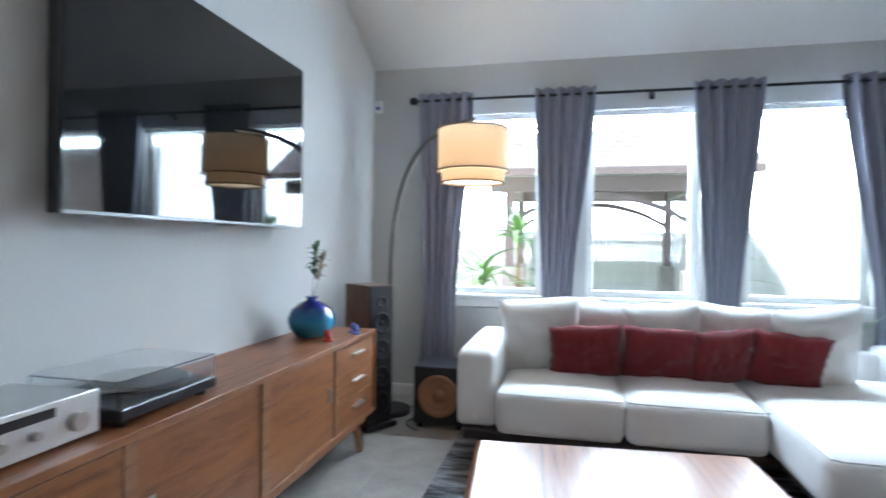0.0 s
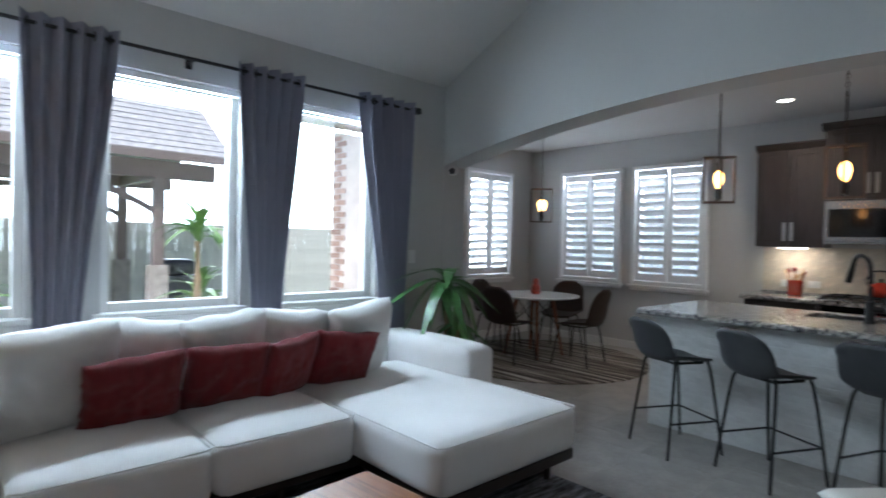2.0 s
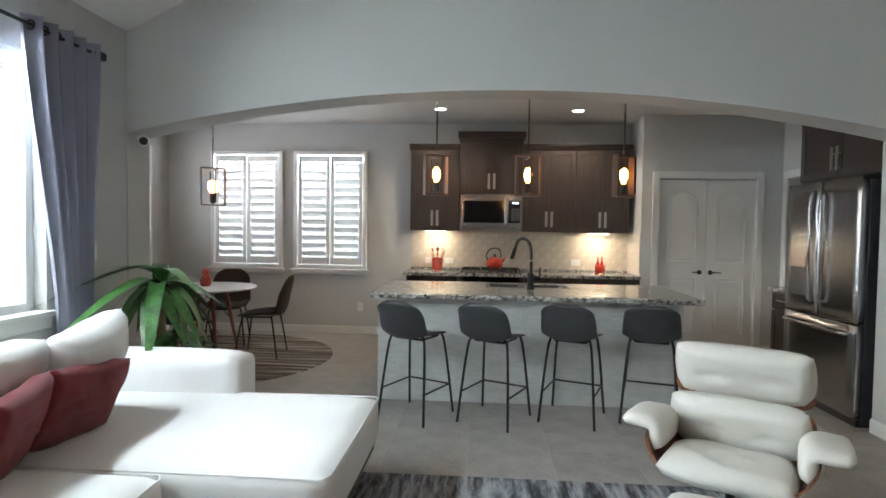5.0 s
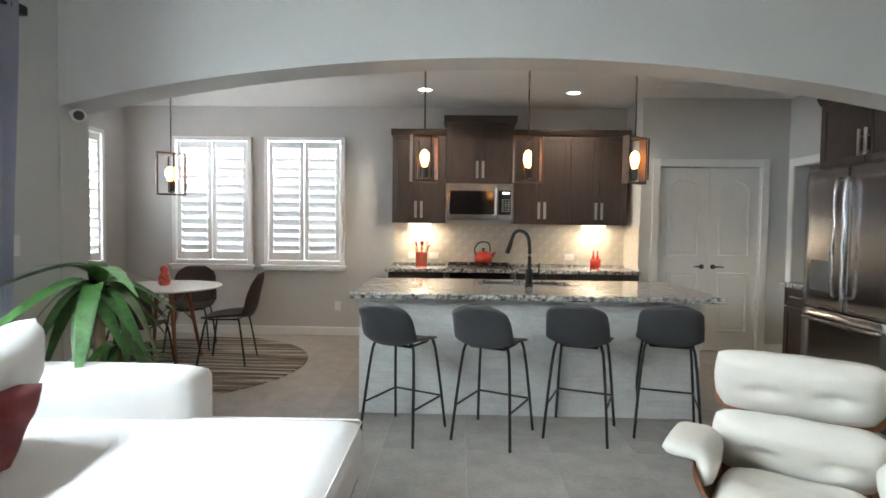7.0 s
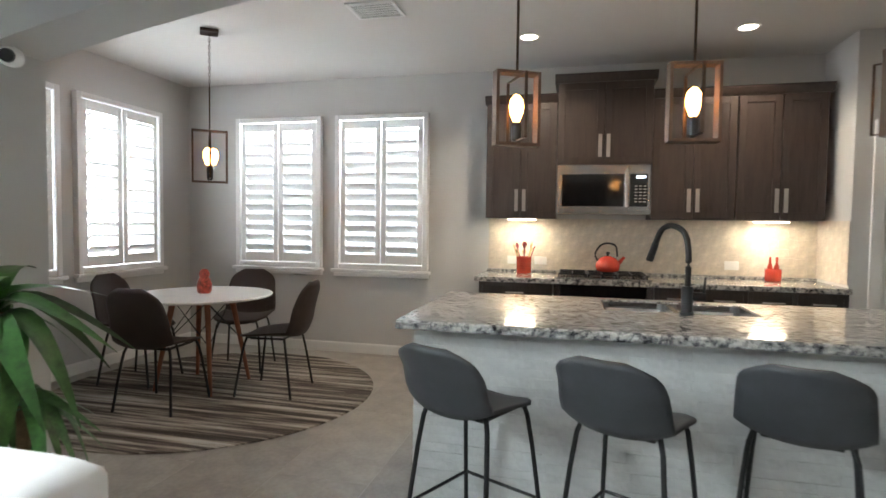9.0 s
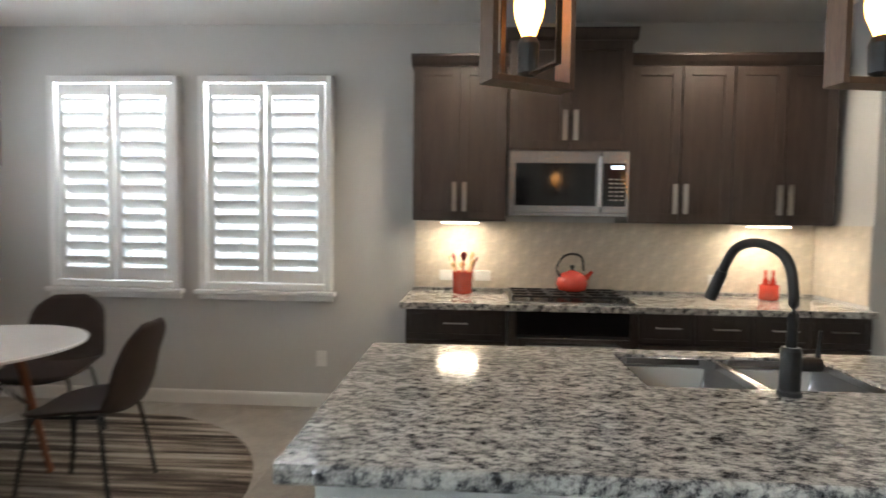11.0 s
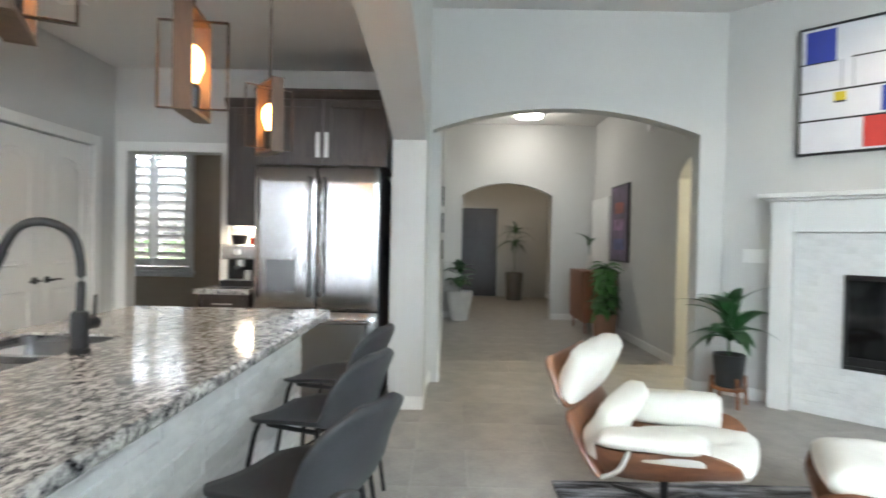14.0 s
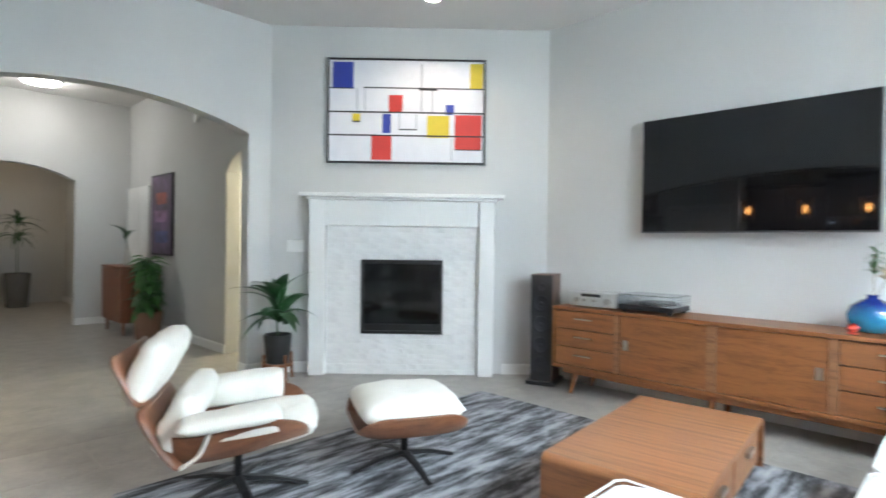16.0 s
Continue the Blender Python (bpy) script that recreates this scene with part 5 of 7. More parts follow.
# ---- refrigerator and its surround ----
rf = thing("refrigerator", "stainless French door refrigerator with water dispenser", "refrigerator", pose(2.95, -2.55, 0) @ Matrix.Diagonal((1, 1.04, 1.022, 1)))
part("cabinet_body", one_box(0.06, 0.74, -0.455, 0.455, 0.02, 1.76, bevel=0.006), surface("fridge_side", (0.05, 0.05, 0.055), 0.4, 0.3, var=0.06), rf)
for y0, y1, hy in ((0.004, 0.452, 0.05), (-0.452, -0.004, -0.05)):
    d = part("door", block_cushion(bmesh.new(), 0.0, 0.058, y0, y1, 0.735, 1.785, 0.012, 8, 0.0, 0), STEEL, rf, smooth=True)
    hb = bmesh.new()
    tube(hb, smooth_path([(0.0, hy, 0.85), (-0.045, hy, 0.89), (-0.05, hy, 1.3), (-0.045, hy, 1.66), (0.0, hy, 1.70)], 5), 0.013, 10)
    part("handle", hb, STEEL, d, "curved steel door handle", smooth=True)
dd = part("drawer", block_cushion(bmesh.new(), 0.0, 0.058, -0.452, 0.452, 0.06, 0.725, 0.012, 8, 0.0, 0), STEEL, rf, smooth=True)
hb = bmesh.new()
tube(hb, smooth_path([(0.0, -0.38, 0.655), (-0.045, -0.35, 0.655), (-0.05, 0.0, 0.655), (-0.045, 0.35, 0.655), (0.0, 0.38, 0.655)], 5), 0.014, 10)
part("handle", hb, STEEL, dd, "curved steel drawer handle", smooth=True)
part("dispenser", one_box(-0.006, 0.004, 0.15, 0.36, 0.87, 1.20, bevel=0.003), surface("dispenser_steel", (0.16, 0.165, 0.17), 0.35, 0.7, var=0.05), rf, "dark dispenser recess")
part("dispenser_panel", one_box(-0.012, -0.0062, 0.15, 0.36, 1.10, 1.20, bevel=0.002), STEEL, rf)
part("plinth", one_box(0.03, 0.70, -0.44, 0.44, 0.0, 0.055), BLACKP, rf)


def side_cabinet(name, label, x0, y0, y1, z0, z1, doors, handle_at="low", drawer=False):
    """A cabinet against the east wall, facing west."""
    c = cabinet_box(name, label, -(y1 - y0) / 2, (y1 - y0) / 2, 0, z1 - z0, XE - x0, doors, handle_at, "cabinets by the refrigerator", drawer)
    c.matrix_basis = pose(XE, (y0 + y1) / 2, z0, 0, 0, -90)
    return c


a1 = side_cabinet("wall_cabinet", "deep espresso cabinet above the refrigerator", 3.06, -3.06, -2.06, 1.85, 2.36, 2)
crown(a1, 0.98, 0.51, 0.64)
a2 = side_cabinet("wall_cabinet", "narrow espresso wall cabinet over the coffee counter", 3.37, -2.05, -1.70, 1.385, 2.36, 1)
crown(a2, 0.33, 0.975, 0.33)
side_cabinet("base_cabinet", "espresso base drawer under the coffee counter", 3.09, -2.0, -1.60, 0.675, 0.844, 1, "high", True)
side_cabinet("base_cabinet", "espresso base cabinet under the coffee counter", 3.09, -2.0, -1.60, 0.10, 0.674, 1, "high")
cc = thing("countertop", "short granite counter beside the refrigerator", "countertop", pose(3.38, -1.80, 0.845))
part("slab", one_box(-0.32, 0.318, -0.21, 0.225, 0, 0.04, bevel=0.004), GRANITE, cc)

# ---- lounge chair and ottoman ----
def bent_shell(bm, w, prof, thick, wrap=0.035, power=2, fade=(0, 0)):
    """A moulded plywood shell: a curved band across x that follows (y, z) points; its ends are rounded."""
    n, k = 10, len(prof)
    sides = []
    for side in (0, 1):
        rows = []
        for j, (y, z) in enumerate(prof):
            t = 2 * j / (k - 1) - 1
            ww = w / 2 * (1 - 0.16 * abs(t) ** 5)
            a, c = prof[max(0, j - 1)], prof[min(k - 1, j + 1)]
            d = Vector((0, c[0] - a[0], c[1] - a[1])).normalized()
            nrm = Vector((0, -d.z, d.y))
            rows.append([bm.verts.new(Vector((ww * (2 * i / n - 1), y, z)) + nrm * (wrap * abs(2 * i / n - 1) ** power * (1 - (fade[0] * max(0, -t) + fade[1] * max(0, t)) ** 3) + (thick / 2 if side == 0 else -thick / 2))) for i in range(n + 1)])
        for r0, r1 in zip(rows, rows[1:]):
            for i in range(n):
                q = (r0[i], r0[i + 1], r1[i + 1], r1[i])
                bm.faces.new(q if side else q[::-1])
        sides.append([r[0] for r in rows] + rows[-1][1:-1] + [r[-1] for r in rows[::-1]] + rows[0][1:-1][::-1])
    a, c = sides
    for i in range(len(a)):
        bm.faces.new((a[i], a[(i + 1) % len(a)], c[(i + 1) % len(a)], c[i]))
    return bm


def star_base(parent, n, r, z, start=0.0):
    part("column", cyl(bmesh.new(), (0, 0, 0.05), (0, 0, z), 0.018, 0.02), BLACKM, parent)
    for i in range(n):
        a = start + 2 * math.pi * i / n
        b = bmesh.new()
        c, s = math.cos(a), math.sin(a)
        tube(b, [(0.0, 0.0, 0.075), (c * r * 0.5, s * r * 0.5, 0.055), (c * r, s * r, 0.012)], [0.03, 0.024, 0.016], 6, flat=0.55)
        part("base_arm", b, BLACKM, parent, "black metal star base arm")


lc = thing("lounge_chair", "white leather lounge chair with curved walnut plywood shells", "chair", pose(1.41, -4.57, 0.017, 0, 0, 150) @ Matrix.Diagonal((1.03, 1.03, 0.95, 1)))
# local: the sitter faces +y
star_base(lc, 5, 0.33, 0.25, 0.3)


def curve_of(points):
    return [tuple(p)[1:] for p in smooth_path([(0, *q) for q in points], 4)]


def arm_pad(side):
    """An upholstered arm that rises beside the seat and folds outwards."""
    b = pad(bmesh.new(), 0.27, 0.42, 0.075, None, 18, 0.15, 8, 0.002, 5 + side)
    for v in b.verts:
        s, off = v.co.x + 0.135, v.co.z
        if s < 0.09:
            px, pz, nx, nz = 0.0, s - 0.10, -1.0, 0.0
        elif s < 0.153:
            a = (s - 0.09) / 0.04
            px, pz, nx, nz = 0.04 - 0.04 * math.cos(a), -0.01 + 0.04 * math.sin(a), -math.cos(a), math.sin(a)
        else:
            px, pz, nx, nz = 0.04 + s - 0.153, 0.03, 0.0, 1.0
        v.co = Vector((side * (0.285 + px + nx * off), v.co.y, pz + nz * off))
    m = pose(0, 0.0, 0.47, 6, 0, 0)
    for v in b.verts:
        v.co = m @ v.co
    return b


for x in (-0.13, 0.13):
    part("button", pad(bmesh.new(), 0.022, 0.022, 0.012, pose(x, -0.30, 0.715, 66, 0, 0), 6, 0.2, 2.5), LEATHER, lc, "small covered tuft button", smooth=True)
part("seat_shell", bent_shell(bmesh.new(), 0.66, curve_of([(-0.25, 0.245), (-0.12, 0.25), (0.05, 0.275), (0.2, 0.32), (0.33, 0.355)]), 0.012, 0.165, 8, (0.3, 0.85)), ROSEWOOD, lc, smooth=True)
part("seat_pad", pad(bmesh.new(), 0.52, 0.57, 0.14, pose(0, 0.09, 0.350, 9, 0, 0), 18, 0.25, 7, 0.006, 1, ((-0.4, 0), (0.4, 0), (0, -0.45), (0, 0.45))), LEATHER, lc, smooth=True)
part("lower_back_shell", bent_shell(bmesh.new(), 0.64, curve_of([(-0.19, 0.265), (-0.235, 0.32), (-0.305, 0.435), (-0.355, 0.54)]), 0.012, 0.02, 3), ROSEWOOD, lc, smooth=True)
part("lower_back_pad", pad(bmesh.new(), 0.60, 0.32, 0.155, pose(0, -0.225, 0.455, 62, 0, 0), 18, 0.2, 7, 0.005, 2, ((-0.4, 0), (0.4, 0))), LEATHER, lc, smooth=True)
part("upper_back_shell", bent_shell(bmesh.new(), 0.62, curve_of([(-0.345, 0.555), (-0.38, 0.62), (-0.42, 0.71), (-0.455, 0.79)]), 0.012, 0.02, 3), ROSEWOOD, lc, smooth=True)
part("headrest_pad", pad(bmesh.new(), 0.62, 0.315, 0.155, pose(0, -0.35, 0.70, 66, 0, 0), 18, 0.2, 7, 0.005, 3, ((-0.4, 0), (0.4, 0))), LEATHER, lc, smooth=True)
for s in (-1, 1):
    part("armrest", arm_pad(s), LEATHER, lc, smooth=True)
    b = bmesh.new()
    tube(b, smooth_path([(s * 0.318, -0.20, 0.275), (s * 0.325, -0.13, 0.33), (s * 0.325, -0.085, 0.44)], 4), 0.02, 8, flat=0.5)
    part("armrest_bracket", b, LEATHER, lc)
    b = bmesh.new()
    tube(b, [(s * 0.16, -0.34, 0.48), (s * 0.16, -0.385, 0.565), (s * 0.16, -0.425, 0.66)], 0.012, 6, flat=0.5)
    part("back_brace", b, BLACKM, lc)

ot = thing("ottoman", "white leather ottoman on a curved walnut plywood shell", "ottoman", pose(1.08, -5.38, 0.017, 0, 0, 152) @ Matrix.Scale(1.03, 4))
star_base(ot, 4, 0.30, 0.225, 0.2)
part("shell", bent_shell(bmesh.new(), 0.60, curve_of([(-0.29, 0.262), (-0.2, 0.232), (0.0, 0.222), (0.2, 0.232), (0.29, 0.262)]), 0.012, 0.125, 9, (0.85, 0.85)), ROSEWOOD, ot, smooth=True)
part("cushion", pad(bmesh.new(), 0.54, 0.56, 0.16, pose(0, 0, 0.35), 18, 0.3, 6, 0.006, 4, ((-0.2, 0), (0.2, 0))), LEATHER, ot, smooth=True)

# ---- lights of the place, and an added one in the side hall ----
def recessed(x, y, z, watts, colour=NEUTRAL):
    r = thing("recessed_light", "white round recessed ceiling light, lit", "light", pose(x, y, z), "recessed ceiling lights")
    part("trim_ring", lathe(bmesh.new(), [(0.085, -0.001), (0.082, -0.008), (0.062, -0.008), (0.06, -0.002)], 28), WHITEP, r)
    part("lens", lathe(bmesh.new(), [(0.06, -0.004), (0.03, -0.0075)], 24), LED, r, "glowing lens")
    lamp = new("recessed_lamp", bpy.data.lights.new("recessed_lamp", "SPOT"))
    lamp.data.energy, lamp.data.color, lamp.data.spot_size, lamp.data.spot_blend, lamp.data.shadow_soft_size = watts, colour, radians(140), 0.6, 0.05
    lamp.matrix_world = look((x, y, z - 0.03), (x, y, 0))


for x, y in ((-0.24, -0.88), (1.32, -0.78)):
    recessed(x, y, KC, 38)
recessed(2.14, -6.59, LC, 16)


def pendant(label, x, y, drop, top, s, turn, watts, chain, group):
    """A lantern of two crossed wood-and-metal frames round a filament bulb; the bulb's middle at z = drop."""
    p = thing("pendant_light", label, "pendant lamp", pose(x, y, drop, 0, 0, turn), group)
    part("canopy", one_box(-0.065, 0.065, -0.065, 0.065, top - drop - 0.025, top - drop - 0.001, bevel=0.004), BRONZE, p)
    st = bmesh.new()
    cyl(st, (0, 0, 0.17 * s), (0, 0, 0.17 * s + 0.32), 0.006)
    z, k = 0.17 * s + 0.32, 0
    while z < top - drop - 0.03:
        if chain:
            tube(st, [(0.008 * math.cos(q) * (k % 2), 0.008 * math.cos(q) * (1 - k % 2), z + 0.014 + 0.016 * math.sin(q)) for q in [i * math.pi / 4 for i in range(8)]], 0.0025, 5, True)
        z += 0.026
        k += 1
    if not chain:
        cyl(st, (0, 0, 0.17 * s + 0.3), (0, 0, top - drop - 0.02), 0.006)
    part("stem", st, BRONZE, p)
    w, h = 0.105 * s, 0.165 * s
    for r, mat, th, hh, wid in ((0, PENDWOOD, 0.014, 1.0, 0.028), (90, BRONZE, 0.005, 0.86, 0.007)):
        b = bmesh.new()
        m = pose(0, 0, 0, 0, 0, r)
        ww, hz = w, h * hh
        if r:
            ww = w * 1.05
        for q in ((-ww, -ww + th, -hz, hz), (ww - th, ww, -hz, hz), (-ww + th, ww - th, -hz, -hz + th), (-ww + th, ww - th, hz - th, hz)):
            box(b, q[0], q[1], -wid, wid, q[2], q[3], bevel=0.001, m=m, seg=1)
        part("lantern_frame", b, mat, p)
    part("socket", lathe(bmesh.new(), [(0.012, -h + 0.02), (0.022, -h + 0.03), (0.024, -0.075 * s), (0.018, -0.06 * s)], 18), BLACKM, p)
    n = 1 if s < 1.2 else 3
    for i in range(n):
        ox, oy = (0, 0) if n == 1 else (0.03 * math.cos(2.1 * i), 0.03 * math.sin(2.1 * i))
        part("bulb", lathe(bmesh.new(), [(0.012, -0.062), (0.017, -0.05), (0.03, -0.015), (0.033, 0.01), (0.028, 0.04), (0.016, 0.058), (0.006, 0.064)], 20, pose(ox, oy, 0)), BULB, p, "glowing filament bulb", smooth=True)
    lamp = point_light("bulb_lamp", (x, y, drop), watts, WARM, 0.035)
    return p


PL = "bronze and wood open-frame pendant with a lit filament bulb"
for x, tn in ((-0.125, 28), (0.61, 8), (1.36, 38)):
    pendant(PL, x, -2.71, 1.835, KC, 1.0, tn, 4.5, True, "pendants over the island")
pendant("bronze open-frame pendant with lit filament bulbs over the dining table", -2.60, -1.50, 1.815, KC, 1.22, 38, 8, True, "dining pendant")


def cabinet_light(x, y, z, w, turn=0):
    s = thing("under_cabinet_light", "slim lit puck light under the wall cabinet", "light", pose(x, y, z, 0, 0, turn), "under-cabinet lights")
    part("housing", one_box(-w / 2, w / 2, -0.04, 0.04, -0.012, -0.001, bevel=0.004), WHITEP, s)
    part("diffuser", one_box(-w / 2 + 0.008, w / 2 - 0.008, -0.034, 0.034, -0.018, -0.0125, bevel=0.002), LEDW, s, "glowing diffuser")
    lamp = new("cabinet_lamp", bpy.data.lights.new("cabinet_lamp", "AREA"))
    lamp.data.shape, lamp.data.size, lamp.data.size_y, lamp.data.energy, lamp.data.color = "RECTANGLE", w, 0.06, 1.8, (1, 0.8, 0.55)
    lamp.matrix_world = look((x, y, z - 0.02), (x, y + 0.001, 0))


cabinet_light(-0.33, -0.20, 1.385, 0.26)
cabinet_light(1.70, -0.20, 1.385, 0.26)
cabinet_light(3.54, -1.84, 1.385, 0.24, 90)

hl = thing("ceiling_light", "round white flush ceiling light in the hall, lit", "light", pose(7.4, -4.75, HC))
part("rim", lathe(bmesh.new(), [(0.24, -0.001), (0.24, -0.03), (0.22, -0.035)], 36), WHITEP, hl)
part("diffuser", lathe(bmesh.new(), [(0.215, -0.03), (0.19, -0.06), (0.1, -0.075), (0.02, -0.078)], 36), glow("hall_diffuser", (1, 0.95, 0.86), 9), hl, "glowing diffuser", smooth=True)
point_light("hall_lamp", (7.4, -4.75, HC - 0.25), 5, (1, 0.93, 0.82), 0.15)
el = thing("ceiling_light", "small flush ceiling light in the entrance, lit", "light", pose(10.2, -4.75, KC))
part("diffuser", lathe(bmesh.new(), [(0.15, -0.001), (0.15, -0.04), (0.1, -0.055), (0.02, -0.06)], 30), glow("entry_diffuser", (1, 0.85, 0.62), 7), el, smooth=True)
point_light("entry_lamp", (10.2, -4.75, KC - 0.15), 3, (1, 0.72, 0.45), 0.1)
# Unseen light, added to brighten the yellow wall behind the side arch.
sl = thing("ceiling_light", "added unseen ceiling light that brightens the side hall", "light", pose(4.7, -7.1, KC))
part("diffuser", lathe(bmesh.new(), [(0.12, -0.001), (0.12, -0.04), (0.02, -0.05)], 30), glow("added_side_diffuser", (1, 0.9, 0.6), 7), sl, smooth=True)
point_light("added_side_lamp", (4.7, -7.1, KC - 0.15), 45, (1, 0.88, 0.6), 0.1)

# ---- ceiling and wall fixtures ----
def vent(x, y, z, w, d):
    v = thing("ceiling_vent", "white louvred air vent in the ceiling", "vent", pose(x, y, z), "ceiling vents")
    b = bmesh.new()
    for q in ((-w / 2, w / 2, -d / 2, -d / 2 + 0.025), (-w / 2, w / 2, d / 2 - 0.025, d / 2), (-w / 2, -w / 2 + 0.025, -d / 2 + 0.025, d / 2 - 0.025), (w / 2 - 0.025, w / 2, -d / 2 + 0.025, d / 2 - 0.025)):
        box(b, *q, -0.012, -0.001, bevel=0.002)
    part("frame", b, WHITEP, v)
    # Black sheet in place of the shade inside the duct.
    part("duct_shade", one_box(-w / 2 + 0.025, w / 2 - 0.025, -d / 2 + 0.025, d / 2 - 0.025, -0.002, -0.0005), BLACKP, v)
    k = 6
    for i in range(k):
        y0 = -d / 2 + 0.03 + i * (d - 0.06) / k
        part("slat", one_box(-w / 2 + 0.026, w / 2 - 0.026, y0, y0 + (d - 0.06) / k * 0.5, -0.010, -0.004), WHITEP, v)


vent(-1.21, -1.63, KC, 0.34, 0.28)
vent(2.23, -1.10, KC, 0.30, 0.16)


def plate(label, m, w=0.075, h=0.115, kind="outlet"):
    """A wall plate that faces local -y."""
    p = thing("wall_switch" if kind == "switch" else "wall_outlet", label, kind, m, "wall plates")
    part("plate", one_box(-w / 2, w / 2, -0.006, 0.0, -h / 2, h / 2, bevel=0.002), WHITEP, p)
    n = max(1, round(w / 0.05)) if kind == "switch" else 2
    for i in range(n):
        if kind == "switch":
            x = (i - (n - 1) / 2) * 0.045
            part("rocker", one_box(x - 0.016, x + 0.016, -0.0095, -0.0062, -0.033, 0.033, bevel=0.001), TRIM, p)
        elif w > h:
            x = -0.028 if i == 0 else 0.028
            part("socket", one_box(x - 0.017, x + 0.017, -0.0085, -0.0062, -0.014, 0.014, bevel=0.002), TRIM, p)
        else:
            z = -0.028 if i == 0 else 0.028
            part("socket", one_box(-0.017, 0.017, -0.0085, -0.0062, z - 0.014, z + 0.014, bevel=0.002), TRIM, p)


plate("white wall outlet on the nook wall", pose(-1.34, -0.001, 0.36))
for x in (-0.42, -0.17, 1.46):
    plate("white outlet on the backsplash", pose(x, -0.0098, 0.995), 0.115, 0.075)
plate("white light switch by the window", pose(XW + 0.001, -3.72, 1.22, 0, 0, 90), 0.075, 0.115, "switch")
plate("wide white switch plate beside the fireplace", pose(3.52, -6.129, 1.22, 0, 0, -135), 0.17, 0.115, "switch")
plate("white outlet on the wall", pose(-1.72, YS + 0.001, 0.36, 0, 0, 180))

sc = thing("security_camera", "small white security camera on the wall beside the arch", "camera", pose(-2.295, -3.26, 2.0, 0, 0, -25) @ Matrix.Scale(1.35, 4))
part("mount", cyl(bmesh.new(), (0.001, 0, 0.02), (0.05, -0.01, 0.02), 0.014, 0.01), WHITEP, sc)
part("body", block_cushion(bmesh.new(), -0.04, 0.05, -0.03, 0.03, -0.03, 0.03, 0.028, 8, 0.0, 0, pose(0.09, -0.02, 0.0, 0, 8, -28)), WHITEP, sc, smooth=True)
part("lens", cyl(bmesh.new(), (0.129, -0.041, -0.006), (0.139, -0.047, -0.008), 0.022, 0.02), BLACKP, sc, "black lens")
al = thing("motion_sensor", "small white corner alarm sensor", "sensor", pose(XW + 0.01, -7.80, 2.45))
part("body", one_box(0, 0.04, -0.03, 0.03, -0.05, 0.05, bevel=0.008), WHITEP, al)
part("lens", one_box(0.0402, 0.044, -0.02, 0.02, -0.03, 0.0, bevel=0.001), surface("blue_lens", (0.15, 0.15, 0.5), 0.3), al)

# ---- kitchen counter things ----
kt = thing("kettle", "orange-red enamel kettle with a black handle on the cooktop", "kettle", pose(0.42, -0.25, 0.929, 0, 0, 20))
part("body", lathe(bmesh.new(), [(0.075, 0), (0.095, 0.01), (0.105, 0.045), (0.098, 0.085), (0.07, 0.118), (0.03, 0.132), (0.028, 0.136)], 32), ENAMEL, kt, smooth=True)
part("lid_knob", lathe(bmesh.new(), [(0.012, 0.134), (0.010, 0.145), (0.018, 0.155), (0.016, 0.17), (0.006, 0.174)], 20), BLACKP, kt, smooth=True)
b = bmesh.new()
tube(b, [(0.085, 0, 0.06), (0.125, 0, 0.10), (0.15, 0, 0.125)], [0.024, 0.016, 0.012], 12)
part("spout", b, ENAMEL, kt, smooth=True)
b = bmesh.new()
tube(b, smooth_path([(-0.085, 0, 0.09), (-0.115, 0, 0.15), (-0.07, 0, 0.225), (0.0, 0, 0.245), (0.07, 0, 0.22), (0.085, 0, 0.13)], 5), 0.0085, 8)
part("handle", b, BLACKP, kt, smooth=True)
uk = thing("utensil_crock", "red enamel crock full of cooking utensils", "crock", pose(-0.31, -0.15, 0.886))
part("crock", lathe(bmesh.new(), [(0.062, 0), (0.068, 0.005), (0.07, 0.14), (0.073, 0.15), (0.066, 0.15), (0.062, 0.02)], 28), ENAMEL, uk, smooth=True)
spoonw = surface("spoon_wood", (0.5, 0.33, 0.17), 0.6, var=0.15)
for i in range(8):
    a = i * 0.8
    tp = (0.10 * math.cos(a), 0.06 * math.sin(a), 0.25 + 0.04 * math.sin(i * 2.3))
    b = bmesh.new()
    tube(b, [(0.02 * math.cos(a), 0.02 * math.sin(a), 0.03), (tp[0] * 0.8, tp[1] * 0.8, tp[2] * 0.8)], 0.006, 8)
    tube(b, [(tp[0] * 0.78, tp[1] * 0.78, tp[2] * 0.78), (tp[0] * 0.9, tp[1] * 0.9, tp[2] * 0.92), tp], [0.007, 0.024, 0.012], 10, flat=0.35)
    part("utensil", b, spoonw if i % 3 else RED, uk, "wooden spoon" if i % 3 else "red silicone spatula", smooth=True)
sp = thing("canister_set", "red condiment holder with two bottles on the counter", "canister", pose(1.735, -0.17, 0.886))
part("holder", lathe(bmesh.new(), [(0.055, 0), (0.062, 0.008), (0.062, 0.10), (0.056, 0.10), (0.054, 0.02)], 26), ENAMEL, sp, smooth=True)
for x in (-0.025, 0.025):
    part("bottle", lathe(bmesh.new(), [(0.02, 0.022), (0.02, 0.12), (0.009, 0.15), (0.009, 0.19), (0.006, 0.2)], 16, pose(x, 0, 0)), ENAMEL, sp, smooth=True)
ms = thing("coffee_machine", "chrome espresso machine on the granite counter", "coffee machine", pose(3.45, -1.83, 0.8865, 0, 0, -90))
part("body", one_box(-0.14, 0.14, -0.02, 0.14, 0.0, 0.33, bevel=0.01), STEEL, ms)
part("drip_tray", one_box(-0.14, 0.14, -0.17, -0.021, 0.0, 0.05, bevel=0.006), BLACKP, ms)
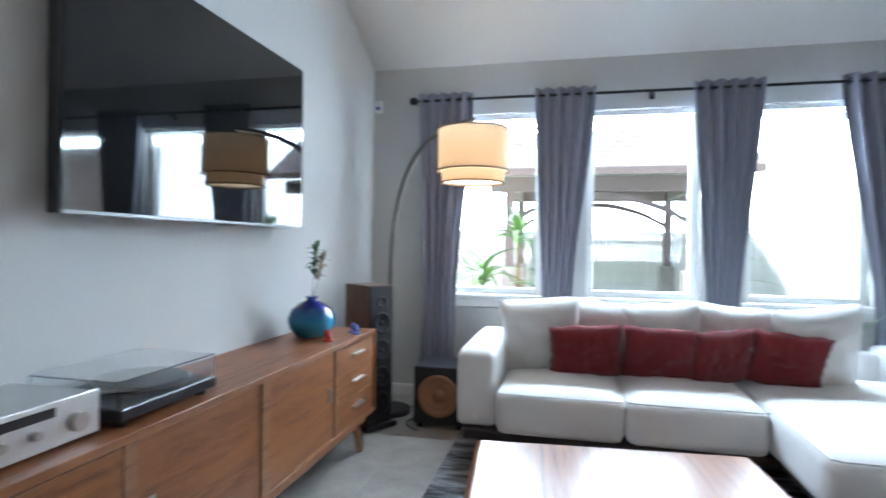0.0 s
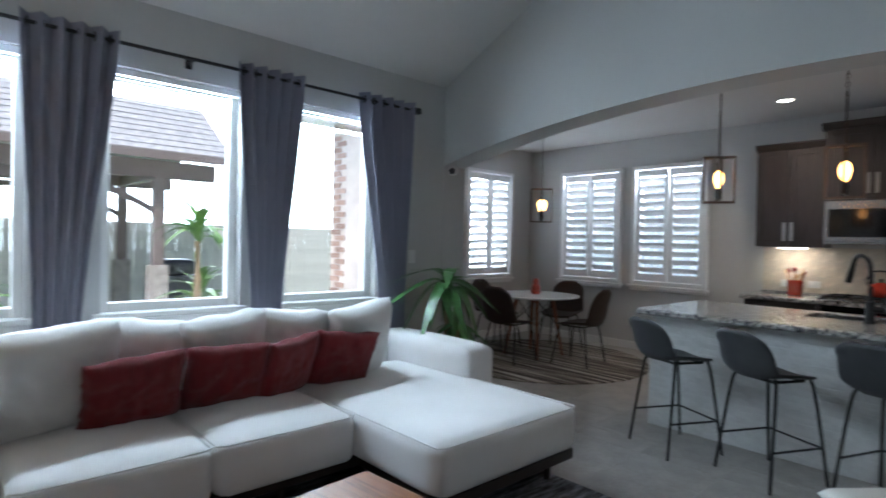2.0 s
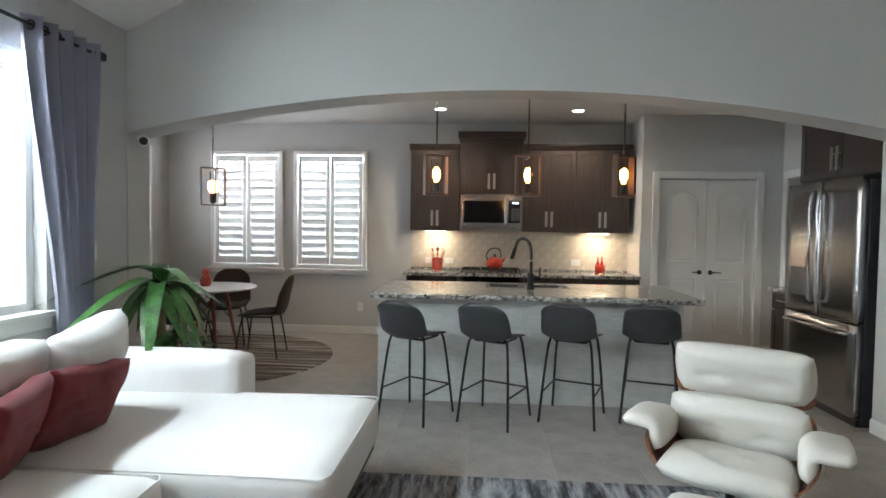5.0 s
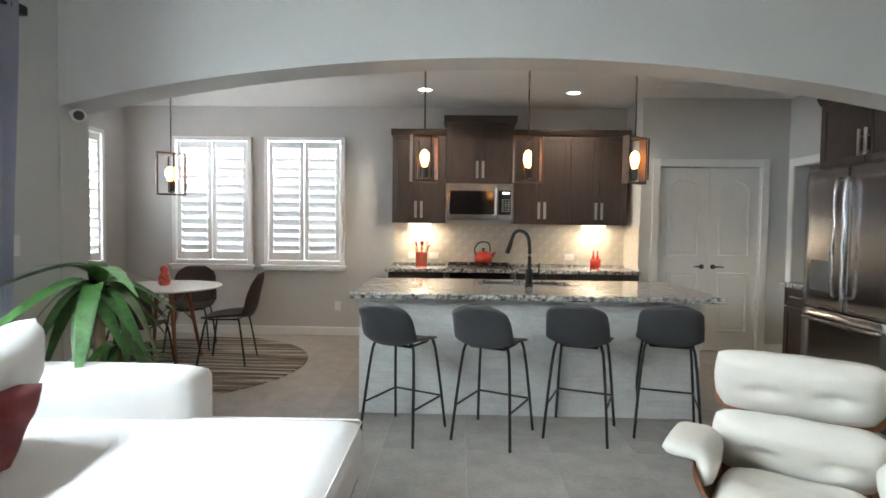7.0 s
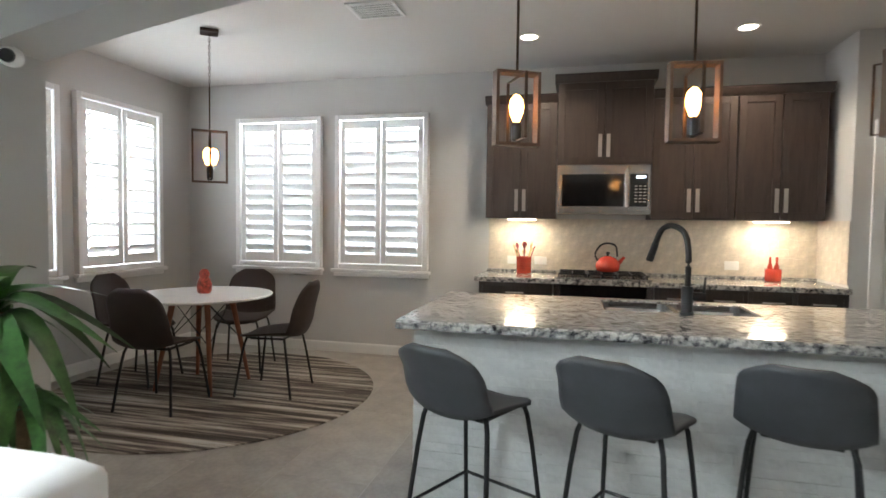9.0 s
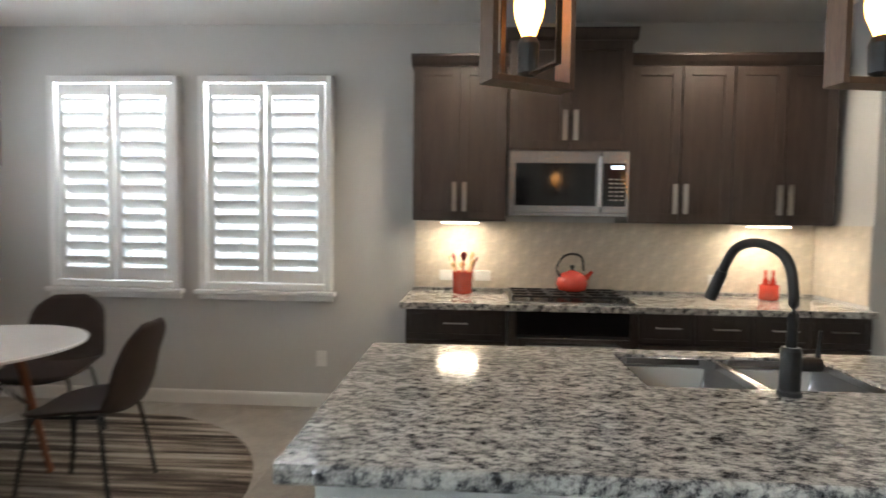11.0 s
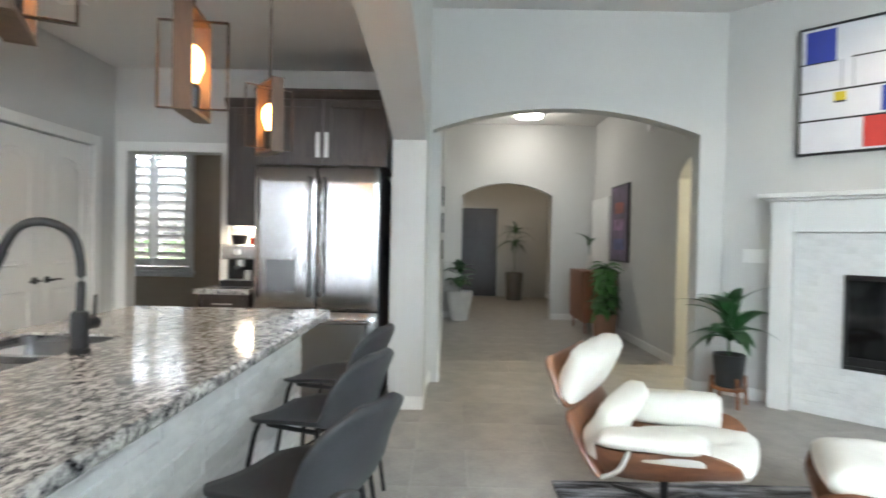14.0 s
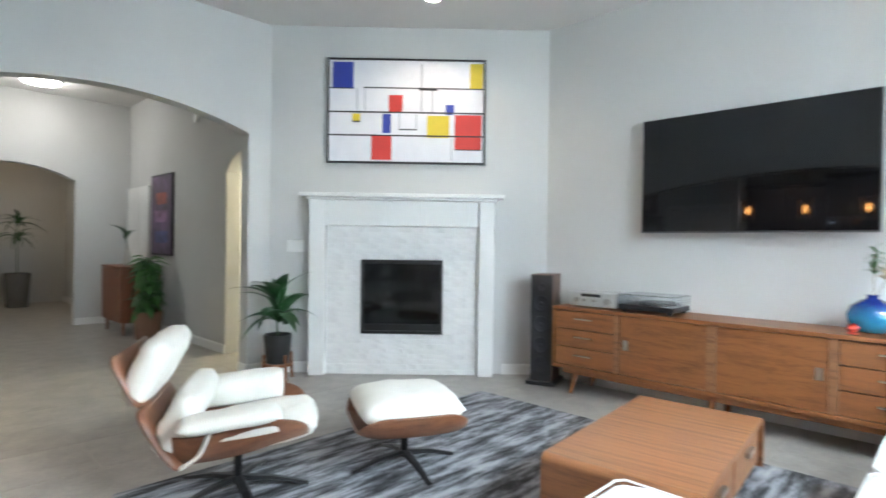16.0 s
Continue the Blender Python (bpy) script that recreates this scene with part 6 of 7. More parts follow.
part("splash_panel", one_box(-0.12, 0.12, -0.028, -0.0205, 0.055, 0.215, bevel=0.002), BLACKP, ms)
part("milk_jug", lathe(bmesh.new(), [(0.035, 0.051), (0.038, 0.06), (0.03, 0.12), (0.034, 0.13)], 20, pose(0.07, -0.1, 0)), CHROME, ms)
part("head", one_box(-0.14, 0.14, -0.16, -0.021, 0.22, 0.34, bevel=0.01), STEEL, ms)
part("group_head", cyl(bmesh.new(), (0, -0.09, 0.215), (0, -0.09, 0.16), 0.035), CHROME, ms)
part("portafilter", cyl(bmesh.new(), (0, -0.1, 0.165), (0, -0.24, 0.15), 0.013), BLACKP, ms)
part("gauge", cyl(bmesh.new(), (0.0, -0.161, 0.28), (0.0, -0.168, 0.28), 0.025), WHITEP, ms)
part("hopper", lathe(bmesh.new(), [(0.05, 0.341), (0.065, 0.40), (0.066, 0.42)], 20, pose(-0.06, 0.04, 0)), BLACKP, ms)
part("cup", lathe(bmesh.new(), [(0.03, 0.341), (0.038, 0.40), (0.035, 0.40)], 20, pose(0.06, 0.04, 0)), ENAMEL, ms)
dl = thing("painted_doll", "red and white painted wooden nesting doll on the table", "figurine", pose(-2.73, -1.40, 0.7455))
dp = lathe(bmesh.new(), [(0.045, 0), (0.055, 0.02), (0.058, 0.07), (0.045, 0.11), (0.035, 0.125), (0.042, 0.155), (0.03, 0.185), (0.01, 0.195)], 24)
part("figure", dp, surface("doll_paint", (0.5, 0.07, 0.04), 0.3, var=0.5, scale=30, bump=0.0), dl, smooth=True)

# ---- media things ----
def tower_speaker(x, y, turn):
    s = thing("tower_speaker", "dark walnut floor-standing tower speaker", "speaker", pose(x, y, 0, 0, 0, turn) @ Matrix.Diagonal((1, 1, 1.03, 1)), "tower speakers")
    part("cabinet", one_box(-0.10, 0.10, -0.30, 0.0, 0.045, 0.97, bevel=0.004), surface("speaker_veneer", (0.13, 0.065, 0.042), 0.4, var=0.2, scale=6, stretch=(8, 8, 1)), s)
    part("baffle", one_box(-0.096, 0.096, 0.0005, 0.012, 0.05, 0.965, bevel=0.003), BLACKP, s)
    part("plinth", one_box(-0.13, 0.13, -0.33, 0.03, 0.012, 0.044, bevel=0.004), BLACKP, s)
    for z, r in ((0.86, 0.035), (0.72, 0.07), (0.54, 0.07), (0.36, 0.07), (0.19, 0.07)):
        b = bmesh.new()
        lathe(b, [(r, 0.0), (r * 1.05, 0.008), (r * 0.92, 0.010), (r * 0.75, 0.002), (r * 0.3, -0.002), (r * 0.25, 0.004), (0.004, 0.006)], 28, pose(0, 0.0125, z, -90, 0, 0))
        # Cone colour holds the shadow that lies on the speaker front.
        part("driver", b, surface("shaded_cone", (0.035, 0.035, 0.04), 0.3, 0.6, var=0.1), s, "speaker driver darkened for its shaded front", smooth=True)
    return s


tower_speaker(1.57, -7.44, 20)
tower_speaker(-1.42, -7.46, -35)
sw = thing("subwoofer", "black cube subwoofer with a copper cone", "speaker", pose(-1.72, -7.07, 0, 0, 0, -90))
part("cabinet", one_box(-0.18, 0.18, -0.19, 0.18, 0.03, 0.43, bevel=0.008), BLACKP, sw)
part("driver", lathe(bmesh.new(), [(0.145, 0.0), (0.15, 0.008), (0.13, 0.012), (0.115, 0.003), (0.05, -0.004), (0.045, 0.01), (0.005, 0.018)], 36, pose(0, 0.1805, 0.23, -90, 0, 0)), surface("copper_cone", (0.36, 0.17, 0.09), 0.4, 0.6, var=0.1), sw, "copper coloured cone", smooth=True)
for x in (-0.14, 0.14):
    for y in (-0.14, 0.14):
        part("foot", cyl(bmesh.new(), (x, y, 0), (x, y, 0.03), 0.02), BLACKP, sw)
rc = thing("stereo_receiver", "silver stereo receiver on the credenza", "receiver", pose(1.10, -7.62, 0.7425, 0, 0, 180))
part("case", one_box(-0.215, 0.215, -0.13, 0.17, 0.012, 0.125, bevel=0.004), surface("silver_case", (0.55, 0.55, 0.55), 0.35, 0.8, var=0.04), rc)
part("faceplate", one_box(-0.217, 0.217, -0.142, -0.1305, 0.01, 0.13, bevel=0.003), surface("silver_face", (0.62, 0.62, 0.61), 0.3, 0.7, var=0.03), rc)
for x, r in ((-0.14, 0.02), (-0.07, 0.012), (0.02, 0.012), (0.14, 0.026)):
    part("knob", cyl(bmesh.new(), (x, -0.142, 0.06), (x, -0.162, 0.06), r), CHROME, rc)
part("display_window", one_box(-0.1, 0.08, -0.1435, -0.1425, 0.09, 0.115), BLACKP, rc)
tt = thing("turntable", "black turntable under a clear dust cover on the credenza", "turntable", pose(0.63, -7.61, 0.7425))
part("plinth", one_box(-0.22, 0.22, -0.17, 0.17, 0.02, 0.06, bevel=0.006), BLACKP, tt)
part("platter", lathe(bmesh.new(), [(0.145, 0.061), (0.15, 0.066), (0.15, 0.078), (0.145, 0.08)], 40, pose(-0.05, 0, 0)), STEEL, tt)
part("record", lathe(bmesh.new(), [(0.143, 0.0805), (0.143, 0.0825)], 40, pose(-0.05, 0, 0)), GLOSS, tt)
ta = bmesh.new()
tube(ta, [(0.17, -0.12, 0.09), (0.175, 0.05, 0.09), (0.10, 0.12, 0.088)], 0.005, 8)
part("tonearm", ta, CHROME, tt)
for x in (-0.18, 0.18):
    for y in (-0.13, 0.13):
        part("foot", cyl(bmesh.new(), (x, y, 0), (x, y, 0.02), 0.02), BLACKP, tt)
for q in ((-0.215, 0.215, 0.158, 0.162, 0.062, 0.135), (-0.215, 0.215, -0.162, -0.158, 0.062, 0.135), (-0.219, -0.215, -0.162, 0.162, 0.062, 0.135), (0.215, 0.219, -0.162, 0.162, 0.062, 0.135), (-0.219, 0.219, -0.162, 0.162, 0.1355, 0.139)):
    cv = bmesh.new()
    box(cv, *q)
    part("dust_cover_pane", cv, CLEAR, tt, "clear acrylic dust cover pane").visible_shadow = False
vs = thing("vase", "round cobalt blue glazed vase with dried stems", "vase", pose(-0.74, -7.64, 0.7425))
part("body", lathe(bmesh.new(), [(0.055, 0), (0.085, 0.01), (0.125, 0.06), (0.135, 0.11), (0.115, 0.165), (0.07, 0.20), (0.032, 0.215), (0.03, 0.23), (0.04, 0.238), (0.03, 0.238)], 40), BLUEG, vs, smooth=True)


def leaf_mesh(name, length, width, droop, material, fold=0.25, n=9, wave=0.0):
    """A strap leaf from the origin along +x that rises and then droops."""
    b = bmesh.new()
    rows = []
    for i in range(n + 1):
        t = i / n
        x = length * (t - 0.22 * droop * t * t)
        z = length * (0.45 * t - (0.45 + 0.6 * droop) * t * t)
        w = width * (math.sin(math.pi * min(1, t * 0.97 + 0.03) ** 0.75) ** 0.8) / 2 + 0.002
        rows.append([b.verts.new((x, s * w, z + abs(s) * fold * w + wave * math.sin(9 * t + s))) for s in (-1, -0.5, 0, 0.5, 1)])
    for r0, r1 in zip(rows, rows[1:]):
        for i in range(4):
            b.faces.new((r0[i], r0[i + 1], r1[i + 1], r1[i]))
    return mesh_of(name, b, material, True)


def leafy(parent, meshes, centre, count, spread=(5, 60), seed=1, scale=(0.8, 1.1), lift=0.1):
    rnd = random.Random(seed)
    for i in range(count):
        a = i * 137.5 + rnd.uniform(-15, 15)
        el = rnd.uniform(*spread)
        k = rnd.uniform(*scale)
        z = centre[2] + lift * rnd.random()
        shared("leaf", rnd.choice(meshes), parent, pose(centre[0], centre[1], z, 0, 0, a) @ pose(0, 0, 0, rnd.uniform(-20, 20), -el, 0) @ Matrix.Scale(k, 4))


sprig = [leaf_mesh("leaf", 0.07, 0.022, 0.3, LEAF, n=5)]
drys = [leaf_mesh("leaf", 0.06, 0.025, 0.3, surface("dried_petals", (0.6, 0.5, 0.36), 0.8, var=0.2), n=5)]
for dx, top, ms_ in ((-0.01, 0.52, sprig), (-0.10, 0.46, drys)):
    b = bmesh.new()
    tube(b, [(0, 0, 0.2), (dx * 0.6, 0.01, top * 0.7), (dx, 0.02, top)], 0.003, 6)
    part("stem", b, STEM, vs)
    rnd = random.Random(3)
    for i in range(26):
        t = 0.5 + 0.5 * i / 26
        shared("leaf", ms_[0], vs, pose(dx * t, 0.02 * t, 0.2 + (top - 0.2) * t, 0, rnd.uniform(-60, 10), i * 137))
for x, y, c, l in ((-0.66, -7.50, "red_toy", (0.5, 0.05, 0.03)), (-0.98, -7.48, "violet_toy", (0.16, 0.12, 0.4)), (-0.93, -7.44, "blue_toy", (0.1, 0.2, 0.5))):
    f_ = thing("figurine", "small glazed " + c.split("_")[0] + " figurine beside the vase", "figurine", pose(x, y, 0.7425))
    part("base", lathe(bmesh.new(), [(0.03, 0), (0.032, 0.006), (0.02, 0.012)], 16), surface(c, l, 0.3, var=0.2), f_)
    part("figure", pad(bmesh.new(), 0.07, 0.035, 0.05, pose(0, 0, 0.035, 20, 10, 30), 8, 0.3, 2.5, 0.006, x), surface(c + "_glaze", l, 0.25, var=0.3), f_, smooth=True)

# ---- arc floor lamp ----
fl = thing("floor_lamp", "arched metal floor lamp with a two-tier cream drum shade, lit", "floor lamp", pose(-1.83, -7.53, 0))
part("base", lathe(bmesh.new(), [(0.17, 0), (0.17, 0.03), (0.16, 0.036), (0.03, 0.04)], 40), BLACKM, fl)
SXL, SYL = 0.40, 0.70
b = bmesh.new()
tube(b, smooth_path([(0, 0, 0.036), (0, 0, 0.9), (0.02, 0.035, 1.45), (0.10, 0.17, 1.85), (0.23, 0.40, 2.06), (SXL, SYL, 2.12)], 8), 0.019, 12)
part("arc", b, surface("lamp_steel", (0.22, 0.21, 0.20), 0.35, 0.8, var=0.1), fl, smooth=True)


def drum(r, z0, z1, name, material, label=""):
    b = bmesh.new()
    for q, flip in ((r, 0), (r - 0.004, 1)):
        lo = [b.verts.new((SXL + q * math.cos(a), SYL + q * math.sin(a), z0)) for a in [2 * math.pi * i / 56 for i in range(56)]]
        hi = [b.verts.new((v.co.x, v.co.y, z1)) for v in lo]
        for i in range(56):
            b.faces.new((lo[i], lo[(i + 1) % 56], hi[(i + 1) % 56], hi[i]))
    return part(name, b, material, fl, label, smooth=True)


m, n, l, bb = nodes_of("lit_shade")
bb.inputs["Base Color"].default_value = (0.66, 0.58, 0.47, 1)
bb.inputs["Roughness"].default_value = 0.9
tr, mx = n.new("ShaderNodeBsdfTranslucent"), n.new("ShaderNodeMixShader")
tr.inputs[0].default_value = (0.75, 0.64, 0.5, 1)
mx.inputs[0].default_value = 0.55
l.new(bb.outputs[0], mx.inputs[1])
l.new(tr.outputs[0], mx.inputs[2])
l.new(mx.outputs[0], n["Material Output"].inputs[0])
drum(0.235, 1.78, 2.05, "shade", m, "cream fabric drum shade")
drum(0.205, 1.70, 1.778, "lower_shade", m, "smaller lower drum")
for r, z in ((0.237, 1.78), (0.207, 1.70), (0.237, 2.05)):
    rb = bmesh.new()
    tube(rb, [(SXL + r * math.cos(a), SYL + r * math.sin(a), z) for a in [2 * math.pi * i / 48 for i in range(48)]], 0.006, 6, True)
    part("shade_band", rb, surface("shade_trim", (0.22, 0.15, 0.1), 0.7), fl)
part("diffuser", lathe(bmesh.new(), [(0.2, 1.712), (0.2, 1.716)], 48, pose(SXL, SYL, 0)), LAMPIN, fl, "glowing diffuser")
part("spider", cyl(bmesh.new(), (SXL, SYL, 1.9), (SXL, SYL, 2.12), 0.006), BLACKM, fl)
point_light("lamp_bulb", (-1.83 + SXL, -7.53 + SYL, 1.88), 2.4, (1, 0.9, 0.74), 0.06)
cbl = bmesh.new()
tube(cbl, smooth_path([(-1.88, -7.56, 0.006), (-2.0, -7.35, 0.006), (-1.95, -7.2, 0.006), (-1.62, -7.32, 0.006), (-1.45, -7.2, 0.006)], 8), 0.004, 6)
cb = part("power_cord", cbl, BLACKP)
tagged(cb, "thin black power cord lying on the tile floor", "cord")

# ---- plants ----
dr = thing("dracaena", "tall potted dracaena with drooping striped leaves", "plant", pose(-1.85, -3.70, 0))
part("pot", lathe(bmesh.new(), [(0.11, 0), (0.13, 0.01), (0.155, 0.26), (0.16, 0.28), (0.145, 0.28), (0.14, 0.25)], 30), POTB, dr)
part("soil", lathe(bmesh.new(), [(0.13, 0.24), (0.13, 0.252)], 24), SOIL, dr)
b = bmesh.new()
tube(b, smooth_path([(0, 0, 0.25), (0.01, 0, 0.5), (0.0, 0.01, 0.98)], 5), 0.028, 12)
part("trunk", b, STEM, dr, smooth=True)
b = bmesh.new()
tube(b, smooth_path([(0.04, 0.03, 0.25), (0.06, 0.05, 0.4), (0.07, 0.05, 0.64)], 5), 0.022, 10)
part("trunk", b, STEM, dr, smooth=True)
strap = [leaf_mesh("leaf", L, w, d, LEAF, 0.35) for L, w, d in ((0.48, 0.11, 2.2), (0.54, 0.12, 2.6), (0.44, 0.105, 1.8))]
leafy(dr, strap, (0, 0, 0.93), 24, (5, 78), 4, (0.75, 1.0), 0.10)
leafy(dr, strap, (0.07, 0.05, 0.60), 18, (0, 60), 9, (0.45, 0.62), 0.06)

def potted(name, label, m, pot_r, pot_h, pot_mat, meshes, heads, taper=0.8):
    p = thing(name, label, "plant", m)
    part("pot", lathe(bmesh.new(), [(pot_r * taper, 0), (pot_r * (taper + 0.03), 0.01), (pot_r, pot_h * 0.9), (pot_r, pot_h), (pot_r * 0.9, pot_h), (pot_r * 0.88, pot_h * 0.9)], 30), pot_mat, p, smooth=False)
    part("soil", lathe(bmesh.new(), [(pot_r * 0.88, pot_h * 0.88), (pot_r * 0.88, pot_h * 0.91)], 24), SOIL, p)
    for k, (h, cnt, spread, sc_) in enumerate(heads):
        sb_ = bmesh.new()
        tube(sb_, [(0, 0, pot_h * 0.9), (0.01 * k, 0.01, max(h, pot_h + 0.02))], 0.008, 6)
        part("stem", sb_, LEAFD, p)
        leafy(p, meshes, (0, 0, h), cnt, spread, 11 + k, sc_, 0.06)
    return p


lily = [leaf_mesh("leaf", 0.44, 0.11, 0.9, LEAFD, 0.2), leaf_mesh("leaf", 0.48, 0.115, 0.5, LEAFD, 0.2)]
std = thing("plant_stand", "wooden plant stand with four legs beside the fireplace", "stand", pose(3.36, -5.86, 0))
for i in range(4):
    a = math.pi / 4 * (2 * i)
    part("leg", cyl(bmesh.new(), (0.15 * math.cos(a), 0.15 * math.sin(a), 0), (0.135 * math.cos(a), 0.135 * math.sin(a), 0.24), 0.014), ACORN, std)
part("ring", lathe(bmesh.new(), [(0.128, 0.13), (0.13, 0.135), (0.13, 0.15), (0.128, 0.155)], 30), ACORN, std)
potted("peace_lily", "peace lily with broad dark leaves in a black pot", pose(3.36, -5.86, 0.156), 0.125, 0.26, POTB, lily, ((0.36, 12, (5, 50), (0.8, 1.05)), (0.46, 9, (40, 82), (0.85, 1.15))))
fern = [leaf_mesh("leaf", 0.30, 0.12, 0.9, LEAFD, 0.15)]
potted("potted_plant", "leafy green plant in a tall white pot in the hall", pose(7.90, -3.74, 0), 0.22, 0.48, POTG, fern, ((0.55, 14, (15, 70), (0.9, 1.3)), (0.75, 10, (30, 80), (0.9, 1.2))), 0.6)
small = [leaf_mesh("leaf", 0.20, 0.085, 0.8, LEAF, 0.2, 6)]
bu = potted("potted_plant", "bushy green plant hanging over its pot by the wooden cabinet", pose(6.35, -5.70, 0), 0.17, 0.35, surface("brown_pot", (0.2, 0.1, 0.06), 0.6), small, [(0.36 + 0.07 * i, 16, (-30, 50), (1.0, 1.5)) for i in range(9)])
palm = [leaf_mesh("leaf", 0.5, 0.05, 1.2, LEAFD, 0.3)]
potted("potted_palm", "small palm in a tall dark planter in the entrance", pose(11.3, -5.05, 0), 0.2, 0.62, surface("grey_planter", (0.12, 0.11, 0.1), 0.6), palm, ((1.2, 16, (10, 70), (0.8, 1.1)), (1.45, 14, (20, 80), (0.8, 1.1))), 0.8)

# ---- hall things ----
hc = thing("sideboard", "reddish walnut sideboard on tapered legs in the hall", "cabinet", pose(7.15, -5.72, 0))
part("body", one_box(-0.42, 0.42, -0.26, 0.22, 0.16, 0.88, bevel=0.004), REDWOOD, hc)
part("top", one_box(-0.44, 0.44, -0.27, 0.24, 0.8805, 0.905, bevel=0.004), REDWOOD, hc)
for s in (-1, 1):
    part("door", one_box(min(s * 0.003, s * 0.41), max(s * 0.003, s * 0.41), 0.2205, 0.238, 0.18, 0.865, bevel=0.003), REDWOOD, hc)
    for y in (-0.22, 0.18):
        part("leg", cyl(bmesh.new(), (s * 0.37, y, 0), (s * 0.36, y, 0.16), 0.013, 0.02), REDWOOD, hc)
hv = thing("vase", "slim vase with a tall tropical stem on the sideboard", "vase", pose(7.2, -5.7, 0.906))
part("body", lathe(bmesh.new(), [(0.04, 0), (0.05, 0.02), (0.045, 0.12), (0.02, 0.2), (0.022, 0.22)], 20), POTG, hv, smooth=True)
b = bmesh.new()
tube(b, [(0, 0, 0.2), (0.02, 0.02, 0.38)], 0.006, 6)
part("stem", b, LEAFD, hv)
shared("leaf", fern[0], hv, pose(0.02, 0.02, 0.36, 0, -70, 100) @ Matrix.Scale(1.1, 4))
shared("leaf", fern[0], hv, pose(0.02, 0.02, 0.36, 0, -60, -60) @ Matrix.Scale(0.9, 4))
po = thing("poster", "dark framed poster in purple and red tones", "poster", pose(6.72, -5.998, 1.60))
part("picture_frame", one_box(-0.40, 0.40, 0.0, 0.025, -0.55, 0.55, bevel=0.004), BLACKM, po)
part("print", one_box(-0.375, 0.375, 0.0255, 0.028, -0.525, 0.525), surface("poster_print", (0.09, 0.05, 0.11), 0.35, var=0.9, scale=5, bump=0.0), po, "dark purple print")
for z, w, c in ((0.22, 0.4, (0.4, 0.08, 0.05)), (-0.02, 0.46, (0.3, 0.16, 0.3)), (-0.3, 0.5, (0.08, 0.09, 0.25))):
    part("print_shape", pad(bmesh.new(), w, 0.16, 0.003, pose(0, 0.0285, z, 90, 0, 0), 8, 0.1, 3), surface("print_tone", c, 0.4, var=0.5, scale=8, bump=0.0), po)
for i, z in enumerate((1.80, 1.50, 1.20)):
    pf = thing("picture", "small black framed picture with a white mat", "picture", pose(5.15, -3.4605, z, 0, 0, 0), "small pictures in the hall")
    part("picture_frame", one_box(-0.12, 0.12, -0.02, 0.0, -0.11, 0.11, bevel=0.003), BLACKM, pf)
    part("mat", one_box(-0.10, 0.10, -0.0225, -0.0205, -0.09, 0.09), WHITEP, pf)
    part("print", one_box(-0.05, 0.05, -0.0245, -0.023, -0.045, 0.045), surface("small_print", (0.1, 0.1, 0.1), 0.4, var=0.5, scale=20), pf)
fd = thing("door_3", "dark panelled front door, closed", "door", pose(11.995, -4.25, 0, 0, 0, -90), kind="structure")
fdm = surface("front_door_paint", (0.028, 0.022, 0.028), 0.4, var=0.15)
part("leaf", one_box(-0.45, 0.45, -0.04, 0.0, 0.01, 2.1, bevel=0.003), fdm, fd)
for x in (-0.21, 0.21):
    for z0, z1 in ((0.2, 0.75), (0.85, 1.4), (1.5, 1.95)):
        part("panel", one_box(x - 0.15, x + 0.15, -0.05, -0.0405, z0, z1, bevel=0.006), fdm, fd)
lever_handle(fd, 0.38, -0.04, 1.0, -1)
for i, x0 in enumerate((7.20, 7.68)):
    d = thing(f"door_{4 + i}", "white two-panel closet door, closed", "door", pose(x0 + 0.25, -5.998, 0, 0, 0, 180), kind="structure")
    part("leaf", panel_door(bmesh.new(), -0.23, 0.23, -0.036, 0.008, 2.03), TRIM, d)
    lever_handle(d, -0.17 if i else 0.17, -0.037, 0.95, 1 if i else -1)
sd = thing("smoke_detector", "round white smoke detector on the hall wall", "detector", pose(5.6, -5.999, 2.75, -90, 0, 0))
part("body", lathe(bmesh.new(), [(0.065, 0.001), (0.062, 0.03), (0.05, 0.036)], 24), WHITEP, sd)

# ---- garden seen through the windows ----
fence = thing("fence", "weathered cedar board garden fence", "fence", pose(-12.0, 0, -0.2))
bd = mesh_of("board", one_box(-0.012, 0.012, -0.068, 0.068, 0.0, 1.85, bevel=0.004, seg=1), FENCEM)
for i in range(150):
    shared("board", bd, fence, pose(random.uniform(-0.006, 0.006), -15.5 + i * 0.142, 0))
for z in (0.35, 0.95, 1.55):
    part("rail", one_box(-0.06, -0.02, -15.6, 5.9, z, z + 0.08), FENCEM, fence)
pg = thing("pergola", "timber pergola, lightened for outdoor glare, with arched braces and shingle roof", "pergola", pose(-9.0, -5.9, -0.06))
PX, PY0, PY1 = -2.6, -1.7, 1.98
for x in (0, PX):
    for y in (PY0 + 0.2, PY1 - 0.05):
        part("post", one_box(x - 0.09, x + 0.09, y - 0.09, y + 0.09, 0, 2.42, bevel=0.006), PERG, pg)
        part("post_base", one_box(x - 0.15, x + 0.15, y - 0.15, y + 0.15, 0, 0.9, bevel=0.01), surface("post_stone", (0.35, 0.3, 0.26), 0.8, var=0.2, scale=9), pg)
    part("beam", one_box(x - 0.07, x + 0.07, PY0 - 0.2, PY1 + 0.9, 2.42, 2.72, bevel=0.006), PERG, pg)
    b = bmesh.new()
    pts = arch_pts(PY0 + 0.29, PY1 - 0.14, 1.80, 2.29, 16)
    prism(b, pts + [(y, z + 0.11) for y, z in pts[::-1]], "x", x - 0.04, x + 0.04)
    part("arched_brace", b, PERG, pg)
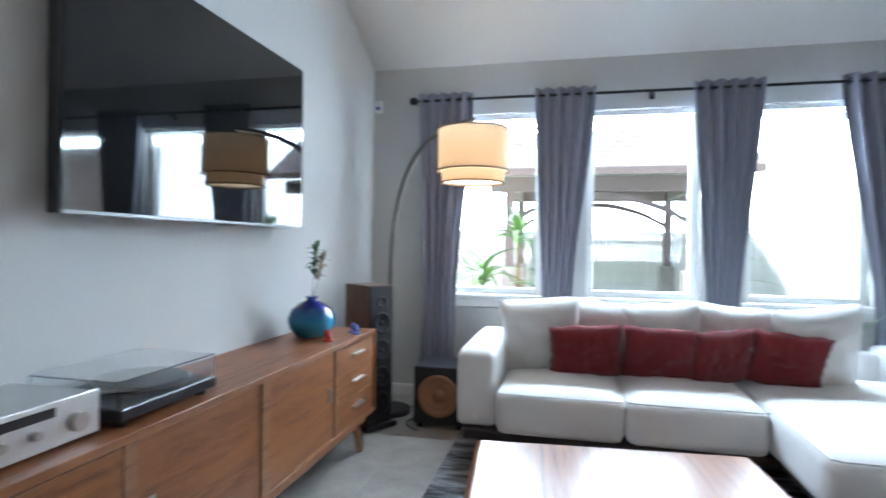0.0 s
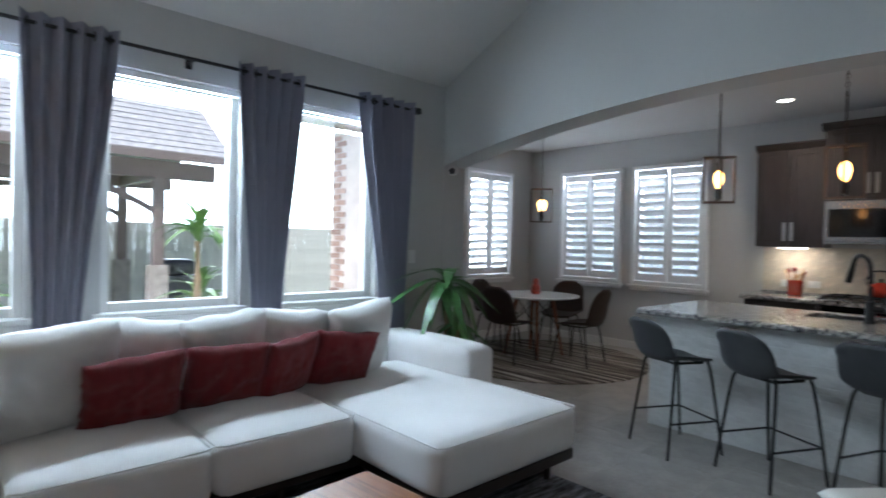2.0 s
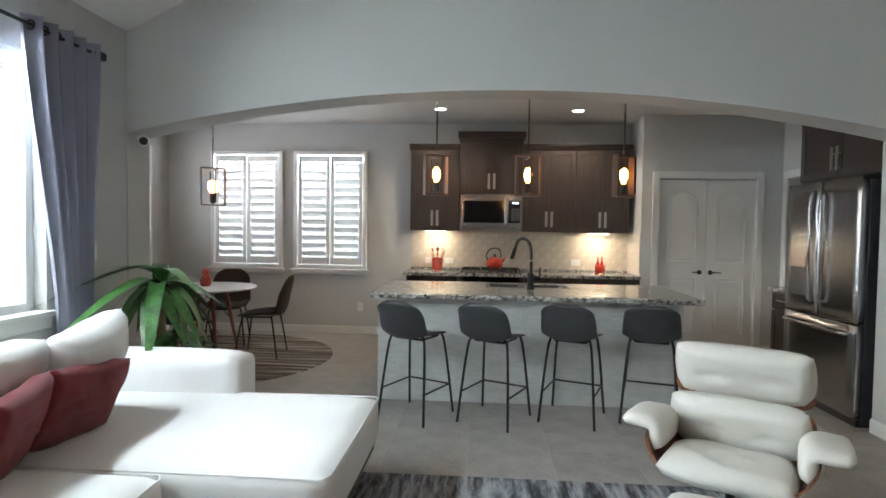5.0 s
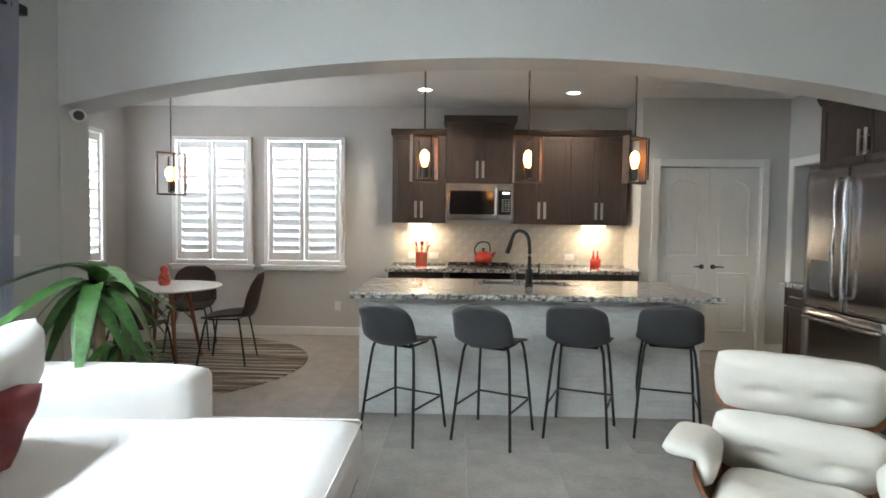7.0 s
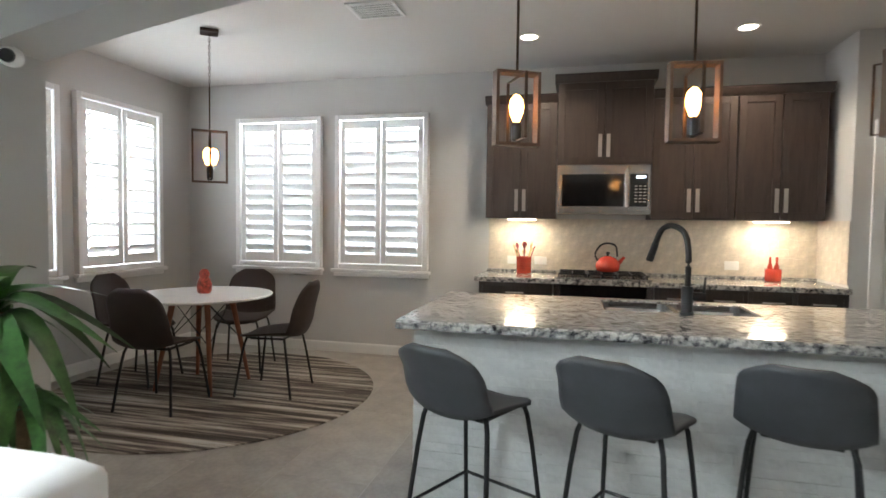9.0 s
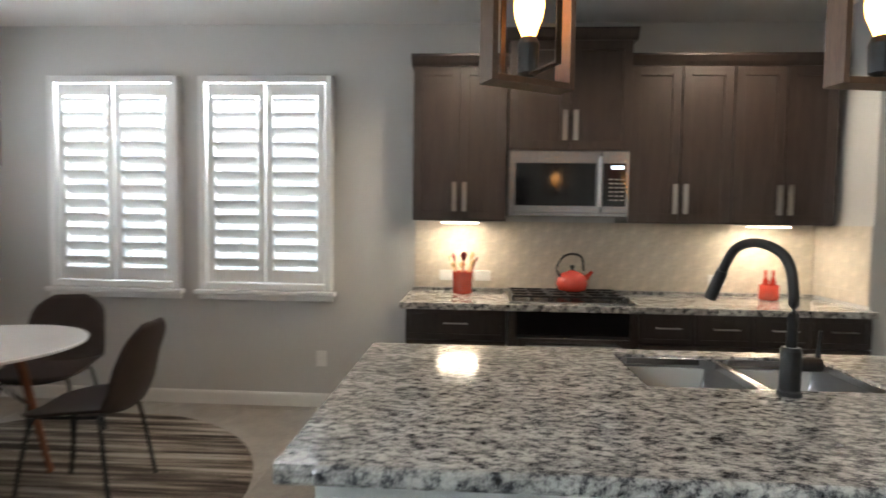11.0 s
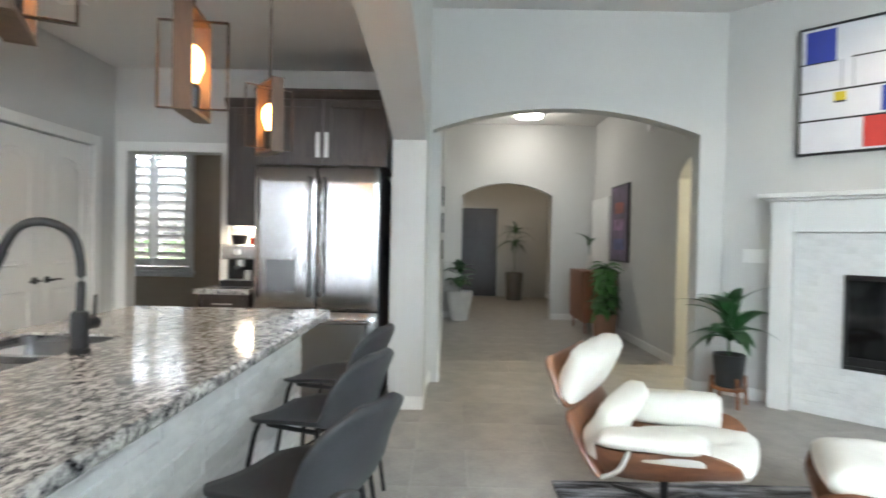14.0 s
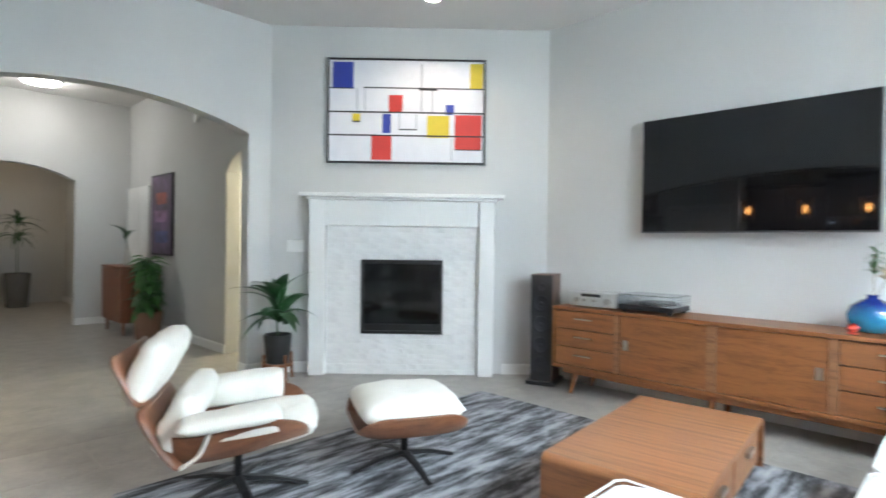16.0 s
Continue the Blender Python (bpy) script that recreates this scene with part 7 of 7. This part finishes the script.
for y in (PY0 + 0.2, PY1 - 0.05):
    part("cross_beam", one_box(PX, 0, y - 0.06, y + 0.06, 2.42, 2.62, bevel=0.006), PERG, pg)
b = bmesh.new()
prism(b, [(0.45, 2.75), (PX / 2, 3.9), (PX - 0.45, 2.75), (PX - 0.45, 2.83), (PX / 2, 4.0), (0.45, 2.83)], "y", PY0 - 0.5, PY1 + 1.1)
part("roof", b, ROOFM, pg)
for i in range(9):
    t = i / 9
    part("shingle_course", one_box(0, 0.02, PY0 - 0.5, PY1 + 1.1, 0, 0.012, m=pose(0.45 + (PX / 2 - 0.45) * t, 0, 2.83 + 1.17 * t + 0.006, 0, 28, 0)), ROOFM, pg)
part("fascia", one_box(0.44, 0.47, PY0 - 0.5, PY1 + 1.1, 2.70, 2.85), PERG, pg)
grill = thing("outdoor_grill", "covered black garden grill on the patio", "grill", pose(-9.7, -3.5, -0.06) @ Matrix.Scale(0.75, 4))
part("cabinet", one_box(-0.3, 0.3, -0.6, 0.6, 0.05, 0.9, bevel=0.02), BLACKP, grill)
part("hood", block_cushion(bmesh.new(), -0.28, 0.28, -0.45, 0.45, 0.9, 1.3, 0.1, 6), BLACKP, grill, smooth=True)
frond = [leaf_mesh("leaf", 0.9, 0.10, 1.1, LEAFP, 0.3), leaf_mesh("leaf", 0.7, 0.08, 0.8, LEAFP, 0.3)]
for x, y, h in ((-6.6, -7.0, 1.35), (-6.6, -4.1, 1.35), (-6.4, -6.6, 0.5), (-6.9, -3.95, 0.4), (-7.6, -8.4, 1.0), (-6.2, -7.5, 0.7)):
    t = thing("palm_tree", "young green garden palm with arching fronds", "tree", pose(x, y, -0.06), "garden palms")
    tb_ = bmesh.new()
    tube(tb_, [(0, 0, 0), (0.02, 0.01, h * 0.6), (0, 0, h)], [0.07, 0.05, 0.045], 10)
    part("trunk", tb_, STEM, t)
    leafy(t, frond, (0, 0, h), 24, (5, 85), int(h * 10), (0.7, 1.2), 0.1)
# brick corner of the breakfast nook outside
br = setting("wall_brick", one_box(KW - 0.30, XW - 0.245, -3.345, -3.302, -0.2, 3.0), surface("pale_mortar_wall", (0.55, 0.47, 0.41), 0.85, var=0.1, bump=0.3), "pale brick exterior wall of the breakfast nook")
bme = mesh_of("brick", one_box(0, 0.19, -0.012, 0.0, 0, 0.057, bevel=0.003, seg=1), BRICK)
k = 0
for r in range(40):
    for x in ([KW - 0.30] if r % 2 else [KW - 0.20]):
        shared("brick", bme, br, pose(x, -3.345, -0.15 + r * 0.068))
eave = thing("eave", "pale roof eave over the breakfast nook", "roof", pose(0, 0, 0), kind="structure")
part("soffit", one_box(KW - 0.75, XW - 0.245, -3.85, -3.1, 2.72, 2.80), TRIM, eave)
part("fascia", one_box(KW - 0.75, XW - 0.245, -3.89, -3.852, 2.70, 2.90), TRIM, eave)

# ---- pieces of floor, island, fireplace, backsplash ----
def tiles(x0, x1, y0, y1):
    """Long tiles in columns along y, every second column half a tile further."""
    for i in range(math.floor((x0 - 0.183) / TW), math.ceil((x1 - 0.183) / TW)):
        shift = -0.085 + (TL / 2 if i % 2 else 0.0)
        for j in range(math.floor((y0 - shift) / TL), math.ceil((y1 - shift) / TL)):
            q = (max(x0, 0.183 + i * TW), min(x1, 0.183 + (i + 1) * TW), max(y0, shift + j * TL), min(y1, shift + (j + 1) * TL))
            if q[1] - q[0] > 0.01 and q[3] - q[2] > 0.01:
                yield q


TW, TL, made, cache = 0.512, 1.024, 0, {}
rest = bmesh.new()


def lay(q, near):
    global made
    g = 0.0022
    w, d = round(q[1] - q[0] - 2 * g, 3), round(q[3] - q[2] - 2 * g, 3)
    if w < 0.03 or d < 0.03:
        return
    cx, cy = (q[0] + q[1]) / 2, (q[2] + q[3]) / 2
    if near and made < 300:
        if (w, d) not in cache:
            cache[w, d] = mesh_of("tile", one_box(-w / 2, w / 2, -d / 2, d / 2, -0.008, 0.0, bevel=0.0008, seg=1), TILE)
        shared("tile", cache[w, d], floor, pose(cx, cy, random.uniform(-0.0004, 0.0)))
        made += 1
    else:
        box(rest, cx - w / 2, cx + w / 2, cy - d / 2, cy + d / 2, -0.008, 0.0)


for q in tiles(XW, 3.70, YS, YA0):
    if (q[0] + q[1]) / 2 - (q[2] + q[3]) / 2 < 9.9:
        lay(q, True)
for q in tiles(-2.295, 3.03, YA0, YA1):
    lay(q, True)
for q in tiles(KW, 3.70, YA1, 0.0):
    if not ((q[0] > -0.6 and q[1] < 2.3 and q[2] > -0.5)):
        lay(q, True)
for q in tiles(3.70, 8.2, -6.0, -3.36):
    lay(q, False)
for q in tiles(8.2, 12.0, -5.9, -3.7):
    lay(q, False)
for q in tiles(3.70, 5.6, -1.6, 0.9):
    lay(q, False)
for q in tiles(3.70, 5.75, -7.9, -6.0):
    lay(q, False)
rt = part("tiles_beyond", rest, TILE, floor)
rt["kind"] = "stuff"


def ledger(parent, place, length, z0, z1, row, lens, material, depth, keep=None):
    """Rows of split stone strips along local x of place; strips share a few meshes."""
    meshes = {}
    z, r = z0, 0
    while z + row <= z1 + 1e-3:
        x = 0.0
        while x < length - 1e-3:
            L = random.choice(lens)
            if length - x - L < min(lens) * 0.6:
                L = round(length - x, 3)
            L = min(L, round(length - x, 3))
            if keep is None or keep(x, x + L, z, z + row):
                if L not in meshes:
                    b = bmesh.new()
                    box(b, 0.0004, L - 0.0004, 0, depth, 0.0003, row - 0.0003)
                    bmesh.ops.subdivide_edges(b, edges=[e for e in b.edges if abs((e.verts[0].co - e.verts[1].co).x) > 0.02], cuts=2)
                    for v in b.verts:
                        if v.co.y > depth * 0.5:
                            v.co.y += random.uniform(-0.004, 0.004)
                    meshes[L] = mesh_of("stone", b, material)
                shared("stone", meshes[L], parent, place @ pose(x, random.uniform(0.0, 0.007), z))
            x += L
        z += row
        r += 1


random.seed(5)
ledger(isl, pose(IX1, IY0 + 0.02, 0, 0, 0, 180), IX1 - IX0, 0.002, 0.842, 0.042, (0.2, 0.28, 0.36, 0.45), STONEW, 0.016)
ledger(isl, pose(IX0 + 0.02, IY0 + 0.02, 0, 0, 0, 90), IY1 - IY0 - 0.02, 0.002, 0.842, 0.042, (0.2, 0.28, 0.36), STONEW, 0.016)
ledger(isl, pose(IX1 - 0.02, IY1, 0, 0, 0, -90), IY1 - IY0 - 0.02, 0.002, 0.842, 0.042, (0.2, 0.28, 0.36), STONEW, 0.016)


for a, e, z0, z1 in ((-0.72, 0.72, 0.0, 0.39), (-0.72, -0.39, 0.39, 1.10), (0.39, 0.72, 0.39, 1.10), (-0.72, 0.72, 1.10, 1.419)):
    ledger(fpl, pose(a, 0.05, 0), e - a, z0 + 0.001, z1, (z1 - z0 - 0.002) / max(1, round((z1 - z0) / 0.05)), (0.1, 0.16, 0.22, 0.3), MARBLE, 0.014)
bt = {}
for r in range(6):
    z = 0.908 + r * 0.0792
    x = -0.658 - (0.075 if r % 2 else 0)
    while x < 2.107:
        a, e = max(x, -0.658), min(x + 0.15, 2.107)
        w = round(e - a, 3)
        if w > 0.02:
            if w not in bt:
                bt[w] = mesh_of("tile", one_box(0.0008, w - 0.0008, -0.0035, 0.0, 0.0008, 0.0784, bevel=0.0008, seg=1), BACKSP)
            shared("tile", bt[w], bsp, pose(a, -0.006, z))
        x += 0.15
    y = -0.007 + (0.075 if r % 2 else 0)
    while y > -0.555:
        a, e = min(y, -0.0105), max(y - 0.15, -0.556)
        w = round(a - e, 3)
        if w > 0.02:
            if w not in bt:
                bt[w] = mesh_of("tile", one_box(0.0008, w - 0.0008, -0.0035, 0.0, 0.0008, 0.0784, bevel=0.0008, seg=1), BACKSP)
            shared("tile", bt[w], bsp, pose(2.1095, a, z, 0, 0, -90))
        y -= 0.15
